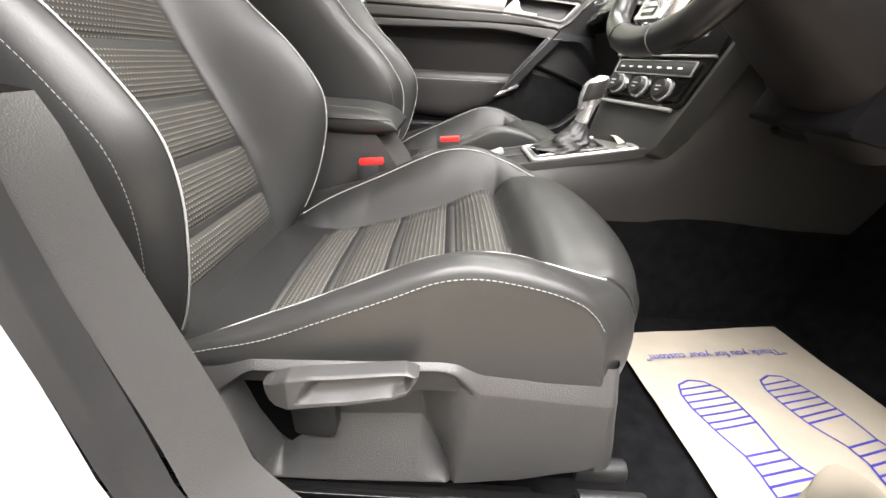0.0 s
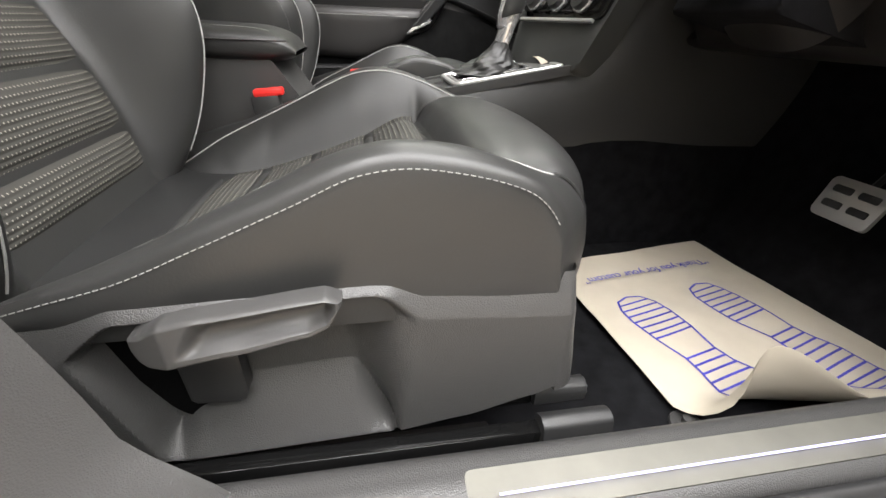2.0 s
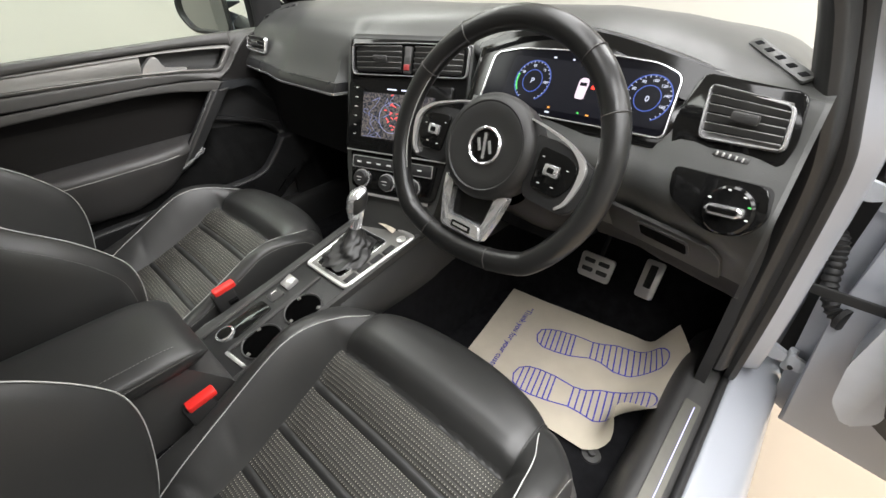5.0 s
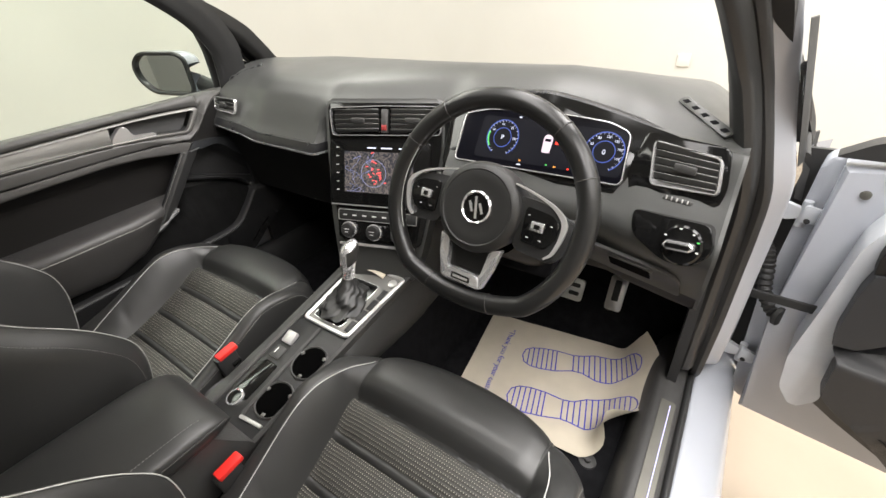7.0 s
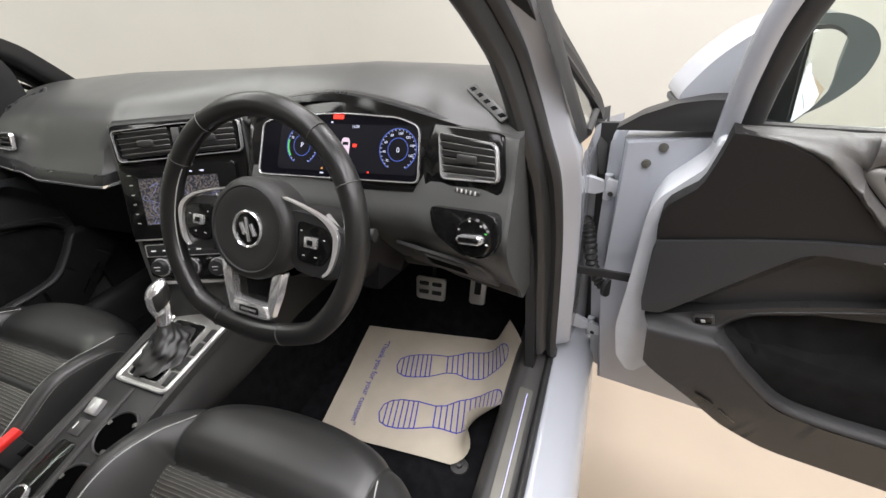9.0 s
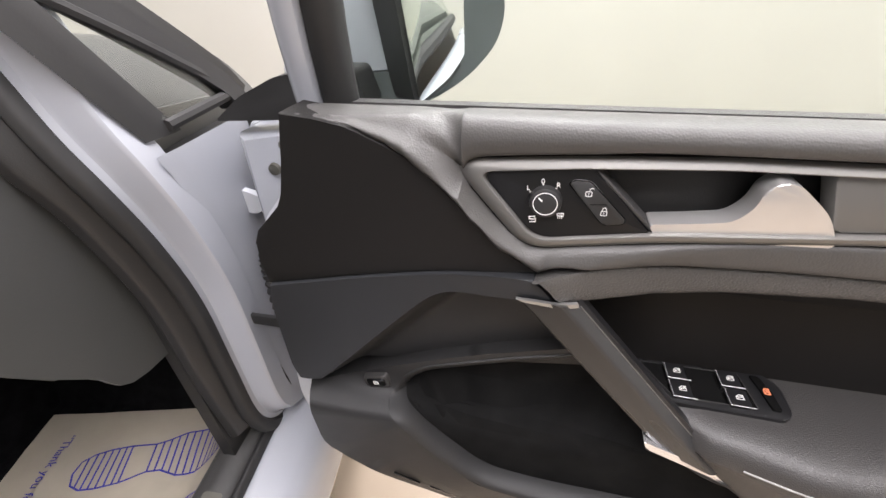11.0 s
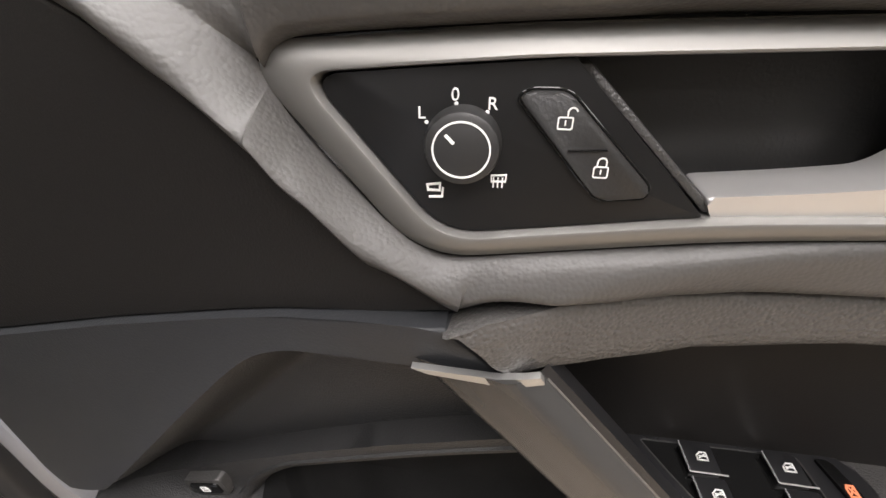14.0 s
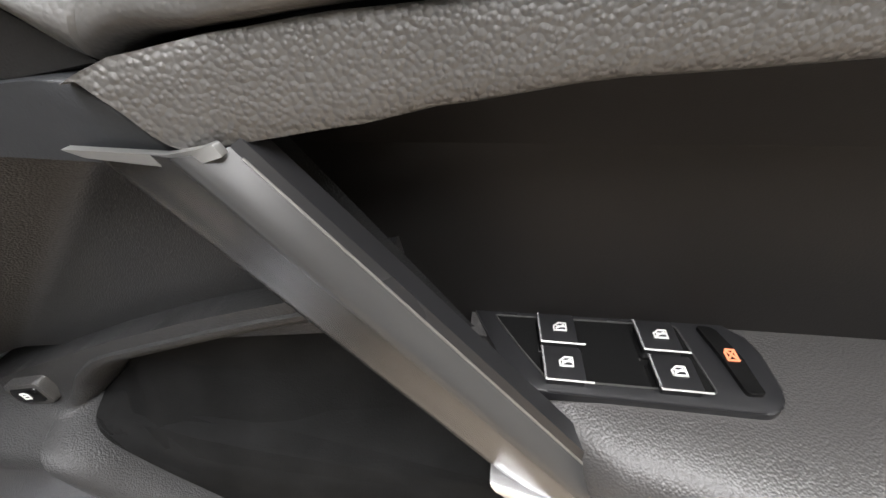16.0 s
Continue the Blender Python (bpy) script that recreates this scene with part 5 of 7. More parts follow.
for sgn in (-1, 1):
    sp = rounded([(sgn * 0.06, 0.036), (sgn * 0.10, 0.034), (sgn * 0.135, 0.022), (sgn * 0.158, 0.012), (sgn * 0.157, -0.02), (sgn * 0.135, -0.05), (sgn * 0.07, -0.045)], 0.008)
    part("spoke", prism(sp, WM @ pose(0, 0, -0.016), 0.014, 0.004), PLASTIC_DARK, wheel, "black side spoke")
    key = rounded([(sgn * 0.078, 0.024), (sgn * 0.118, 0.02), (sgn * 0.134, 0.01), (sgn * 0.132, -0.014), (sgn * 0.12, -0.032), (sgn * 0.08, -0.03)], 0.006)
    kp = part("key_pad", prism(key, WM @ pose(0, 0, -0.004), 0.005, 0.0015), GLOSS, wheel, "black key pad")
    edge = curve([(sgn * 0.052, 0.052, 0), (sgn * 0.08, 0.046, 0), (sgn * 0.118, 0.034, 0), (sgn * 0.142, 0.016, 0), (sgn * 0.144, -0.006, 0), (sgn * 0.136, -0.034, 0), (sgn * 0.124, -0.046, 0)], 40)
    band, inner_band = [], []
    for i, p in enumerate(edge):
        t = (edge[min(i + 1, 39)] - edge[max(i - 1, 0)]).normalized()
        wide = flow([(0, 0.0022), (0.3, 0.0035), (0.55, 0.0085), (0.75, 0.006), (1.0, 0.003)], i / 39)
        inward = V(t.y, -t.x, 0) * sgn
        band.append((p.x, p.y))
        inner_band.append((p.x + inward.x * wide, p.y + inward.y * wide))
    part("spoke_trim", prism(band + inner_band[::-1], WM @ pose(0, 0, -0.006), 0.009, 0.001), SATIN, wheel, "satin silver spoke trim")
    part("roller", box(WM @ pose(sgn * 0.102, -0.002, 0.002), 0.021, 0.015, 0.006, 0.002), CHROME, kp, "chrome key frame")
    part("roller_centre", box(WM @ pose(sgn * 0.102, -0.002, 0.005), 0.009, 0.007, 0.003, 0.001), GLOSS, kp)
    part("key_mark", bar_strokes([[(sgn * 0.085 - 0.0012, 0.012), (sgn * 0.085 + 0.0012, 0.012)], [(sgn * 0.122 - 0.001, 0.004), (sgn * 0.122 + 0.001, 0.004)], [(sgn * 0.09 - 0.0015, -0.021), (sgn * 0.09 + 0.0015, -0.021)], [(sgn * 0.11 - 0.0015, -0.021), (sgn * 0.11 + 0.0015, -0.021)]], WM @ pose(0, 0, 0.0012), 0.001, 0.0003), MARK, kp)
    leg = rounded([(sgn * 0.038, -0.062), (sgn * 0.057, -0.054), (sgn * 0.05, -0.09), (sgn * 0.038, -0.128), (sgn * 0.022, -0.128), (sgn * 0.033, -0.1)], 0.004)
    part("lower_spoke", prism(leg, WM @ pose(0, 0, -0.012), 0.013, 0.004, seg=3), CHROME, wheel, "satin silver lower spoke")
part("badge_bridge", prism(rounded([(-0.036, -0.128), (0.036, -0.128), (0.028, -0.108), (-0.028, -0.108)], 0.003), WM @ pose(0, 0, -0.012), 0.0155, 0.003), CHROME, wheel, "satin silver bridge")
part("badge", prism(rounded([(-0.018, -0.124), (0.018, -0.124), (0.017, -0.114), (-0.017, -0.114)], 0.002), WM @ pose(0, 0, 0.0032), 0.0012), GLOSS, wheel, "small dark badge")
part("badge_mark", bar_strokes([[(-0.012, -0.119), (-0.005, -0.119)], [(-0.002, -0.119), (0.003, -0.119)], [(0.006, -0.119), (0.012, -0.119)]], WM @ pose(0, 0, 0.0045), 0.004, 0.0003), CHROME, wheel)
part("lower_infill", prism(rounded([(-0.042, -0.06), (0.042, -0.06), (0.034, -0.11), (-0.034, -0.11)], 0.003), WM @ pose(0, 0, -0.02), 0.008), GLOSS, wheel)

column = thing("steering_column", (0.42, 0.53, 0.76), "dark grey steering column shroud with control stalks", "steering column")


def shroud(u, v):
    q = 2 * math.pi * v
    r = 0.064 + 0.026 * u
    c = WM @ V(0, -0.014 - 0.036 * u, -0.045 - 0.27 * u)
    cs, sn = math.cos(q), math.sin(q)
    sq = lambda t: math.copysign(abs(t) ** 0.65, t)
    return c + WM.to_3x3() @ V(sq(cs) * r, sq(sn) * r * (0.7 if sn > 0 else 0.95), 0)


part("shroud", grid(shroud, 12, 33), INSERT, column, "dark grey shroud")
# Carpet black here paints in the shade under the column.
part("lower_cover", prism(rounded([(0.42, 0.70), (0.548, 0.672), (0.7, 0.66), (0.7, 0.78), (0.46, 0.80)], 0.01), axes((0, 0.62, 0), (1, 0, 0), (0, 0, 1)), 0.164, 0.006), CARPET, column, "cover under the column, coloured black to deepen its shade")
for sgn in (-1, 1):
    a, b = WM @ V(sgn * 0.06, 0.0, -0.06), WM @ V(sgn * 0.165, 0.012, -0.055)
    part("stalk", tube([a, a.lerp(b, 0.5), b], lambda s: 0.006 + 0.004 * s, 10, flat=0.7), PLASTIC_DARK, column, "black control stalk")
    a, b = WM @ V(sgn * 0.1, 0.03, -0.028), WM @ V(sgn * 0.135, 0.0, -0.026)
    part("paddle", tube([a, b], 0.008, 8, flat=0.4), SATIN_GREY, column, "grey shift paddle")

# ---- centre console ----
console = thing("centre_console", (0.2, YC, 0.28), "dark grey centre console with cup holders and silver selector surround", "console")
side = rounded([(-0.42, 0.5), (-0.1, 0.519), (0.1, 0.553), (0.33, 0.6), (0.40, 0.625), (0.44, 0.70), (0.52, 0.80), (0.70, 0.74), (0.78, 0.58), (0.70, 0.405), (0.36, 0.437), (0.07, 0.475), (-0.1, 0.48), (-0.42, 0.47)], 0.012)
part("console_body", prism(side, axes((0, 0.815, 0), (1, 0, 0), (0, 0, 1)) @ pose(0, 0, -0.185), 0.185), CONSOLE, console, "dark grey soft side panel")
def knee(u, v):
    x = -0.1 + 1.1 * u
    top = lerp([(-0.1, 0.515), (0.1, 0.55), (0.33, 0.598), (0.4, 0.62), (0.44, 0.69), (0.52, 0.79), (0.7, 0.735), (1.0, 0.7)], x)
    low = lerp([(-0.1, 0.47), (0.07, 0.465), (0.36, 0.43), (0.7, 0.40), (1.0, 0.40)], x)
    z = low + (top - low) * v
    return V(x, 0.815 - 0.035 * math.sin(math.pi * (0.15 + 0.75 * (1 - v))) - 0.05 * max(0, u - 0.45) * v * max(0, 1 - u), z)
part("knee_panel", grid(knee, 40, 14), CONSOLE, console, "dark grey knee panel")
part("tunnel_carpet", slab(lambda u, v: V(-1.0 + 2.0 * u, 0.79 - 0.035 * (1 - v), 0.27 + 0.215 * v), 30, 6, (0, 0.05, 0)), CARPET, console, "black tunnel carpet")
part("tunnel_carpet", slab(lambda u, v: V(-1.0 + 2.0 * u, 1.02 + 0.035 * (1 - v), 0.27 + 0.215 * v), 30, 6, (0, -0.05, 0)), CARPET, console)
# No cup wells are cut: flat black discs paint the shade of deep holes.
CUP_SHADE = material("cup_shade", (0.002, 0.002, 0.002), 0.9, vary=0, spec=0.0)
CM = axes((0.107, 0.893, 0.560), (1, 0, 0.2), (0, 1, 0))
part("top_panel", prism(rounded([(-0.2, -0.075), (0.06, -0.085), (0.06, 0.07), (-0.19, 0.082)], 0.012), CM @ pose(0, 0, -0.02), 0.022, 0.003), PLASTIC_DARK, console, "dark top panel")
part("side_rail", prism(rounded([(-0.2, -0.082), (0.28, -0.105), (0.28, -0.093), (-0.2, -0.07)], 0.004), CM @ pose(0, 0, -0.01), 0.016, 0.003), PLASTIC, console)
part("side_rail", prism(rounded([(-0.19, 0.08), (0.25, 0.082), (0.25, 0.07), (-0.19, 0.068)], 0.004), CM @ pose(0, 0, -0.01), 0.016, 0.003), PLASTIC, console)
part("divider", prism(rounded([(-0.175, -0.012), (0.055, -0.006), (0.055, 0.002), (-0.17, -0.002)], 0.002), CM, 0.006, 0.002), PLASTIC, console)
for a, b in ((-0.118, -0.043), (-0.022, -0.046)):
    part("cup_holder", lathe([(0.037, 0.004), (0.039, 0.006), (0.041, 0.005), (0.0415, 0.0)], CM @ pose(a, b, 0), 36, tube_like=True), PLASTIC, console, "cup holder rim")
    part("cup_shade_disc", lathe([(0.0368, 0.0035), (0.0368, 0.0032), (0.0, 0.003)], CM @ pose(a, b, 0), 32), CUP_SHADE, console, "flat black disc painted for the shade in the cup well")
    for q in (70, 190, 310):
        part("cup_grip", box(CM @ pose(a + 0.033 * math.cos(radians(q)), b + 0.033 * math.sin(radians(q)), 0.004, 0, 0, q), 0.007, 0.008, 0.003, 0.001), SATIN_GREY, console)
part("tray_insert", prism(rounded([(-0.15, 0.012), (-0.06, 0.014), (-0.06, 0.055), (-0.15, 0.058)], 0.008), CM, 0.004, 0.001), GLOSS, console, "small black tray")
part("start_button", lathe([(0.0185, 0), (0.0185, 0.006), (0.015, 0.007), (0.0145, 0.0045), (0.0, 0.005)], CM @ pose(-0.155, 0.038, 0.002), 30), CHROME, console, "round chrome starter button")
part("start_face", lathe([(0.0143, 0.005), (0.0143, 0.0068), (0.0, 0.0072)], CM @ pose(-0.155, 0.038, 0.002), 24), GLOSS, console)
part("silver_tab", prism(rect(-0.004, -0.032, 0.003, 0.028, 0.002), CM @ pose(-0.172, -0.035, 0.002, 0, 0, 6), 0.005, 0.001), SATIN, console, "silver tab")
part("brake_switch", box(CM @ pose(0.004, 0.044, 0.006, 0, -12, 0), 0.03, 0.03, 0.012, 0.003), SATIN, console, "silver parking brake switch")
part("hold_button", box(CM @ pose(-0.035, 0.042, 0.003), 0.03, 0.03, 0.006, 0.002), PLASTIC, console)
part("hold_mark", bar_strokes([[(-0.04, 0.042), (-0.03, 0.042)], [(0.0, 0.044), (0.008, 0.044)]], CM @ pose(0, 0, 0.0125), 0.003, 0.0003), MARK, console)
SPm = CM @ pose(0, 0, 0.004)
pl = rounded([(0.06, -0.083), (0.262, -0.102), (0.262, 0.06), (0.06, 0.062)], 0.015, 5)
part("selector_frame", ring(pl, scaled(pl, 0.009), SPm, 0.006), SATIN, console, "satin silver selector surround")
part("selector_plate", prism(scaled(pl, 0.009), SPm @ pose(0, 0, -0.003), 0.0055), SATIN_GREY, console, "satin grey selector plate")
part("gaiter_well", prism(rounded([(0.078, -0.047), (0.212, -0.052), (0.212, 0.037), (0.078, 0.039)], 0.01, 5), SPm, 0.0034), GLOSS, console, "piano black gaiter surround")
in2 = rounded([(0.075, -0.05), (0.215, -0.055), (0.215, 0.04), (0.075, 0.042)], 0.012, 5)
part("selector_frame", ring(in2, scaled(in2, 0.003), SPm, 0.005), CHROME, console)
for i in range(4):
    part("console_button", box(SPm @ pose(0.09 + 0.035 * i, -0.068 - 0.003 * i, 0.003), 0.03, 0.014, 0.004, 0.001), PLASTIC_DARK, console, "small black button")
for i in range(3):
    part("gate_mark", bar_strokes([[(0.1 + 0.03 * i, -0.041), (0.104 + 0.03 * i, -0.041)]], SPm @ pose(0, 0, 0.0036), 0.003, 0.0003), MARK, console)
part("round_button", lathe([(0.011, 0), (0.011, 0.006), (0.0, 0.007)], SPm @ pose(0.235, -0.078, 0.0), 24), SATIN, console, "round silver mode button")
# The tray's pale colour stands for a bright reflection on it.
part("front_tray", slab(lambda u, v: V(0.36 + 0.14 * u, 0.8 + 0.19 * v, 0.606 + 0.02 * u), 6, 8, (0, 0, -0.01)), material("tray_reflection", (0.45, 0.46, 0.4), 0.6, vary=0.1, vscale=20), console, "rubber-lined tray, its bright reflection put into a pale colour")
part("tray_paper", slab(lambda u, v: V(0.34 + 0.1 * u, 0.85 + 0.08 * v, 0.614 + 0.03 * u + 0.01 * math.sin(v * 3)), 6, 6, (0, 0, 0.001)), PAPER, console, "scrap of pale paper")

selector = thing("gear_selector", (0.24, 0.88, 0.575), "chrome-topped gear selector with black leather gaiter", "gear selector")


def gaiter(u, v):
    q = 2 * math.pi * v
    w = 1 - u
    r1, r2 = 0.058 * w ** 1.7 + 0.014, 0.044 * w ** 1.7 + 0.014
    base = SPm @ V(0.145, -0.006, 0.0)
    top = V(0.272, 0.893, 0.652)
    c = base.lerp(top, u)
    fold = 1 + 0.16 * math.sin(q * 4 + u * 14) * w * min(1, u * 4) + 0.07 * math.sin(q * 9 - u * 22) * w
    return c + V(math.cos(q) * r1 * fold, math.sin(q) * r2 * fold, 0.012 * math.sin(q * 3 + 5 * u) * w * u)


part("gaiter", grid(gaiter, 40, 73), LEATHER, selector, "crumpled black leather gaiter")
part("shaft", tube([V(0.268, 0.894, 0.635), V(0.278, 0.889, 0.675), V(0.284, 0.885, 0.70)], lambda s: 0.014 + 0.002 * s, 16), CHROME, selector, "chrome neck")


def knob_fn(u, v):
    q = 2 * math.pi * v
    prof = lerp([(0, 0.5), (0.15, 0.8), (0.5, 1.0), (0.8, 0.95), (0.93, 0.75), (1.0, 0.0)], u)
    c = V(0.277, 0.889, 0.67).lerp(V(0.288, 0.885, 0.738), u)
    return c + V(math.cos(q) * 0.026 * prof, math.sin(q) * 0.02 * prof, 0.008 * math.cos(q) * prof)


part("knob", grid(knob_fn, 22, 33), CHROME, selector, "chrome knob shell")
part("knob_inset", slab(lambda u, v: knob_fn(0.35 + 0.5 * u, 0.6 + 0.3 * v) + V(0.0, -0.0012, 0), 8, 10, (0, 0.001, 0)), LEATHER, selector, "black leather inset")


def pad(u, v):
    x = -0.46 + 0.36 * u
    q = 2 * math.pi * v
    front = math.sqrt(max(0.0, 1 - max(0, (u - 0.76) / 0.24) ** 2.4))
    sx, sz = 0.102 * (0.86 + 0.14 * front), 0.029 * max(0.12, front)
    cy, sy_ = math.cos(q), math.sin(q)
    k = 0.58
    return V(x, 0.9 + math.copysign(abs(cy) ** k, cy) * sx, 0.634 + math.copysign(abs(sy_) ** k, sy_) * sz - 0.010 * (1 - front) - 0.006 * max(0, u - 0.4))


bm = grid(pad, 30, 41)
rest = part("armrest", bm, LEATHER, console, "padded black leather armrest")
part("pad_stitching", dashes([pad(0.35 + 0.55 * i / 30, 0.36) + V(0, 0, 0.0008) for i in range(31)], 0.0004, 0.0032, 0.002), THREAD, rest, "pale stitched seam")
part("pad_seam", tube([V(-0.4 + 0.29 * i / 20, 0.797, 0.64) for i in range(21)], 0.0014, 5), LEATHER_SIDE, rest)
part("pedestal", prism(rounded([(-0.5, 0.612), (-0.14, 0.612), (-0.09, 0.54), (-0.075, 0.50), (-0.5, 0.45)], 0.008), axes((0, 0.81, 0), (1, 0, 0), (0, 0, 1)) @ pose(0, 0, -0.18), 0.18, 0), PLASTIC, rest, "dark plastic pedestal")

# ---- pedals and floor ----
def pedal(name, o, w, h, lean, slots, label):
    p = thing(name, o, label, "pedal", "pedals")
    m = axes(o, (0, -1, 0), (math.sin(lean), 0, math.cos(lean)))
    part("plate", prism(rounded([(-w / 2, -h / 2), (w / 2, -h / 2), (w / 2 * 1.06, h / 2), (-w / 2 * 1.06, h / 2)], 0.008), m, 0.008, 0.003), SATIN, p, "brushed steel plate")
    for a, b, sa, sb in slots:
        part("rubber_stud", prism(rect(a - sa / 2, b - sb / 2, a + sa / 2, b + sb / 2, 0.003), m, 0.0105, 0.001), RUBBER, p, "black rubber stud")
    part("arm", tube([m @ V(0, 0, -0.004), m @ V(0, 0.12, -0.03), m @ V(0, 0.25, 0.0)], 0.008, 8, flat=0.6), PLASTIC_DARK, p)


pedal("brake_pedal", (0.722, 0.5, 0.462), 0.084, 0.064, 0.4, [(-0.019, 0.014, 0.028, 0.011), (0.019, 0.014, 0.028, 0.011), (-0.019, -0.01, 0.028, 0.011), (0.019, -0.01, 0.028, 0.011)], "wide steel brake pedal with rubber studs")
pedal("accelerator_pedal", (0.776, 0.379, 0.448), 0.044, 0.1, 0.55, [(0.0, 0.008, 0.018, 0.06)], "narrow steel accelerator pedal with rubber insert")
fk = thing("mat_fastener", (0.36, 0.307, 0.272), "round grey plastic mat fastener on the carpet", "fastener")
part("base_disc", lathe([(0.02, 0.0), (0.019, 0.004), (0.012, 0.005), (0.0, 0.005)], pose(0.36, 0.307, 0.274), 24), PLASTIC, fk)
part("peg", lathe([(0.008, 0.004), (0.007, 0.012), (0.0, 0.013)], pose(0.36, 0.307, 0.274), 16), PLASTIC, fk)

# ---- paper floor mat ----
SHEET_L = [(0.0, 0.02), (0.08, 0.085), (0.15, 0.13), (0.25, 0.14), (0.6, 0.165), (0.9, 0.155), (1.0, 0.15)]
SHEET_RISE = [(0.0, 25), (0.06, 48), (0.13, 76), (0.2, 72), (0.3, 50), (0.45, 43), (0.7, 42), (0.88, 55), (1.0, 68)]


def fold_line(x):
    """Where the sheet leaves the floor and begins to climb the sill: its y at x."""
    return 0.345 + 0.007 * (x - 0.352) / 0.385


def on_sheet(x, y):
    """A place on the sheet from flat coordinates: beyond the fold it runs up the sill."""
    f = fold_line(x)
    z = 0.285 + 0.003 * noise.noise(V(x * 7, y * 7, 0.3)) + 0.0015 * noise.noise(V(x * 21, y * 21, 1.3))
    if y >= f:
        return V(x, y, z)
    s, a = f - y, (x - 0.352) / 0.385
    top = radians(flow(SHEET_RISE, min(1.0, max(0.0, a))))
    n, yy = 10, f
    for i in range(n):
        d = s * (i + 0.5) / n
        q = top * min(1.0, d / 0.05) + 0.5 * max(0.0, d - 0.07) / 0.09 * max(0.0, 1 - abs(a - 0.12) / 0.14)
        yy -= math.cos(q) * s / n
        z += math.sin(q) * s / n
    return V(x - 0.12 * max(0.0, a - 0.8) * s / 0.15, yy, z)


def paper_fn(u, v):
    a = Vector((0.335, 0.668)).lerp(Vector((0.695, 0.725)), u)
    d = Vector((0.352, 0.345)).lerp(Vector((0.737, 0.352)), u)
    if v <= 0.7:
        p = a.lerp(d, v / 0.7)
        return on_sheet(p.x, p.y)
    return on_sheet(d.x, d.y - (v - 0.7) / 0.3 * flow(SHEET_L, u))


mat_thing = thing("paper_floor_mat", (0.5, 0.5, 0.29), "creased kraft paper floor mat printed with blue shoe soles", "floor mat")
sheet = part("sheet", slab(paper_fn, 56, 70, (0, 0, -0.0008)), PAPER, mat_thing, "creased kraft paper sheet climbing the sill")


def printed(strokes, w, name, label=""):
    bm = bmesh.new()
    for s in strokes:
        pts = []
        for a, b in zip(s, s[1:]):
            n = max(1, int((Vector(b) - Vector(a)).length / 0.012))
            pts += [Vector(a).lerp(Vector(b), i / n) for i in range(n)]
        pts.append(Vector(s[-1]))
        prev = None
        for i, p in enumerate(pts):
            d = (pts[min(i + 1, len(pts) - 1)] - pts[max(i - 1, 0)])
            d = Vector((1, 0)) if d.length < 1e-9 else d.normalized()
            n = Vector((-d.y, d.x)) * w / 2
            cur = []
            for q in (p - n, p + n):
                cur.append(bm.verts.new(on_sheet(q.x, q.y) + V(0, 0.0009, 0.001)))
            if prev:
                bm.faces.new((prev[0], prev[1], cur[1], cur[0]))
            prev = cur
    return part(name, bm, INK, sheet, label, smooth=False)


def shoe(heel, toe, flip):
    """One printed sole from heel to toe; flip mirrors it."""
    h, t = Vector(heel), Vector(toe)
    ax = t - h
    L = ax.length
    ax.normalize()
    ay = Vector((-ax.y, ax.x)) * flip

    def at(s, w):
        return h + ax * s * L + ay * w

    left = [(0.0, 0.0), (0.02, 0.024), (0.08, 0.037), (0.16, 0.04), (0.28, 0.037), (0.42, 0.026), (0.5, 0.028), (0.6, 0.046), (0.72, 0.052), (0.84, 0.048), (0.92, 0.042), (0.965, 0.031), (0.99, 0.016), (1.0, 0.0)]
    right = [(0.0, 0.0), (0.02, -0.024), (0.08, -0.036), (0.16, -0.04), (0.28, -0.038), (0.42, -0.032), (0.5, -0.036), (0.6, -0.045), (0.72, -0.043), (0.84, -0.04), (0.92, -0.035), (0.965, -0.026), (0.99, -0.014), (1.0, 0.0)]
    strokes = [[at(s, w) for s, w in left], [at(s, w) for s, w in right]]
    for s in [0.05, 0.09, 0.13, 0.17, 0.21, 0.25, 0.285] + [0.425 + 0.043 * i for i in range(13)]:
        strokes.append([at(s, lerp(left, s)), at(s, lerp(right, s))])
    return strokes


printed(shoe((0.572, 0.566), (0.667, 0.243), -1), 0.0034, "printed_sole", "blue printed shoe sole")
printed(shoe((0.422, 0.542), (0.502, 0.216), 1), 0.0034, "printed_sole", "blue printed shoe sole")
tm = axes((0.508, 0.612, 0.2912), (-1, -0.155, 0), (0.155, -1, 0))
text("printed_words", "\u201cThank you for your custom\u201d", tm, 0.0235, INK, sheet, "blue printed words")


# ---- front doors ----
def columns(o, a, b, c):
    m = Matrix.Identity(4)
    for i in range(3):
        m[i][0], m[i][1], m[i][2], m[i][3] = a[i], b[i], c[i], o[i]
    return m


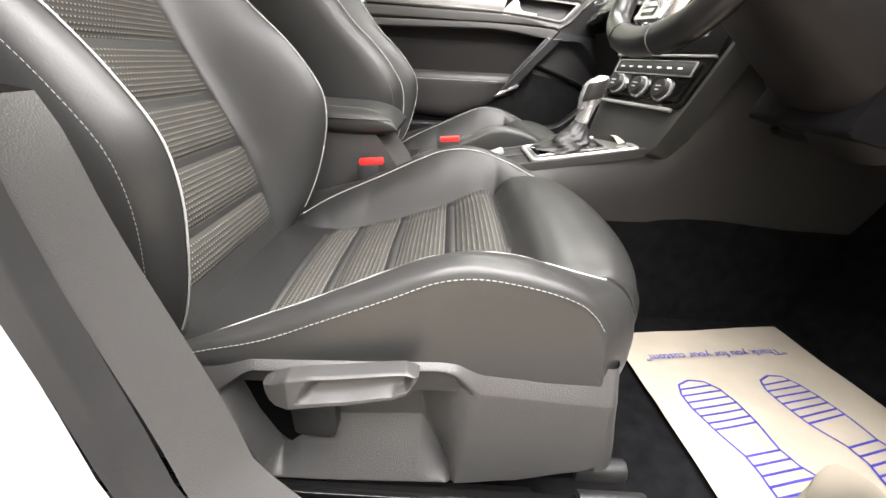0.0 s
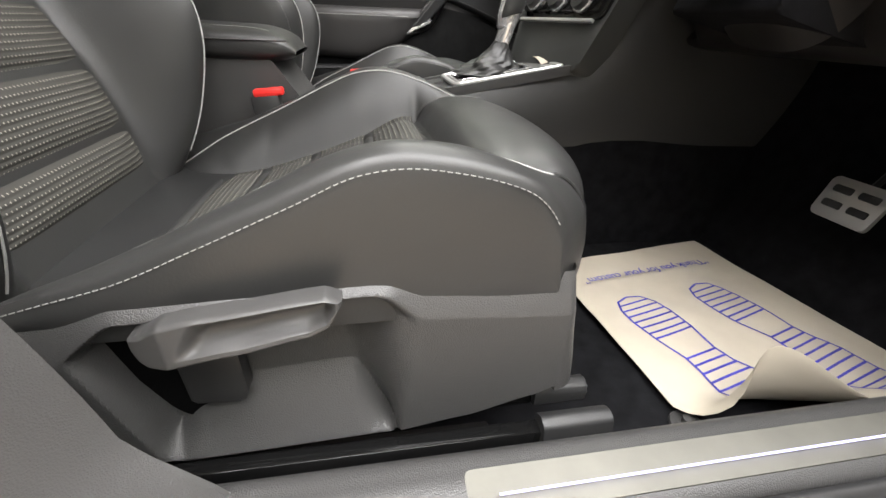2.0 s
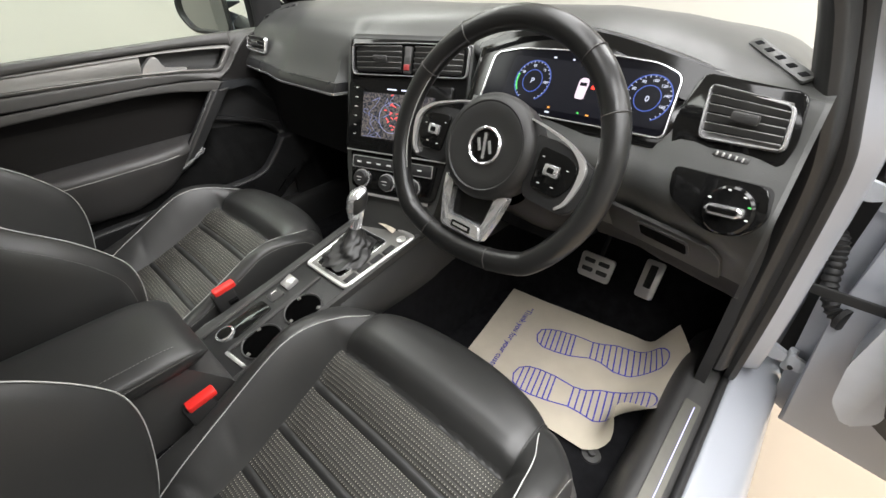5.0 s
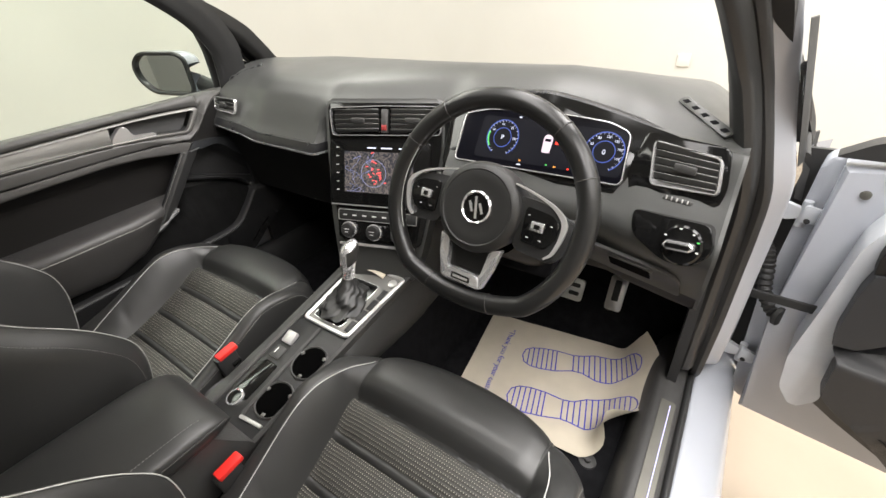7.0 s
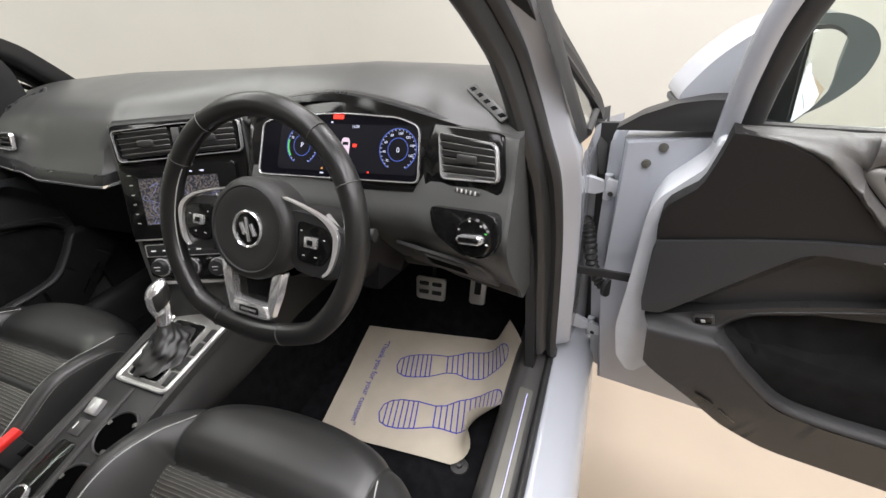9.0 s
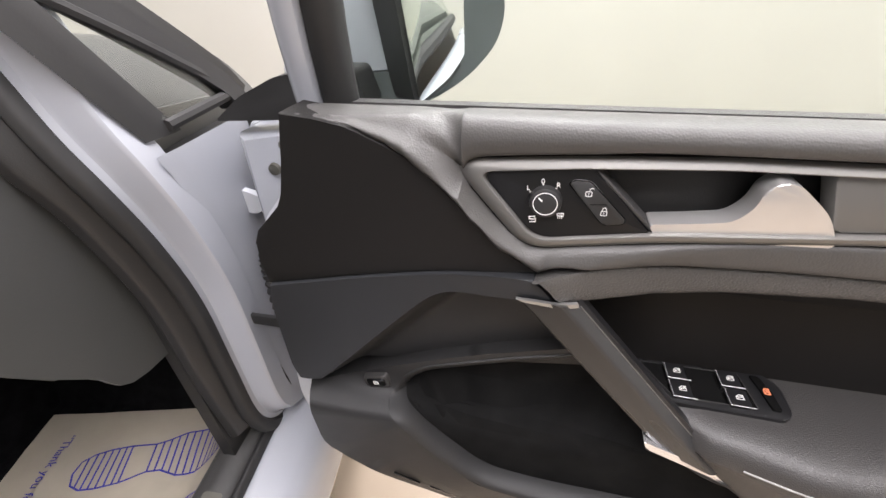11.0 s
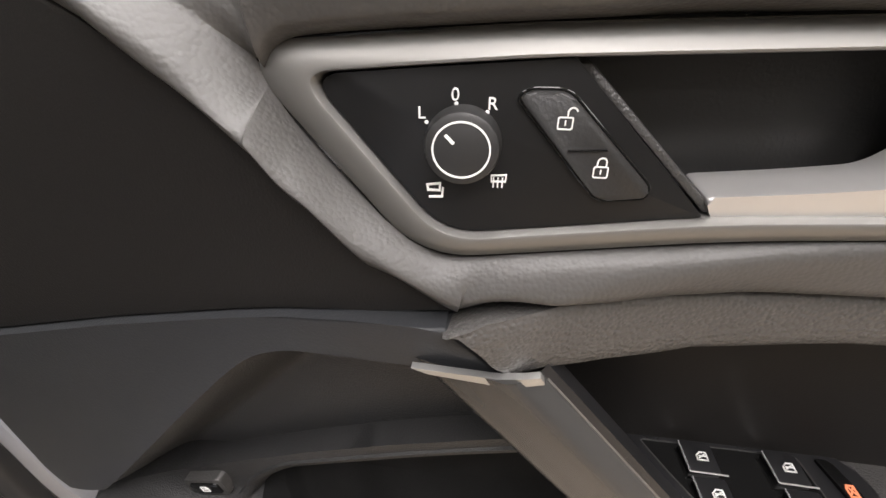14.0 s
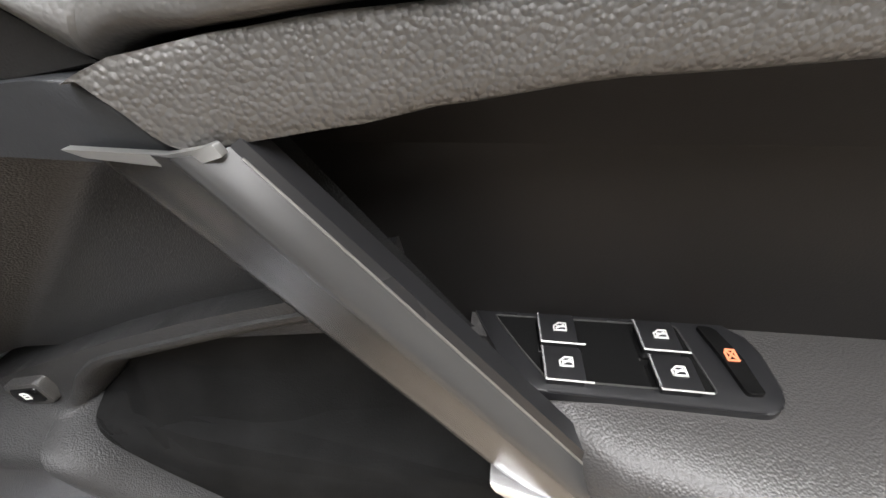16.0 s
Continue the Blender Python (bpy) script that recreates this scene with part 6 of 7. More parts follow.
def build_door(M, name, label, driver):
    """M: x along the door from its hinge edge, y up, z towards the cabin."""
    base = M @ V(0.4, 0.3, -0.08)
    dr = thing(name, base, label, "car door", "front doors")

    def P(poly, n0, n1, mat, nm, lab="", bevel=0.0, parent=dr, r=0.0, seg=2):
        pts = rounded(poly, r) if r else [Vector(p) for p in poly]
        return part(nm, prism(pts, M @ pose(0, 0, n0), n1 - n0, bevel, seg=seg), mat, parent, lab)

    # Camera position in door coordinates; the bulge keeps its outline from there.
    POCKET_EYE = V(0.208, 1.128, 0.408)
    inverse = M.inverted()

    def ease(a, b, x):
        k = min(1.0, max(0.0, (x - a) / (b - a)))
        return k * k * (3 - 2 * k)

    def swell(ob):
        """The pocket bellies towards the cabin, vertices sliding along rays from the camera eye."""
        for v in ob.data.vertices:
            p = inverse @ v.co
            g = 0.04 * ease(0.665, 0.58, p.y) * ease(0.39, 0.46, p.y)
            v.co = M @ (POCKET_EYE + (p - POCKET_EYE) * ((p.z + g - POCKET_EYE.z) / (p.z - POCKET_EYE.z)))
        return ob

    # Close camera position in door coordinates; leaned and raised parts fit its view.
    HANDLE_EYE = V(0.279, 0.991, 0.168)

    def tilt(z):
        """How far the handle field leans back above its lower edge."""
        return -0.0085 - 0.0165 * (z - 0.885) / 0.073

    # Slides a point along its camera ray onto the leaning field.
    def leaned(p):
        return HANDLE_EYE + (p - HANDLE_EYE) * ((p.z + tilt(p.y) - HANDLE_EYE.z) / (p.z - HANDLE_EYE.z))

    def lean(ob):
        for v in ob.data.vertices:
            v.co = M @ leaned(inverse @ v.co)
        return ob

    def raised(ob):
        """The shoulder comes forward towards the grab handle, along rays from the camera."""
        for v in ob.data.vertices:
            p = inverse @ v.co
            g = 0.005 * ease(0.2, 0.27, p.x) * ease(0.829, 0.845, p.y)
            v.co = M @ (HANDLE_EYE + (p - HANDLE_EYE) * ((p.z + g - HANDLE_EYE.z) / (p.z - HANDLE_EYE.z)))
        return ob

    def even(poly, step):
        out = []
        for a, b in zip(poly, list(poly[1:]) + [poly[0]]):
            n = max(1, round((Vector(b) - Vector(a)).length / step))
            out += [Vector(a).lerp(Vector(b), k / n) for k in range(n)]
        return out

    def fine(bm, cuts):
        bmesh.ops.triangulate(bm, faces=bm.faces[:])
        bmesh.ops.subdivide_edges(bm, edges=bm.edges[:], cuts=cuts, use_grid_fill=True)
        return bm

    # painted shell and hinge edge
    shell = rounded([(-0.095, 0.30), (-0.118, 0.6), (-0.11, 0.93), (0.05, 0.938), (1.02, 0.935), (1.06, 0.6), (0.98, 0.30)], 0.03)
    P(shell, -0.205, -0.165, PAINT, "outer_skin", "white painted outer skin", 0.01)
    P([(-0.07, 0.32), (-0.088, 0.6), (-0.082, 0.925), (0.04, 0.935), (0.99, 0.93), (1.02, 0.6), (0.95, 0.32)], -0.165, -0.115, PAINT, "door_frame", "white painted inner frame", 0.008)
    P([(0.0, 0.46), (-0.03, 0.5), (-0.04, 0.58), (-0.03, 0.7), (-0.022, 0.828), (-0.008, 0.866), (0.045, 0.922), (0.05, 0.965), (0.09, 0.965), (0.09, 0.92), (0.03, 0.86), (0.03, 0.5)], -0.118, -0.032, PAINT_EDGE, "inner_flange", "white painted flange", 0.012, r=0.012)
    for uu, zz in ((-0.02, 0.915), (-0.042, 0.885)):
        part("bolt", lathe([(0.008, 0), (0.007, 0.005), (0.0, 0.006)], M @ pose(uu, zz, -0.1155), 12), STEEL, dr, "bare steel bolt")

    # trim base and dark lower body
    P([(0.0, 0.50), (-0.006, 0.57), (0.002, 0.67), (0.008, 0.826), (0.012, 0.872), (0.05, 0.918), (0.066, 0.978), (0.93, 0.965), (0.97, 0.7), (0.9, 0.36), (0.24, 0.372), (0.165, 0.398), (0.07, 0.445), (0.02, 0.475)], -0.075, -0.062, PLASTIC, "trim_base", "dark grained trim base", r=0.008)

    # soft pad: rolled over the top, down the curved front edge and along the rail
    def edge_z(u):
        return lerp([(0.06, 0.984), (0.09, 0.9805), (0.114, 0.9755), (0.144, 0.9635), (0.159, 0.955), (0.177, 0.941), (0.2, 0.918), (0.218, 0.898), (0.24, 0.874), (0.271, 0.8562)], u)

    def crown(u):
        h = -0.012 * (u - 0.067) / 0.9
        return [(u, 0.950 + h, -0.088), (u, 0.967 + h, -0.07), (u, 0.979 + h, -0.05), (u, 0.983 + h, -0.032), (u, 0.981 + h, -0.015)]

    def front_column(u):
        e = edge_z(u)
        H = max(0.0, 0.981 - e)
        w = min(1.0, H / 0.03)
        a = [(u, 0.981 - 0.4 * H, -0.013 + 0.009 * w), (u, e + 0.010 * w, -0.008 + 0.0135 * w), (u, e + 0.002 * w, -0.006 + 0.008 * w), (u, e, -0.006), (u, e - 0.001, -0.022)]
        return curve(crown(u) + a, 66)

    def rail_n(u):
        return lerp([(0.262, 0.0145), (0.275, 0.013), (0.287, 0.009), (0.311, 0.0015), (0.342, -0.005), (0.367, -0.009), (0.42, -0.010), (0.95, -0.010)], u)

    def edge_section(o, i, nb=0.0):
        q = leaned(V(i.x, i.y, 0.006))
        i = q.xy
        d = (i - o).normalized()
        L = (i - o).length
        return [(*o, -0.03), (*(o + d * 0.0005), -0.004 + nb), (*(o + d * 0.002), 0.002 + nb), (*(o + d * 0.005), 0.0055 + nb), (*(o + d * min(0.01, 0.45 * L)), 0.0074 + 0.8 * nb), (*o.lerp(i, 0.72), 0.45 * (0.0074 + 0.8 * nb) + 0.55 * (q.z + 0.0035)), (*o.lerp(i, 0.93), q.z + 0.0015), (*i, q.z - 0.002)]

    def top_section(i):
        q = leaned(V(i.x, i.y, 0.006))
        h = 0.981 - 0.012 * (q.x - 0.067) / 0.9
        return crown(q.x) + [(q.x, q.y + 0.6 * (h - q.y), -0.0085), (q.x, q.y + 0.25 * (h - q.y), -0.0095), (q.x, q.y + 0.003, -0.0125), (q.x, q.y - 0.001, q.z - 0.004)]

    def loft(secs, n):
        rows = [curve(q, n) for q in secs]
        return grid(lambda u, v: M @ V(*rows[round(u * (len(rows) - 1))][round(v * (n - 1))]), len(rows), n)

    secs = []
    low_o = curve([(0.97, 0.868, 0), (0.5, 0.874, 0), (0.42, 0.872, 0), (0.354, 0.869, 0), (0.311, 0.865, 0), (0.285, 0.862, 0), (0.271, 0.856, 0)], 36)
    low_i = curve([(0.9, 0.915, 0), (0.58, 0.911, 0), (0.475, 0.9085, 0), (0.4, 0.9035, 0), (0.355, 0.8985, 0), (0.3, 0.891, 0), (0.277, 0.8868, 0)], 36)
    secs += [edge_section(o.xy, i.xy, min(0.004, rail_n(o.x)) - 0.006) for o, i in zip(low_o, low_i)]
    fr_i = curve([(0.275, 0.8865, 0), (0.262, 0.8875, 0), (0.2403, 0.9066, 0), (0.2235, 0.9264, 0), (0.2148, 0.943, 0)], 30)
    for k, i in enumerate(fr_i):
        u = 0.271 - 0.066 * k / 29
        secs.append(edge_section(Vector((u, edge_z(u))), i.xy))
    up_i = curve([(0.2145, 0.9445, 0), (0.2205, 0.9515, 0), (0.235, 0.9548, 0), (0.3, 0.9588, 0), (0.36, 0.961, 0), (0.56, 0.958, 0), (0.75, 0.948, 0), (0.88, 0.94, 0)], 48)
    meet = curve(top_section(up_i[0]), 37) + curve(secs[-1], 29)[::-1]
    rows = []
    for k in range(37):
        u = 0.064 + 0.1408 * k / 36
        rows.append([p.lerp(q, ease(0.165, 0.2048, u)) for p, q in zip(front_column(u), meet)])
    pd = part("pad", grid(lambda u, v: M @ rows[round(u * 36)][round(v * 65)], 37, 66), SOFT_PAD, dr, "soft grained pad")
    bm = bmesh.new()
    bm.faces.new([bm.verts.new(M @ p) for p in rows[0]])
    part("pad_end", bm, SOFT_PAD, pd)
    part("pad", loft(secs, 29), SOFT_PAD, dr, "soft grained pad round the handle")
    part("pad", loft([top_section(i) for i in up_i], 37), SOFT_PAD, dr, "soft grained top pad")
    P([(0.069, 0.96), (0.118, 0.96), (0.118, 0.93), (0.056, 0.93)], -0.09, -0.01, MATTE, "trim_corner")
    # matte front panel
    P([(0.0, 0.8085), (-0.002, 0.834), (0.0, 0.858), (0.007, 0.8722), (0.024, 0.888), (0.038, 0.9), (0.045, 0.913), (0.053, 0.943), (0.059, 0.968), (0.0625, 0.9845)] + [(u, edge_z(u)) for u in (0.075, 0.09, 0.103, 0.114, 0.125, 0.135, 0.144, 0.152, 0.159, 0.168, 0.177, 0.188, 0.2, 0.218, 0.24, 0.256, 0.271)] + [(0.24, 0.853), (0.2, 0.8505), (0.1765, 0.847), (0.113, 0.835), (0.05, 0.8205)], -0.04, 0.0, MATTE, "front_panel", "matte dark front panel", 0.001)
    # bezel and handle recess
    bez = rounded([(0.2035, 0.9528), (0.29, 0.9583), (0.38, 0.961), (0.86, 0.956), (0.89, 0.94), (0.87, 0.918), (0.475, 0.9095), (0.355, 0.8995), (0.2585, 0.8845)], [0.022, 0.01, 0.01, 0.02, 0.02, 0.02, 0.01, 0.02, 0.02], 8)
    hole = rounded([(0.226, 0.9455), (0.29, 0.9505), (0.38, 0.954), (0.85, 0.949), (0.875, 0.938), (0.86, 0.926), (0.475, 0.9175), (0.345, 0.9075), (0.266, 0.8955)], [0.011, 0.01, 0.01, 0.015, 0.01, 0.01, 0.01, 0.02, 0.013], 8)
    bm = bmesh.new()
    loops = [[bm.verts.new(M @ V(p.x, p.y, n)) for p in inset(bez, hole, k)] for k, n in ((0, 0.0), (0, 0.0066), (0.05, 0.0078), (0.45, 0.0104), (0.84, 0.0118), (0.93, 0.0116), (1, 0.0098), (1, 0.0))]
    for a, b in zip(loops, loops[1:]):
        for i in range(len(a)):
            bm.faces.new((a[i], a[(i + 1) % len(a)], b[(i + 1) % len(a)], b[i]))
    bz = lean(part("handle_bezel", bm, SATIN_GREY, dr, "satin grey bezel"))
    lean(part("bezel_gap", tube([M @ V(p.x, p.y, 0.006) for p in bez], 0.0011, 6, closed=True), GLOSS, bz))
    ins = scaled(hole, -0.001)
    # Recess floor and wall take a darker colour that paints in their shade.
    lean(P(ins, -0.034, -0.024, PLASTIC_DARK, "handle_recess", "recess behind the handle, coloured dark for its shade"))
    lean(part("recess_wall", grid(lambda u, v: M @ V(*ins[int(u * (len(ins) - 1))], -0.028 + 0.034 * v), len(ins), 2), PLASTIC_DARK, dr, "recess wall, coloured dark for its shade"))
    lean(P(rounded([(0.432, 0.9525), (0.849, 0.948), (0.873, 0.938), (0.859, 0.927), (0.475, 0.9185), (0.447, 0.9165)], 0.004), -0.01, 0.0065, SATIN_GREY, "decor_panel", "satin grey decor panel", 0.0015))
    if driver:
        plate = rounded([(0.2272, 0.9447), (0.3, 0.9505), (0.3425, 0.9075), (0.2667, 0.8962)], [0.0105, 0.001, 0.001, 0.0125], 8)
        lean(P(plate, -0.01, 0.0085, material("satin_black_plate", (0.007, 0.007, 0.0075), 0.3, vary=0.06, vscale=10, spec=0.45), "switch_plate", "satin black switch plate", 0.001))
        lean(part("plate_edge", prism([(0.3008, 0.949), (0.3045, 0.949), (0.3465, 0.9082), (0.3433, 0.9076)], M @ pose(0, 0, -0.01), 0.0165, 0.001), PLASTIC, dr, "chamfered edge strip"))
        k = lean(part("mirror_knob", lathe([(0.0112, 0), (0.0109, 0.004), (0.0104, 0.0057), (0.0092, 0.0063), (0.0, 0.0063)], M @ pose(0.2717, 0.9268, 0.0085), 40), material("soft_knob", (0.022, 0.022, 0.022), 0.4, grain=0.04, scale=900, vary=0.06, vscale=30), dr, "round black mirror adjuster knob"))
        lean(part("knob_ring", lathe([(0.0083, 0.0062), (0.0083, 0.0066), (0.0078, 0.0066), (0.0078, 0.0062)], M @ pose(0.2717, 0.9268, 0.0085), 40, tube_like=True), MARK, k, "thin white ring"))
        lean(part("knob_pointer", bar_strokes([[(-0.0042, 0.004), (-0.0024, 0.0022)]], M @ pose(0.2717, 0.9268, 0.0149), 0.0009, 0.0003), MARK, k))
        W = M @ pose(0, 0, 0.0091)
        for s, x, y, rz in (("L", 0.2597, 0.9352, 20), ("0", 0.2692, 0.9405, 0), ("R", 0.2795, 0.9383, -10)):
            lean(text("marking", s, W @ pose(x, y, 0, 0, 0, 0), 0.0049, MARK, dr))
        for x, y in ((0.2611, 0.9327), (0.2695, 0.9382), (0.2782, 0.9361)):
            lean(part("marking_dot", lathe([(0.0006, 0), (0.0, 0.0003)], W @ pose(x, y, 0), 10), MARK, dr))
        lean(part("fold_symbol", bar_strokes([[(0.2612, 0.9135), (0.2652, 0.9142), (0.265, 0.9118), (0.2615, 0.9118), (0.2612, 0.9135)], [(0.266, 0.9125), (0.2658, 0.9098), (0.262, 0.9095)]], W, 0.0006), MARK, dr))
        lean(part("heat_symbol", bar_strokes([[(0.2805, 0.9175), (0.2848, 0.9179), (0.2847, 0.9158), (0.2806, 0.9156), (0.2805, 0.9175)]] + [[(0.2812 + 0.0013 * i, 0.9167), (0.2812 + 0.0013 * i, 0.914)] for i in range(3)], W, 0.00042), MARK, dr))
        lk = rounded([(0.2862, 0.9405), (0.2895, 0.9425), (0.2992, 0.9425), (0.3252, 0.9165), (0.3248, 0.9132), (0.3122, 0.9118), (0.3092, 0.9145)], [0.002, 0.002, 0.003, 0.002, 0.003, 0.003, 0.003], 3)
        lean(part("lock_rim", ring(scaled(lk, -0.0009), lk, W, 0.0006), GLOSS, dr))
        lb = lean(P(lk, 0.0085, 0.0108, PLASTIC_DARK, "lock_button", "black door lock button", 0.001))
        L2 = M @ pose(0, 0, 0.0109)
        lean(part("lock_split", bar_strokes([[(0.3012, 0.9268), (0.3112, 0.9275)]], L2, 0.0004), GLOSS, lb))
        for x, y, opened in ((0.2992, 0.9347, True), (0.3108, 0.9212, False)):
            body_line = rounded([(x - 0.0019, y - 0.002), (x + 0.0019, y - 0.002), (x + 0.0019, y + 0.0012), (x - 0.0019, y + 0.0012)], 0.0006, 3)
            st = [body_line + body_line[:1], [(x, y - 0.0008), (x, y + 0.0002)]]
            sx = 0.0016 if opened else 0.0
            st.append([(x - 0.0012 + sx, y + 0.0013)] + arc(x + sx, y + 0.0026, 0.0012, 180, 0 if not opened else 20, 8) + ([] if opened else [(x + 0.0012, y + 0.0013)]))
            lean(part("lock_symbol", bar_strokes(st, L2, 0.0004, 0.0002), MARK, lb))
    # inner handle
    hp = rounded([(0.347, 0.9065), (0.375, 0.9095), (0.4, 0.913), (0.4105, 0.924), (0.413, 0.938), (0.421, 0.9445), (0.432, 0.943), (0.4568, 0.922), (0.468, 0.8985), (0.42, 0.897), (0.355, 0.8925)], [0.003, 0.01, 0.006, 0.008, 0.005, 0.004, 0.005, 0.012, 0.004, 0.01, 0.003], 4)
    P(hp, -0.026, -0.006, SATIN, "inner_handle", "satin silver door release handle", 0.004, seg=5)

    # arm rail
    def rail(u, v):
        uu = 0.2665 + 0.0275 * min(1.0, max(0.0, (v - 0.2) / 0.6)) + 0.65 * u ** 1.5
        top = lerp([(0.2665, 0.8545), (0.275, 0.858), (0.283, 0.8608), (0.311, 0.8648), (0.342, 0.868), (0.42, 0.872), (0.5, 0.874), (0.95, 0.868)], uu)
        low = lerp([(0.268, 0.836), (0.3, 0.834), (0.341, 0.8375), (0.367, 0.842), (0.417, 0.849), (0.5, 0.854), (0.95, 0.844)], uu)
        out = rail_n(uu) + 0.001
        sec = curve([(0, top - 0.008, -0.03), (0, top - 0.0012, out - 0.006), (0, top - 0.0025, out - 0.001), (0, (top + low) / 2, out + 0.0005), (0, low + 0.002, out), (0, low - 0.0012, out - 0.006), (0, low - 0.003, -0.045)], 25)
        p = sec[round(v * 24)]
        return M @ V(uu, p.y, p.z)
    part("arm_rail", grid(rail, 40, 25), GRAINED, dr, "grained arm rail")
    raised(P(even([(0.003, 0.8085), (0.05, 0.819), (0.113, 0.8335), (0.1765, 0.8455), (0.2, 0.849), (0.231, 0.8505), (0.267, 0.8505), (0.279, 0.8375), (0.289, 0.8285), (0.285, 0.827)] + [(p.x, p.y) for p in curve([(0.254, 0.828, 0), (0.219, 0.8293, 0), (0.197, 0.829, 0), (0.18, 0.823, 0), (0.165, 0.811, 0), (0.151, 0.797, 0), (0.13, 0.775, 0), (0.104, 0.747, 0), (0.066, 0.706, 0), (0.03, 0.668, 0)], 36)] + [(0.0, 0.663), (-0.004, 0.69), (-0.003, 0.77)], 0.012), -0.06, 0.0045, material("slate_trim", (0.025, 0.0265, 0.029), 0.48, grain=0.3, scale=800, vary=0.06, vscale=6, spec=0.35), "shoulder_panel", "slate grey shoulder panel", 0.0035, seg=4))
    # bowl between shoulder and pocket
    edge_line = curve([(0.03, 0.668, 0), (0.066, 0.706, 0), (0.104, 0.747, 0), (0.13, 0.775, 0), (0.151, 0.797, 0), (0.165, 0.811, 0), (0.18, 0.824, 0), (0.197, 0.83, 0), (0.226, 0.836, 0)], 41)

    def bowl(u, v):
        a = edge_line[round(v * 40)] + V(-0.003, 0.002, 0)
        b = V(0.375, 0.725, 0).lerp(V(0.288, 0.842, 0), v)
        p = a.lerp(b, u)
        near = (p - a).length
        n = 0.002 - 0.036 * ease(0.0, 0.05, near)
        return M @ V(p.x, p.y, n)
    part("bowl_panel", grid(bowl, 50, 41), DOOR_LOW, dr, "dark hollow below the shoulder")
    # recess behind the grab handle
    P([(0.27, 0.85), (0.95, 0.862), (0.95, 0.69), (0.36, 0.70), (0.30, 0.78)], -0.06, -0.056, INSERT, "door_insert", "matte dark insert panel")
    part("insert_curve", slab(lambda u, v: M @ V(0.262 + 0.69 * u, 0.86 - 0.155 * v, -0.03 - 0.03 * math.sin(min(1, v * 2.2) * math.pi / 2)), 24, 10, M.to_3x3() @ V(0, 0, -0.006)), INSERT, dr, "black curved insert")

    # armrest
    def arm(u, v):
        uu = 0.372 + 0.58 * u
        front = lerp([(0.372, -0.03), (0.40, 0.0), (0.44, 0.03), (0.52, 0.05), (0.7, 0.052), (0.95, 0.03)], uu)
        zt = 0.7125 - 0.004 * u
        low = lerp([(0.372, 0.69), (0.42, 0.66), (0.46, 0.635), (0.53, 0.60), (0.62, 0.575), (0.95, 0.59)], uu)
        sec = curve([(0, zt + 0.002, -0.066), (0, zt, -0.04), (0, zt - 0.001, front - 0.03), (0, zt - 0.008, front - 0.008), (0, zt - 0.026, front), (0, (zt + low) / 2, front - 0.004), (0, low, front - 0.02), (0, low - 0.02, front - 0.05)], 33)
        p = sec[round(v * 32)]
        return M @ V(uu, p.y, p.z)
    part("armrest", grid(arm, 44, 33), LEATHER_SIDE, dr, "padded black armrest")
    part("arm_seam", tube([arm(0.16 + 0.8 * i / 30, 0.56) for i in range(31)], 0.0012, 5), THREAD, dr, "pale seam")
    if driver:
        TM = columns(M @ V(0, 0.7135, 0), M.to_3x3() @ V(1, 0, 0), M.to_3x3() @ V(0, 0, -1), V(0, 0, 1))
        pp = rounded([(0.372, 0.061), (0.39, 0.064), (0.49, 0.062), (0.512, 0.05), (0.512, 0.012), (0.503, 0.004), (0.405, 0.006), (0.39, 0.02)], [0.004, 0.006, 0.006, 0.012, 0.008, 0.004, 0.006, 0.006], 4)
        sp = part("switch_panel", prism(pp, TM @ pose(0, 0, -0.003), 0.0045, 0.0012), SATIN_BLACK, dr, "satin black window switch panel")
        inner = rounded([(0.384, 0.0535), (0.478, 0.0535), (0.484, 0.012), (0.41, 0.0125), (0.398, 0.03)], 0.003, 3)
        part("switch_well", prism(inner, TM @ pose(0, 0, 0.0008), 0.0009), GLOSS, sp)
        part("well_edge", ring(inner, scaled(inner, 0.0009), TM @ pose(0, 0, 0.0014), 0.001), PLASTIC, sp)
        for x, y in ((0.417, 0.043), (0.418, 0.0205), (0.4655, 0.0425), (0.4675, 0.02)):
            key = rounded([(x - 0.0085, y - 0.0098), (x + 0.009, y - 0.0098), (x + 0.0085, y + 0.0092), (x - 0.009, y + 0.0092)], 0.0012)
            kb = part("window_switch", prism(key, TM @ pose(0, 0, 0.0012), 0.0045, 0.0008), SATIN_BLACK, sp, "black rocker window switch")
            part("switch_edge", tube([TM @ V(x - 0.0088, y - 0.0098, 0.0058), TM @ V(x - 0.0096, y + 0.0092, 0.0058)], 0.0006, 6), CHROME, kb, "bright edge")
            part("switch_edge", tube([TM @ V(x - 0.0088, y - 0.0101, 0.0056), TM @ V(x + 0.0125, y - 0.0101, 0.0052)], 0.0005, 6), SATIN, kb)
            sy = TM @ pose(x + 0.001, y, 0.0059)
            part("window_symbol", bar_strokes([[(-0.003, -0.0025), (0.003, -0.0025), (0.003, 0.0026), (-0.0005, 0.0026), (-0.003, 0.0002), (-0.003, -0.0025)], [(-0.0018, -0.0012), (0.0018, 0.0012)], [(-0.0015, 0.0002), (0.0024, 0.0002)]], sy, 0.0007), MARK, kb)
        lkk = rounded([(0.487, 0.053), (0.495, 0.052), (0.501, 0.034), (0.503, 0.013), (0.495, 0.0125), (0.492, 0.032)], 0.002, 3)
        lo = part("child_lock_switch", prism(lkk, TM @ pose(0, 0, 0.001), 0.0028, 0.0006), GLOSS, sp, "black child lock switch")
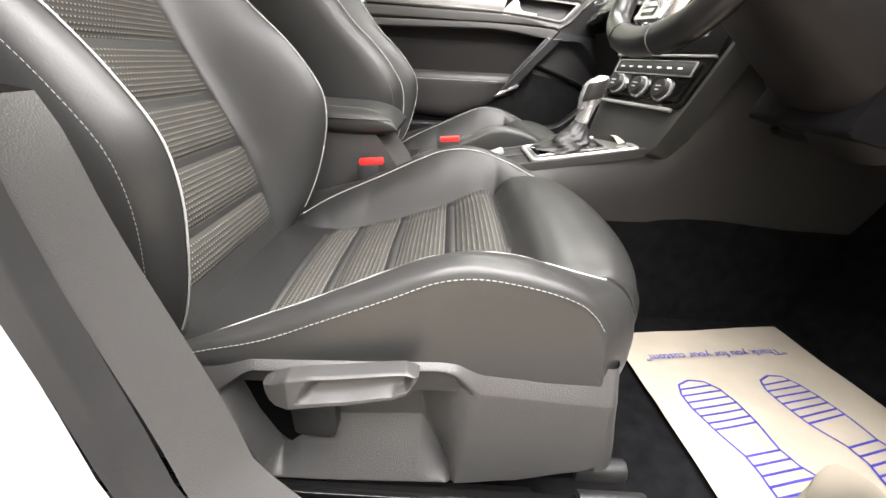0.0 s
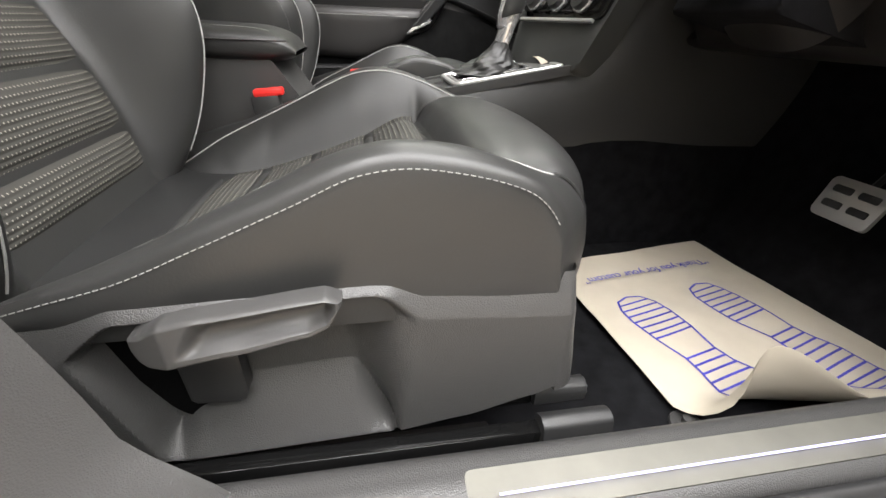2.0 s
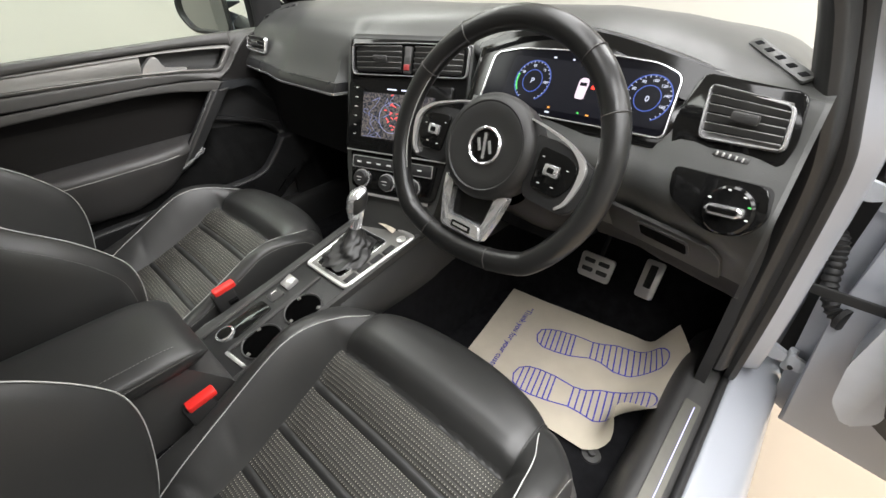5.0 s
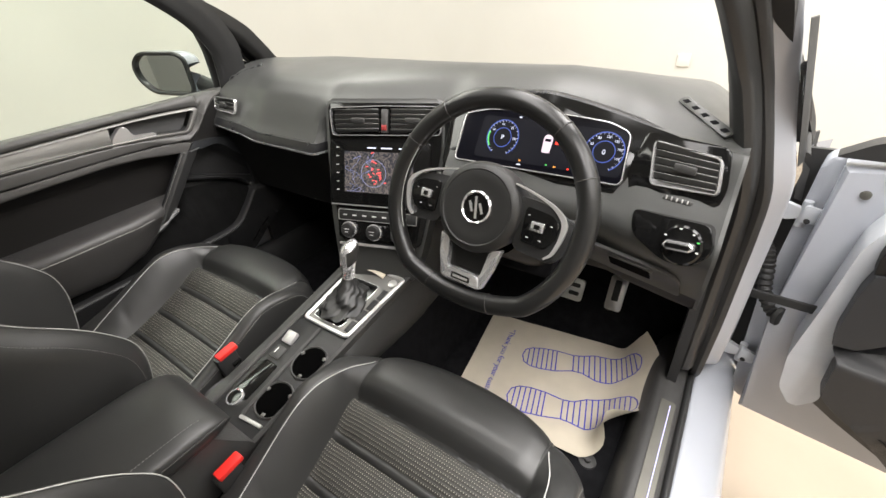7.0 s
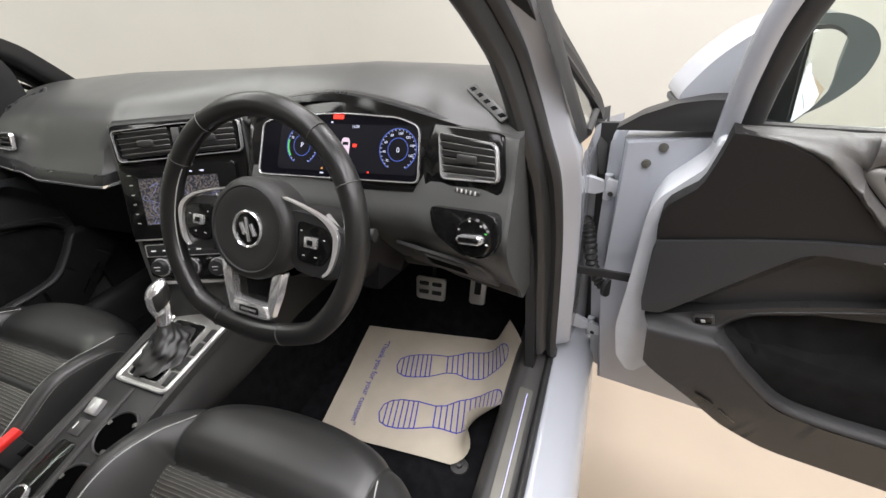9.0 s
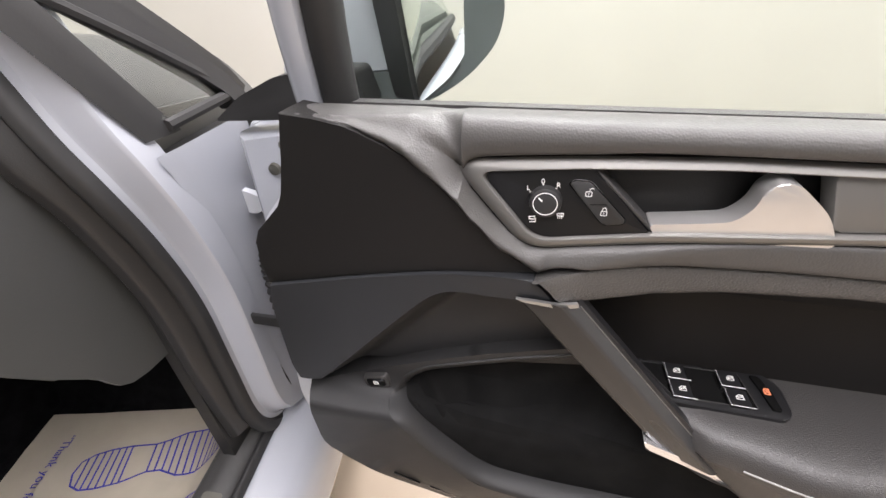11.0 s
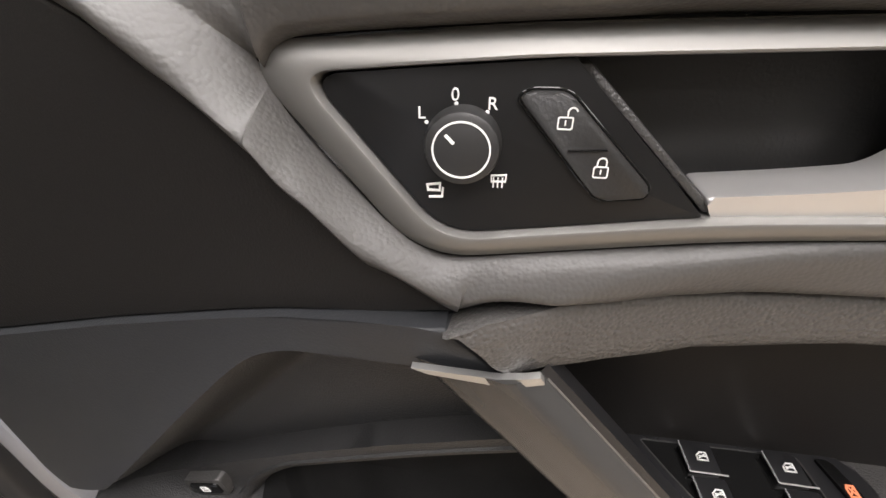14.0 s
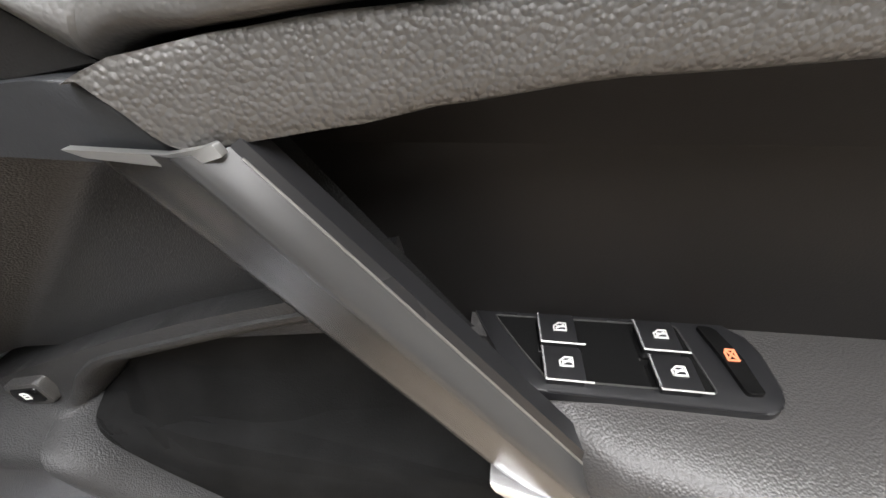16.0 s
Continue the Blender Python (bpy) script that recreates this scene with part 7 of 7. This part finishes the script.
        part("lock_symbol", bar_strokes([[(-0.002, -0.0035), (0.0025, -0.0035), (0.0025, 0.003), (-0.001, 0.003), (-0.002, 0.001), (-0.002, -0.0035)], [(-0.001, -0.002), (0.0018, 0.002)], [(-0.001, 0.002), (0.0018, -0.002)]], TM @ pose(0.496, 0.034, 0.0039), 0.0008), glowing("lock_amber", (0.95, 0.3, 0.15), 0.7), lo, "orange symbol")

    # grab handle: a slanted bar with bright caps
    def grab(u, v):
        a0, a1 = V(0.2525, 0.8335, 0.0), V(0.305, 0.834, 0.0)
        b0, b1 = V(0.405, 0.668, 0.0), V(0.462, 0.655, 0.0)
        lo_, hi = a0.lerp(b0, u), a1.lerp(b1, u)
        d = 0.0045 + 0.013 * u
        sec = curve([(0.0, -0.03, 0), (0.0, d - 0.006, 0), (0.04, d, 0), (0.35, d + 0.004, 0), (0.68, d + 0.0085, 0), (0.76, d + 0.009, 0), (0.84, d + 0.0075, 0), (1.0, d + 0.001, 0)], 41)
        q = sec[round(v * 40)]
        p = lo_.lerp(hi, q.x)
        return M @ V(p.x, p.y, q.y)
    gh = part("grab_handle", grid(grab, 30, 41), HANDLE_GREY, dr, "satin grey slanted pull handle")
    # A thin pale bar draws the highlight along the handle's edge.
    part("handle_edge", tube([grab(0.02 + 0.96 * i / 24, 1) for i in range(25)], 0.0006, 6), SATIN_GREY, gh, "thin pale bar painted in as the edge highlight")
    part("handle_flank", grid(lambda u, v: M @ (M.inverted() @ grab(u, 1) + V(0.003, 0.002, -0.002) * min(1, v * 3) + V(0.0, 0.0, -0.010) * min(1, max(0, v * 3 - 1)) + V(-0.045, -0.02, -0.01) * max(0, v * 3 - 2)), 30, 7), SATIN_BLACK, gh, "black inner flank")
    cap = rounded([(0.2538, 0.8352), (0.288, 0.8338), (0.299, 0.8356), (0.3045, 0.8372), (0.3065, 0.8335), (0.294, 0.8298), (0.287, 0.83), (0.261, 0.8325)], 0.0008, 3)
    P(cap, 0.0085, 0.0118, CAP_SILVER, "handle_cap", "bright silver cap", 0.001, parent=gh)
    capb = rounded([(0.385, 0.683), (0.455, 0.656), (0.468, 0.648), (0.468, 0.638), (0.455, 0.645), (0.39, 0.672)], 0.003, 3)
    P(capb, 0.0, 0.021, CHROME, "handle_cap", "", 0.003, parent=gh)

    # lower pocket
    rim_o = rounded([(0.106, 0.64), (0.127, 0.674), (0.152, 0.696), (0.2, 0.7135), (0.254, 0.733), (0.335, 0.757), (0.40, 0.66), (0.47, 0.60), (0.62, 0.56), (0.9, 0.56), (0.9, 0.46), (0.55, 0.468), (0.30, 0.466), (0.222, 0.476), (0.145, 0.55), (0.108, 0.6)], [0.01, 0.01, 0.015, 0.03, 0.03, 0.02, 0.03, 0.03, 0.03, 0.03, 0.03, 0.03, 0.04, 0.05, 0.04, 0.02], 5)
    rim_o = even(rim_o, 0.012)
    rim_i = scaled(rim_o, 0.017)
    bm = bmesh.new()
    loops = [[bm.verts.new(M @ V(p.x, p.y, n)) for p in inset(rim_o, rim_i, k)] for k, n in ((-0.06, -0.026), (0.02, -0.0175), (0.12, -0.0155), (0.3, -0.016), (0.55, -0.019), (0.8, -0.026), (0.95, -0.034), (1.0, -0.042))]
    for a, b in zip(loops, loops[1:]):
        for i in range(len(a)):
            bm.faces.new((a[i], a[(i + 1) % len(a)], b[(i + 1) % len(a)], b[i]))
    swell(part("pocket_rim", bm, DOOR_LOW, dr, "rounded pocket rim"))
    flock = material("pocket_flock", (0.008, 0.008, 0.008), 0.95, grain=0.3, scale=900, vary=0.3, vscale=30, spec=0.1)
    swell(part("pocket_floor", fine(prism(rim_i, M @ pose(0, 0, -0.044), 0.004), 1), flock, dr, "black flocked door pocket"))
    low = [Vector(p) for p in ((0.0, 0.505), (-0.004, 0.57), (0.0, 0.634), (0.03, 0.648), (0.078, 0.67), (0.125, 0.6905), (0.175, 0.7115), (0.23, 0.7315), (0.288, 0.7495), (0.335, 0.763), (0.337, 0.753), (0.254, 0.729), (0.2, 0.7095), (0.155, 0.6935), (0.13, 0.671), (0.11, 0.638), (0.112, 0.6), (0.148, 0.55), (0.222, 0.476), (0.30, 0.464), (0.55, 0.466), (0.9, 0.46), (0.9, 0.38), (0.255, 0.385), (0.17, 0.41), (0.075, 0.452), (0.02, 0.485))]
    low = even(low, 0.016)
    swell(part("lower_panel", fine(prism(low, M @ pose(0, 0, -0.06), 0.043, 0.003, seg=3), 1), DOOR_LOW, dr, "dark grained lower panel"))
    if driver:
        B = M @ pose(0.0945, 0.6615, 0.0045, 0, 0, 14)
        bt = part("button_bezel", prism(rect(-0.0155, -0.0095, 0.0155, 0.0095, 0.004), B @ pose(0, 0, -0.03), 0.0155, 0.0012), PLASTIC, dr, "raised bezel")
        part("tailgate_button", prism(rect(-0.0118, -0.006, 0.0118, 0.006, 0.0025), B @ pose(0, 0, -0.03), 0.0165, 0.001), GLOSS, bt, "black tailgate release button")
        part("button_mark", bar_strokes([[(-0.003, -0.0022), (0.0025, -0.0022), (0.0025, 0.0014), (0.0004, 0.0028), (-0.003, 0.0028), (-0.003, -0.0022)], [(-0.0018, 0.0004), (0.0014, 0.0004)]], B @ pose(0, 0, -0.0134), 0.0006), MARK, bt)
    for i in range(3):
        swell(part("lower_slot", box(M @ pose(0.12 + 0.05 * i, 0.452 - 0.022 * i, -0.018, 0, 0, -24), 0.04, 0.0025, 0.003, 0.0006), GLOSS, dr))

    # window frame, glass and mirror
    part("window_seal", tube([M @ V(0.05 + 0.95 * i / 20, 0.953, -0.096) for i in range(21)], 0.01, 8), RUBBER, dr, "black window seal")
    fr = [(0.056, 0.95), (0.064, 1.05), (0.08, 1.13), (0.13, 1.24), (0.26, 1.345), (0.5, 1.395), (0.98, 1.38)]
    fp = curve([(a, b, 0) for a, b in fr], 40)
    part("window_frame", tube([M @ V(p.x, p.y, -0.06 + 0.24 * (p.y - 0.97)) for p in fp], 0.015, 10, flat=0.8), PAINT, dr, "white painted window frame")
    part("frame_seal", tube([M @ V(p.x + 0.022, p.y - 0.01, -0.075 + 0.24 * (p.y - 0.97)) for p in fp], 0.018, 10), RUBBER, dr, "black rubber frame seal")
    top = [(p.x, p.y) for p in fp]
    bm = bmesh.new()
    vs = [bm.verts.new(M @ V(a, b, -0.078 + 0.24 * (b - 0.97))) for a, b in top + [(0.98, 0.94), (0.056, 0.94)]]
    f0 = bm.faces.new(vs)
    ex = bmesh.ops.extrude_face_region(bm, geom=[f0])
    bmesh.ops.translate(bm, vec=M.to_3x3() @ V(0, 0, -0.004), verts=[q for q in ex["geom"] if isinstance(q, bmesh.types.BMVert)])
    pane = part("window_pane", bm, PANE, dr, "clear green-tinted side window", smooth=False)
    pane.visible_shadow = False
    part("mirror_foot", prism(rounded([(-0.1, 0.941), (0.07, 0.948), (0.09, 0.96), (0.08, 0.995), (0.03, 0.995), (-0.012, 0.988), (-0.06, 0.968)], 0.006), M @ pose(0, 0, -0.15), 0.04, 0.004), PLASTIC_DARK, dr, "dark plastic mirror foot")
    return dr


EU, EN = V(-0.145, -0.989, 0).normalized(), V(-0.989, 0.145, 0).normalized()
DM = columns(V(0.532, -0.007, 0), EU, V(0, 0, 1), EN)
driver_door = build_door(DM, "driver_door", "wide open white car door with black grained inner trim", True)
PM = columns(V(0.625, 1.608, 0), V(-1, 0, 0), V(0, 0, 1), V(0, -1, 0))
passenger_door = build_door(PM, "passenger_door", "closed white car door with black grained inner trim", False)


def side_mirror(door, c, across, facing, wide):
    """A door mirror: housing round c, the glass facing along facing."""
    m = axes(c, across, (0, 0, 1))
    if (m.to_3x3() @ V(0, 0, 1)).dot(facing) < 0:
        m = m @ Matrix.Diagonal((1, 1, -1, 1))
    outline = rounded([(-wide, -0.07), (wide * 0.6, -0.06), (wide, -0.01), (wide, 0.04), (wide * 0.6, 0.075), (-wide * 0.7, 0.07), (-wide, 0.05)], 0.04, 5)

    def hous(u, v):
        k = math.cos(u * math.pi / 2) ** 0.38
        p = outline[int(v * (len(outline) - 1))]
        return m @ V(p.x * k, p.y * k, -0.1 * math.sin(u * math.pi / 2))
    hs = part("mirror", grid(hous, 12, len(outline)), PAINT, door, "white painted mirror housing")
    part("mirror_rim", ring(outline, scaled(outline, 0.012), m @ pose(0, 0, -0.004), 0.012), PLASTIC_DARK, hs, "dark plastic rim")
    part("mirror_pane", prism(scaled(outline, 0.011), m @ pose(0, 0, -0.012), 0.008), MIRROR, hs, "mirror glass")
    a = m @ V(-wide, -0.03, -0.03)
    part("mirror_arm", tube([a, a - across.normalized() * 0.07 - V(0, 0, 0.03)], 0.026, 12, flat=0.7), PLASTIC_DARK, hs, "dark plastic arm")
MR = axes((0.665, -0.012, 1.0), (0.12, -0.99, 0), (0, 0, 1))
shell_part = part("mirror", prism(rounded([(0.0, -0.018), (0.005, 0.0), (0.04, 0.045), (0.09, 0.082), (0.132, 0.093), (0.134, -0.014)], [0.01, 0.02, 0.03, 0.04, 0.004, 0.002], 5), MR @ pose(0, 0, -0.09), 0.088, 0.02, seg=5), PAINT, driver_door, "white painted mirror housing")
part("mirror_rim", prism(rounded([(0.1325, 0.096), (0.185, 0.094), (0.222, 0.073), (0.2385, 0.045), (0.232, 0.008), (0.2, -0.026), (0.155, -0.05), (0.1, -0.058), (0.05, -0.05), (0.0, -0.03), (0.0, -0.0185), (0.1345, -0.0155)], [0.012, 0.03, 0.03, 0.03, 0.03, 0.03, 0.02, 0.02, 0.02, 0.004, 0.004, 0.002], 5), MR @ pose(0, 0, -0.08), 0.083, 0.016, seg=6), material("mirror_plastic", (0.09, 0.1, 0.1), 0.45, grain=0.2, scale=600, vary=0.1, vscale=8), shell_part, "dark plastic mirror surround")
# Glass turned and stretched to fit the camera's view; a wedge fills behind it.
TURNED = MR @ pose(0.132, 0.0, 0.044, 0, 34, 0)
glass_line = rounded([((a - 0.147) * 1.51, b) for a, b in ((0.147, 0.082), (0.174, 0.079), (0.199, 0.06), (0.2065, 0.03), (0.2, 0.0), (0.183, -0.024), (0.158, -0.042))], [0.008, 0.02, 0.02, 0.02, 0.02, 0.01, 0.006], 5)
part("glass_wedge", prism(scaled(glass_line, -0.005), TURNED @ pose(0, 0, -0.045), 0.044, 0.003), PLASTIC_DARK, shell_part, "dark wedge added behind the turned glass")
part("mirror_pane", prism(glass_line, TURNED, 0.0015, 0.0004), MIRROR, shell_part, "mirror glass")
side_mirror(passenger_door, V(0.46, 1.85, 1.02), V(-0.08, 0.21, 0), V(-0.93, -0.35, 0), 0.11)

# ---- hinges and door strap ----
for zz in (0.812, 0.442):
    h = part("hinge", prism(rounded([(-0.012, -0.02), (0.026, -0.018), (0.046, -0.008), (0.046, 0.01), (0.026, 0.014), (-0.012, 0.02)], 0.005), axes((0.724, 0.118, zz), (-0.3, -0.95, 0), (0, 0, 1)), 0.01, 0.002), PAINT_EDGE, driver_door, "white painted steel hinge")
    part("hinge_pin", lathe([(0.008, -0.026), (0.008, 0.026), (0.0, 0.027)], pose(0.706, 0.074, zz), 14), PAINT_EDGE, h, "painted hinge pin")
    part("hinge_leaf", prism(rounded([(0.0, -0.018), (0.03, -0.014), (0.03, 0.014), (0.0, 0.018)], 0.006), axes((0.7, 0.076, zz + 0.004), (-0.25, -0.95, 0), (0, 0, 1)), 0.008, 0.002), PAINT_EDGE, h)
    part("hinge_bolt", lathe([(0.006, 0), (0.005, 0.006), (0, 0.007)], axes((0.694, 0.068, zz - 0.008), (0, 0, 1), (0, 1, 0)), 8), RUBBER, h, "dark hinge bolt")
strap = thing("door_check_strap", (0.63, 0.12, 0.62), "black greasy door check strap with rubber boot", "check strap")
part("strap_arm", box(axes((0.631, 0.08, 0.658), (0.649 - 0.613, 0.146 - 0.017, 0.649 - 0.668), (0, 0, 1)), 0.15, 0.018, 0.007, 0.002), RUBBER, strap, "flat black strap arm")
part("strap_end", box(pose(0.652, 0.15, 0.648, 0, 0, 15), 0.014, 0.022, 0.03, 0.003), RUBBER, strap, "dark bolted strap end")
part("strap_bolt", lathe([(0.006, 0), (0.005, 0.005), (0.0, 0.006)], axes((0.645, 0.15, 0.648), (0, 0, 1), (0, 1, 0)), 8), STEEL, strap, "small steel bolt")
loom = thing("door_cable_loom", (0.69, 0.1, 0.66), "black rubber cable sleeve between body and door", "cable sleeve")
part("sleeve", tube(curve([(0.722, 0.112, 0.725), (0.706, 0.102, 0.718), (0.69, 0.094, 0.69), (0.676, 0.086, 0.645), (0.66, 0.066, 0.612), (0.654, 0.05, 0.606)], 60), lambda s: 0.0125 + 0.0018 * math.sin(s * 120), 12), RUBBER, loom, "ribbed black sleeve")
part("sleeve_collar", lathe([(0.021, 0.0), (0.021, 0.008), (0.014, 0.012), (0.0, 0.012)], axes((0.652, 0.046, 0.605), (0, 0, 1), (0.5, -0.3, 0)), 16), RUBBER, loom, "rubber collar")
# dark sheet that stands for the shade in the gap behind the hinges
part("hinge_gap_shade", slab(lambda u, v: V(0.79 - 0.03 * u, 0.045 + 0.06 * v, 0.38 + 0.54 * u), 8, 4, (0.01, 0, 0)), RUBBER, body, "dark sheet painting the shade in the hinge gap")
# wall fitting
sock = thing("wall_socket", (RX1 - 0.01, 0.66, 0.55), "small pale grey wall socket plate", "socket")
part("plate", box(pose(RX1 - 0.008, 0.66, 0.61), 0.016, 0.09, 0.09, 0.004), material("grey_plate", (0.6, 0.58, 0.54), 0.6, vary=0.05), sock)

# interior mirror at the top of the windscreen
rv = thing("rear_view_mirror", (0.23, 0.86, 1.27), "black interior mirror hanging from the headlining", "mirror")
part("casing", prism(rect(-0.12, -0.035, 0.12, 0.035, 0.02, 5), axes((0.2, 0.86, 1.30), (-0.25, -0.97, 0), (0.1, 0, 1)), 0.03, 0.008), PLASTIC_DARK, rv, "black casing")
part("stem", tube([(0.24, 0.885, 1.32), (0.12, 0.9, 1.42)], 0.012, 10), PLASTIC_DARK, rv)
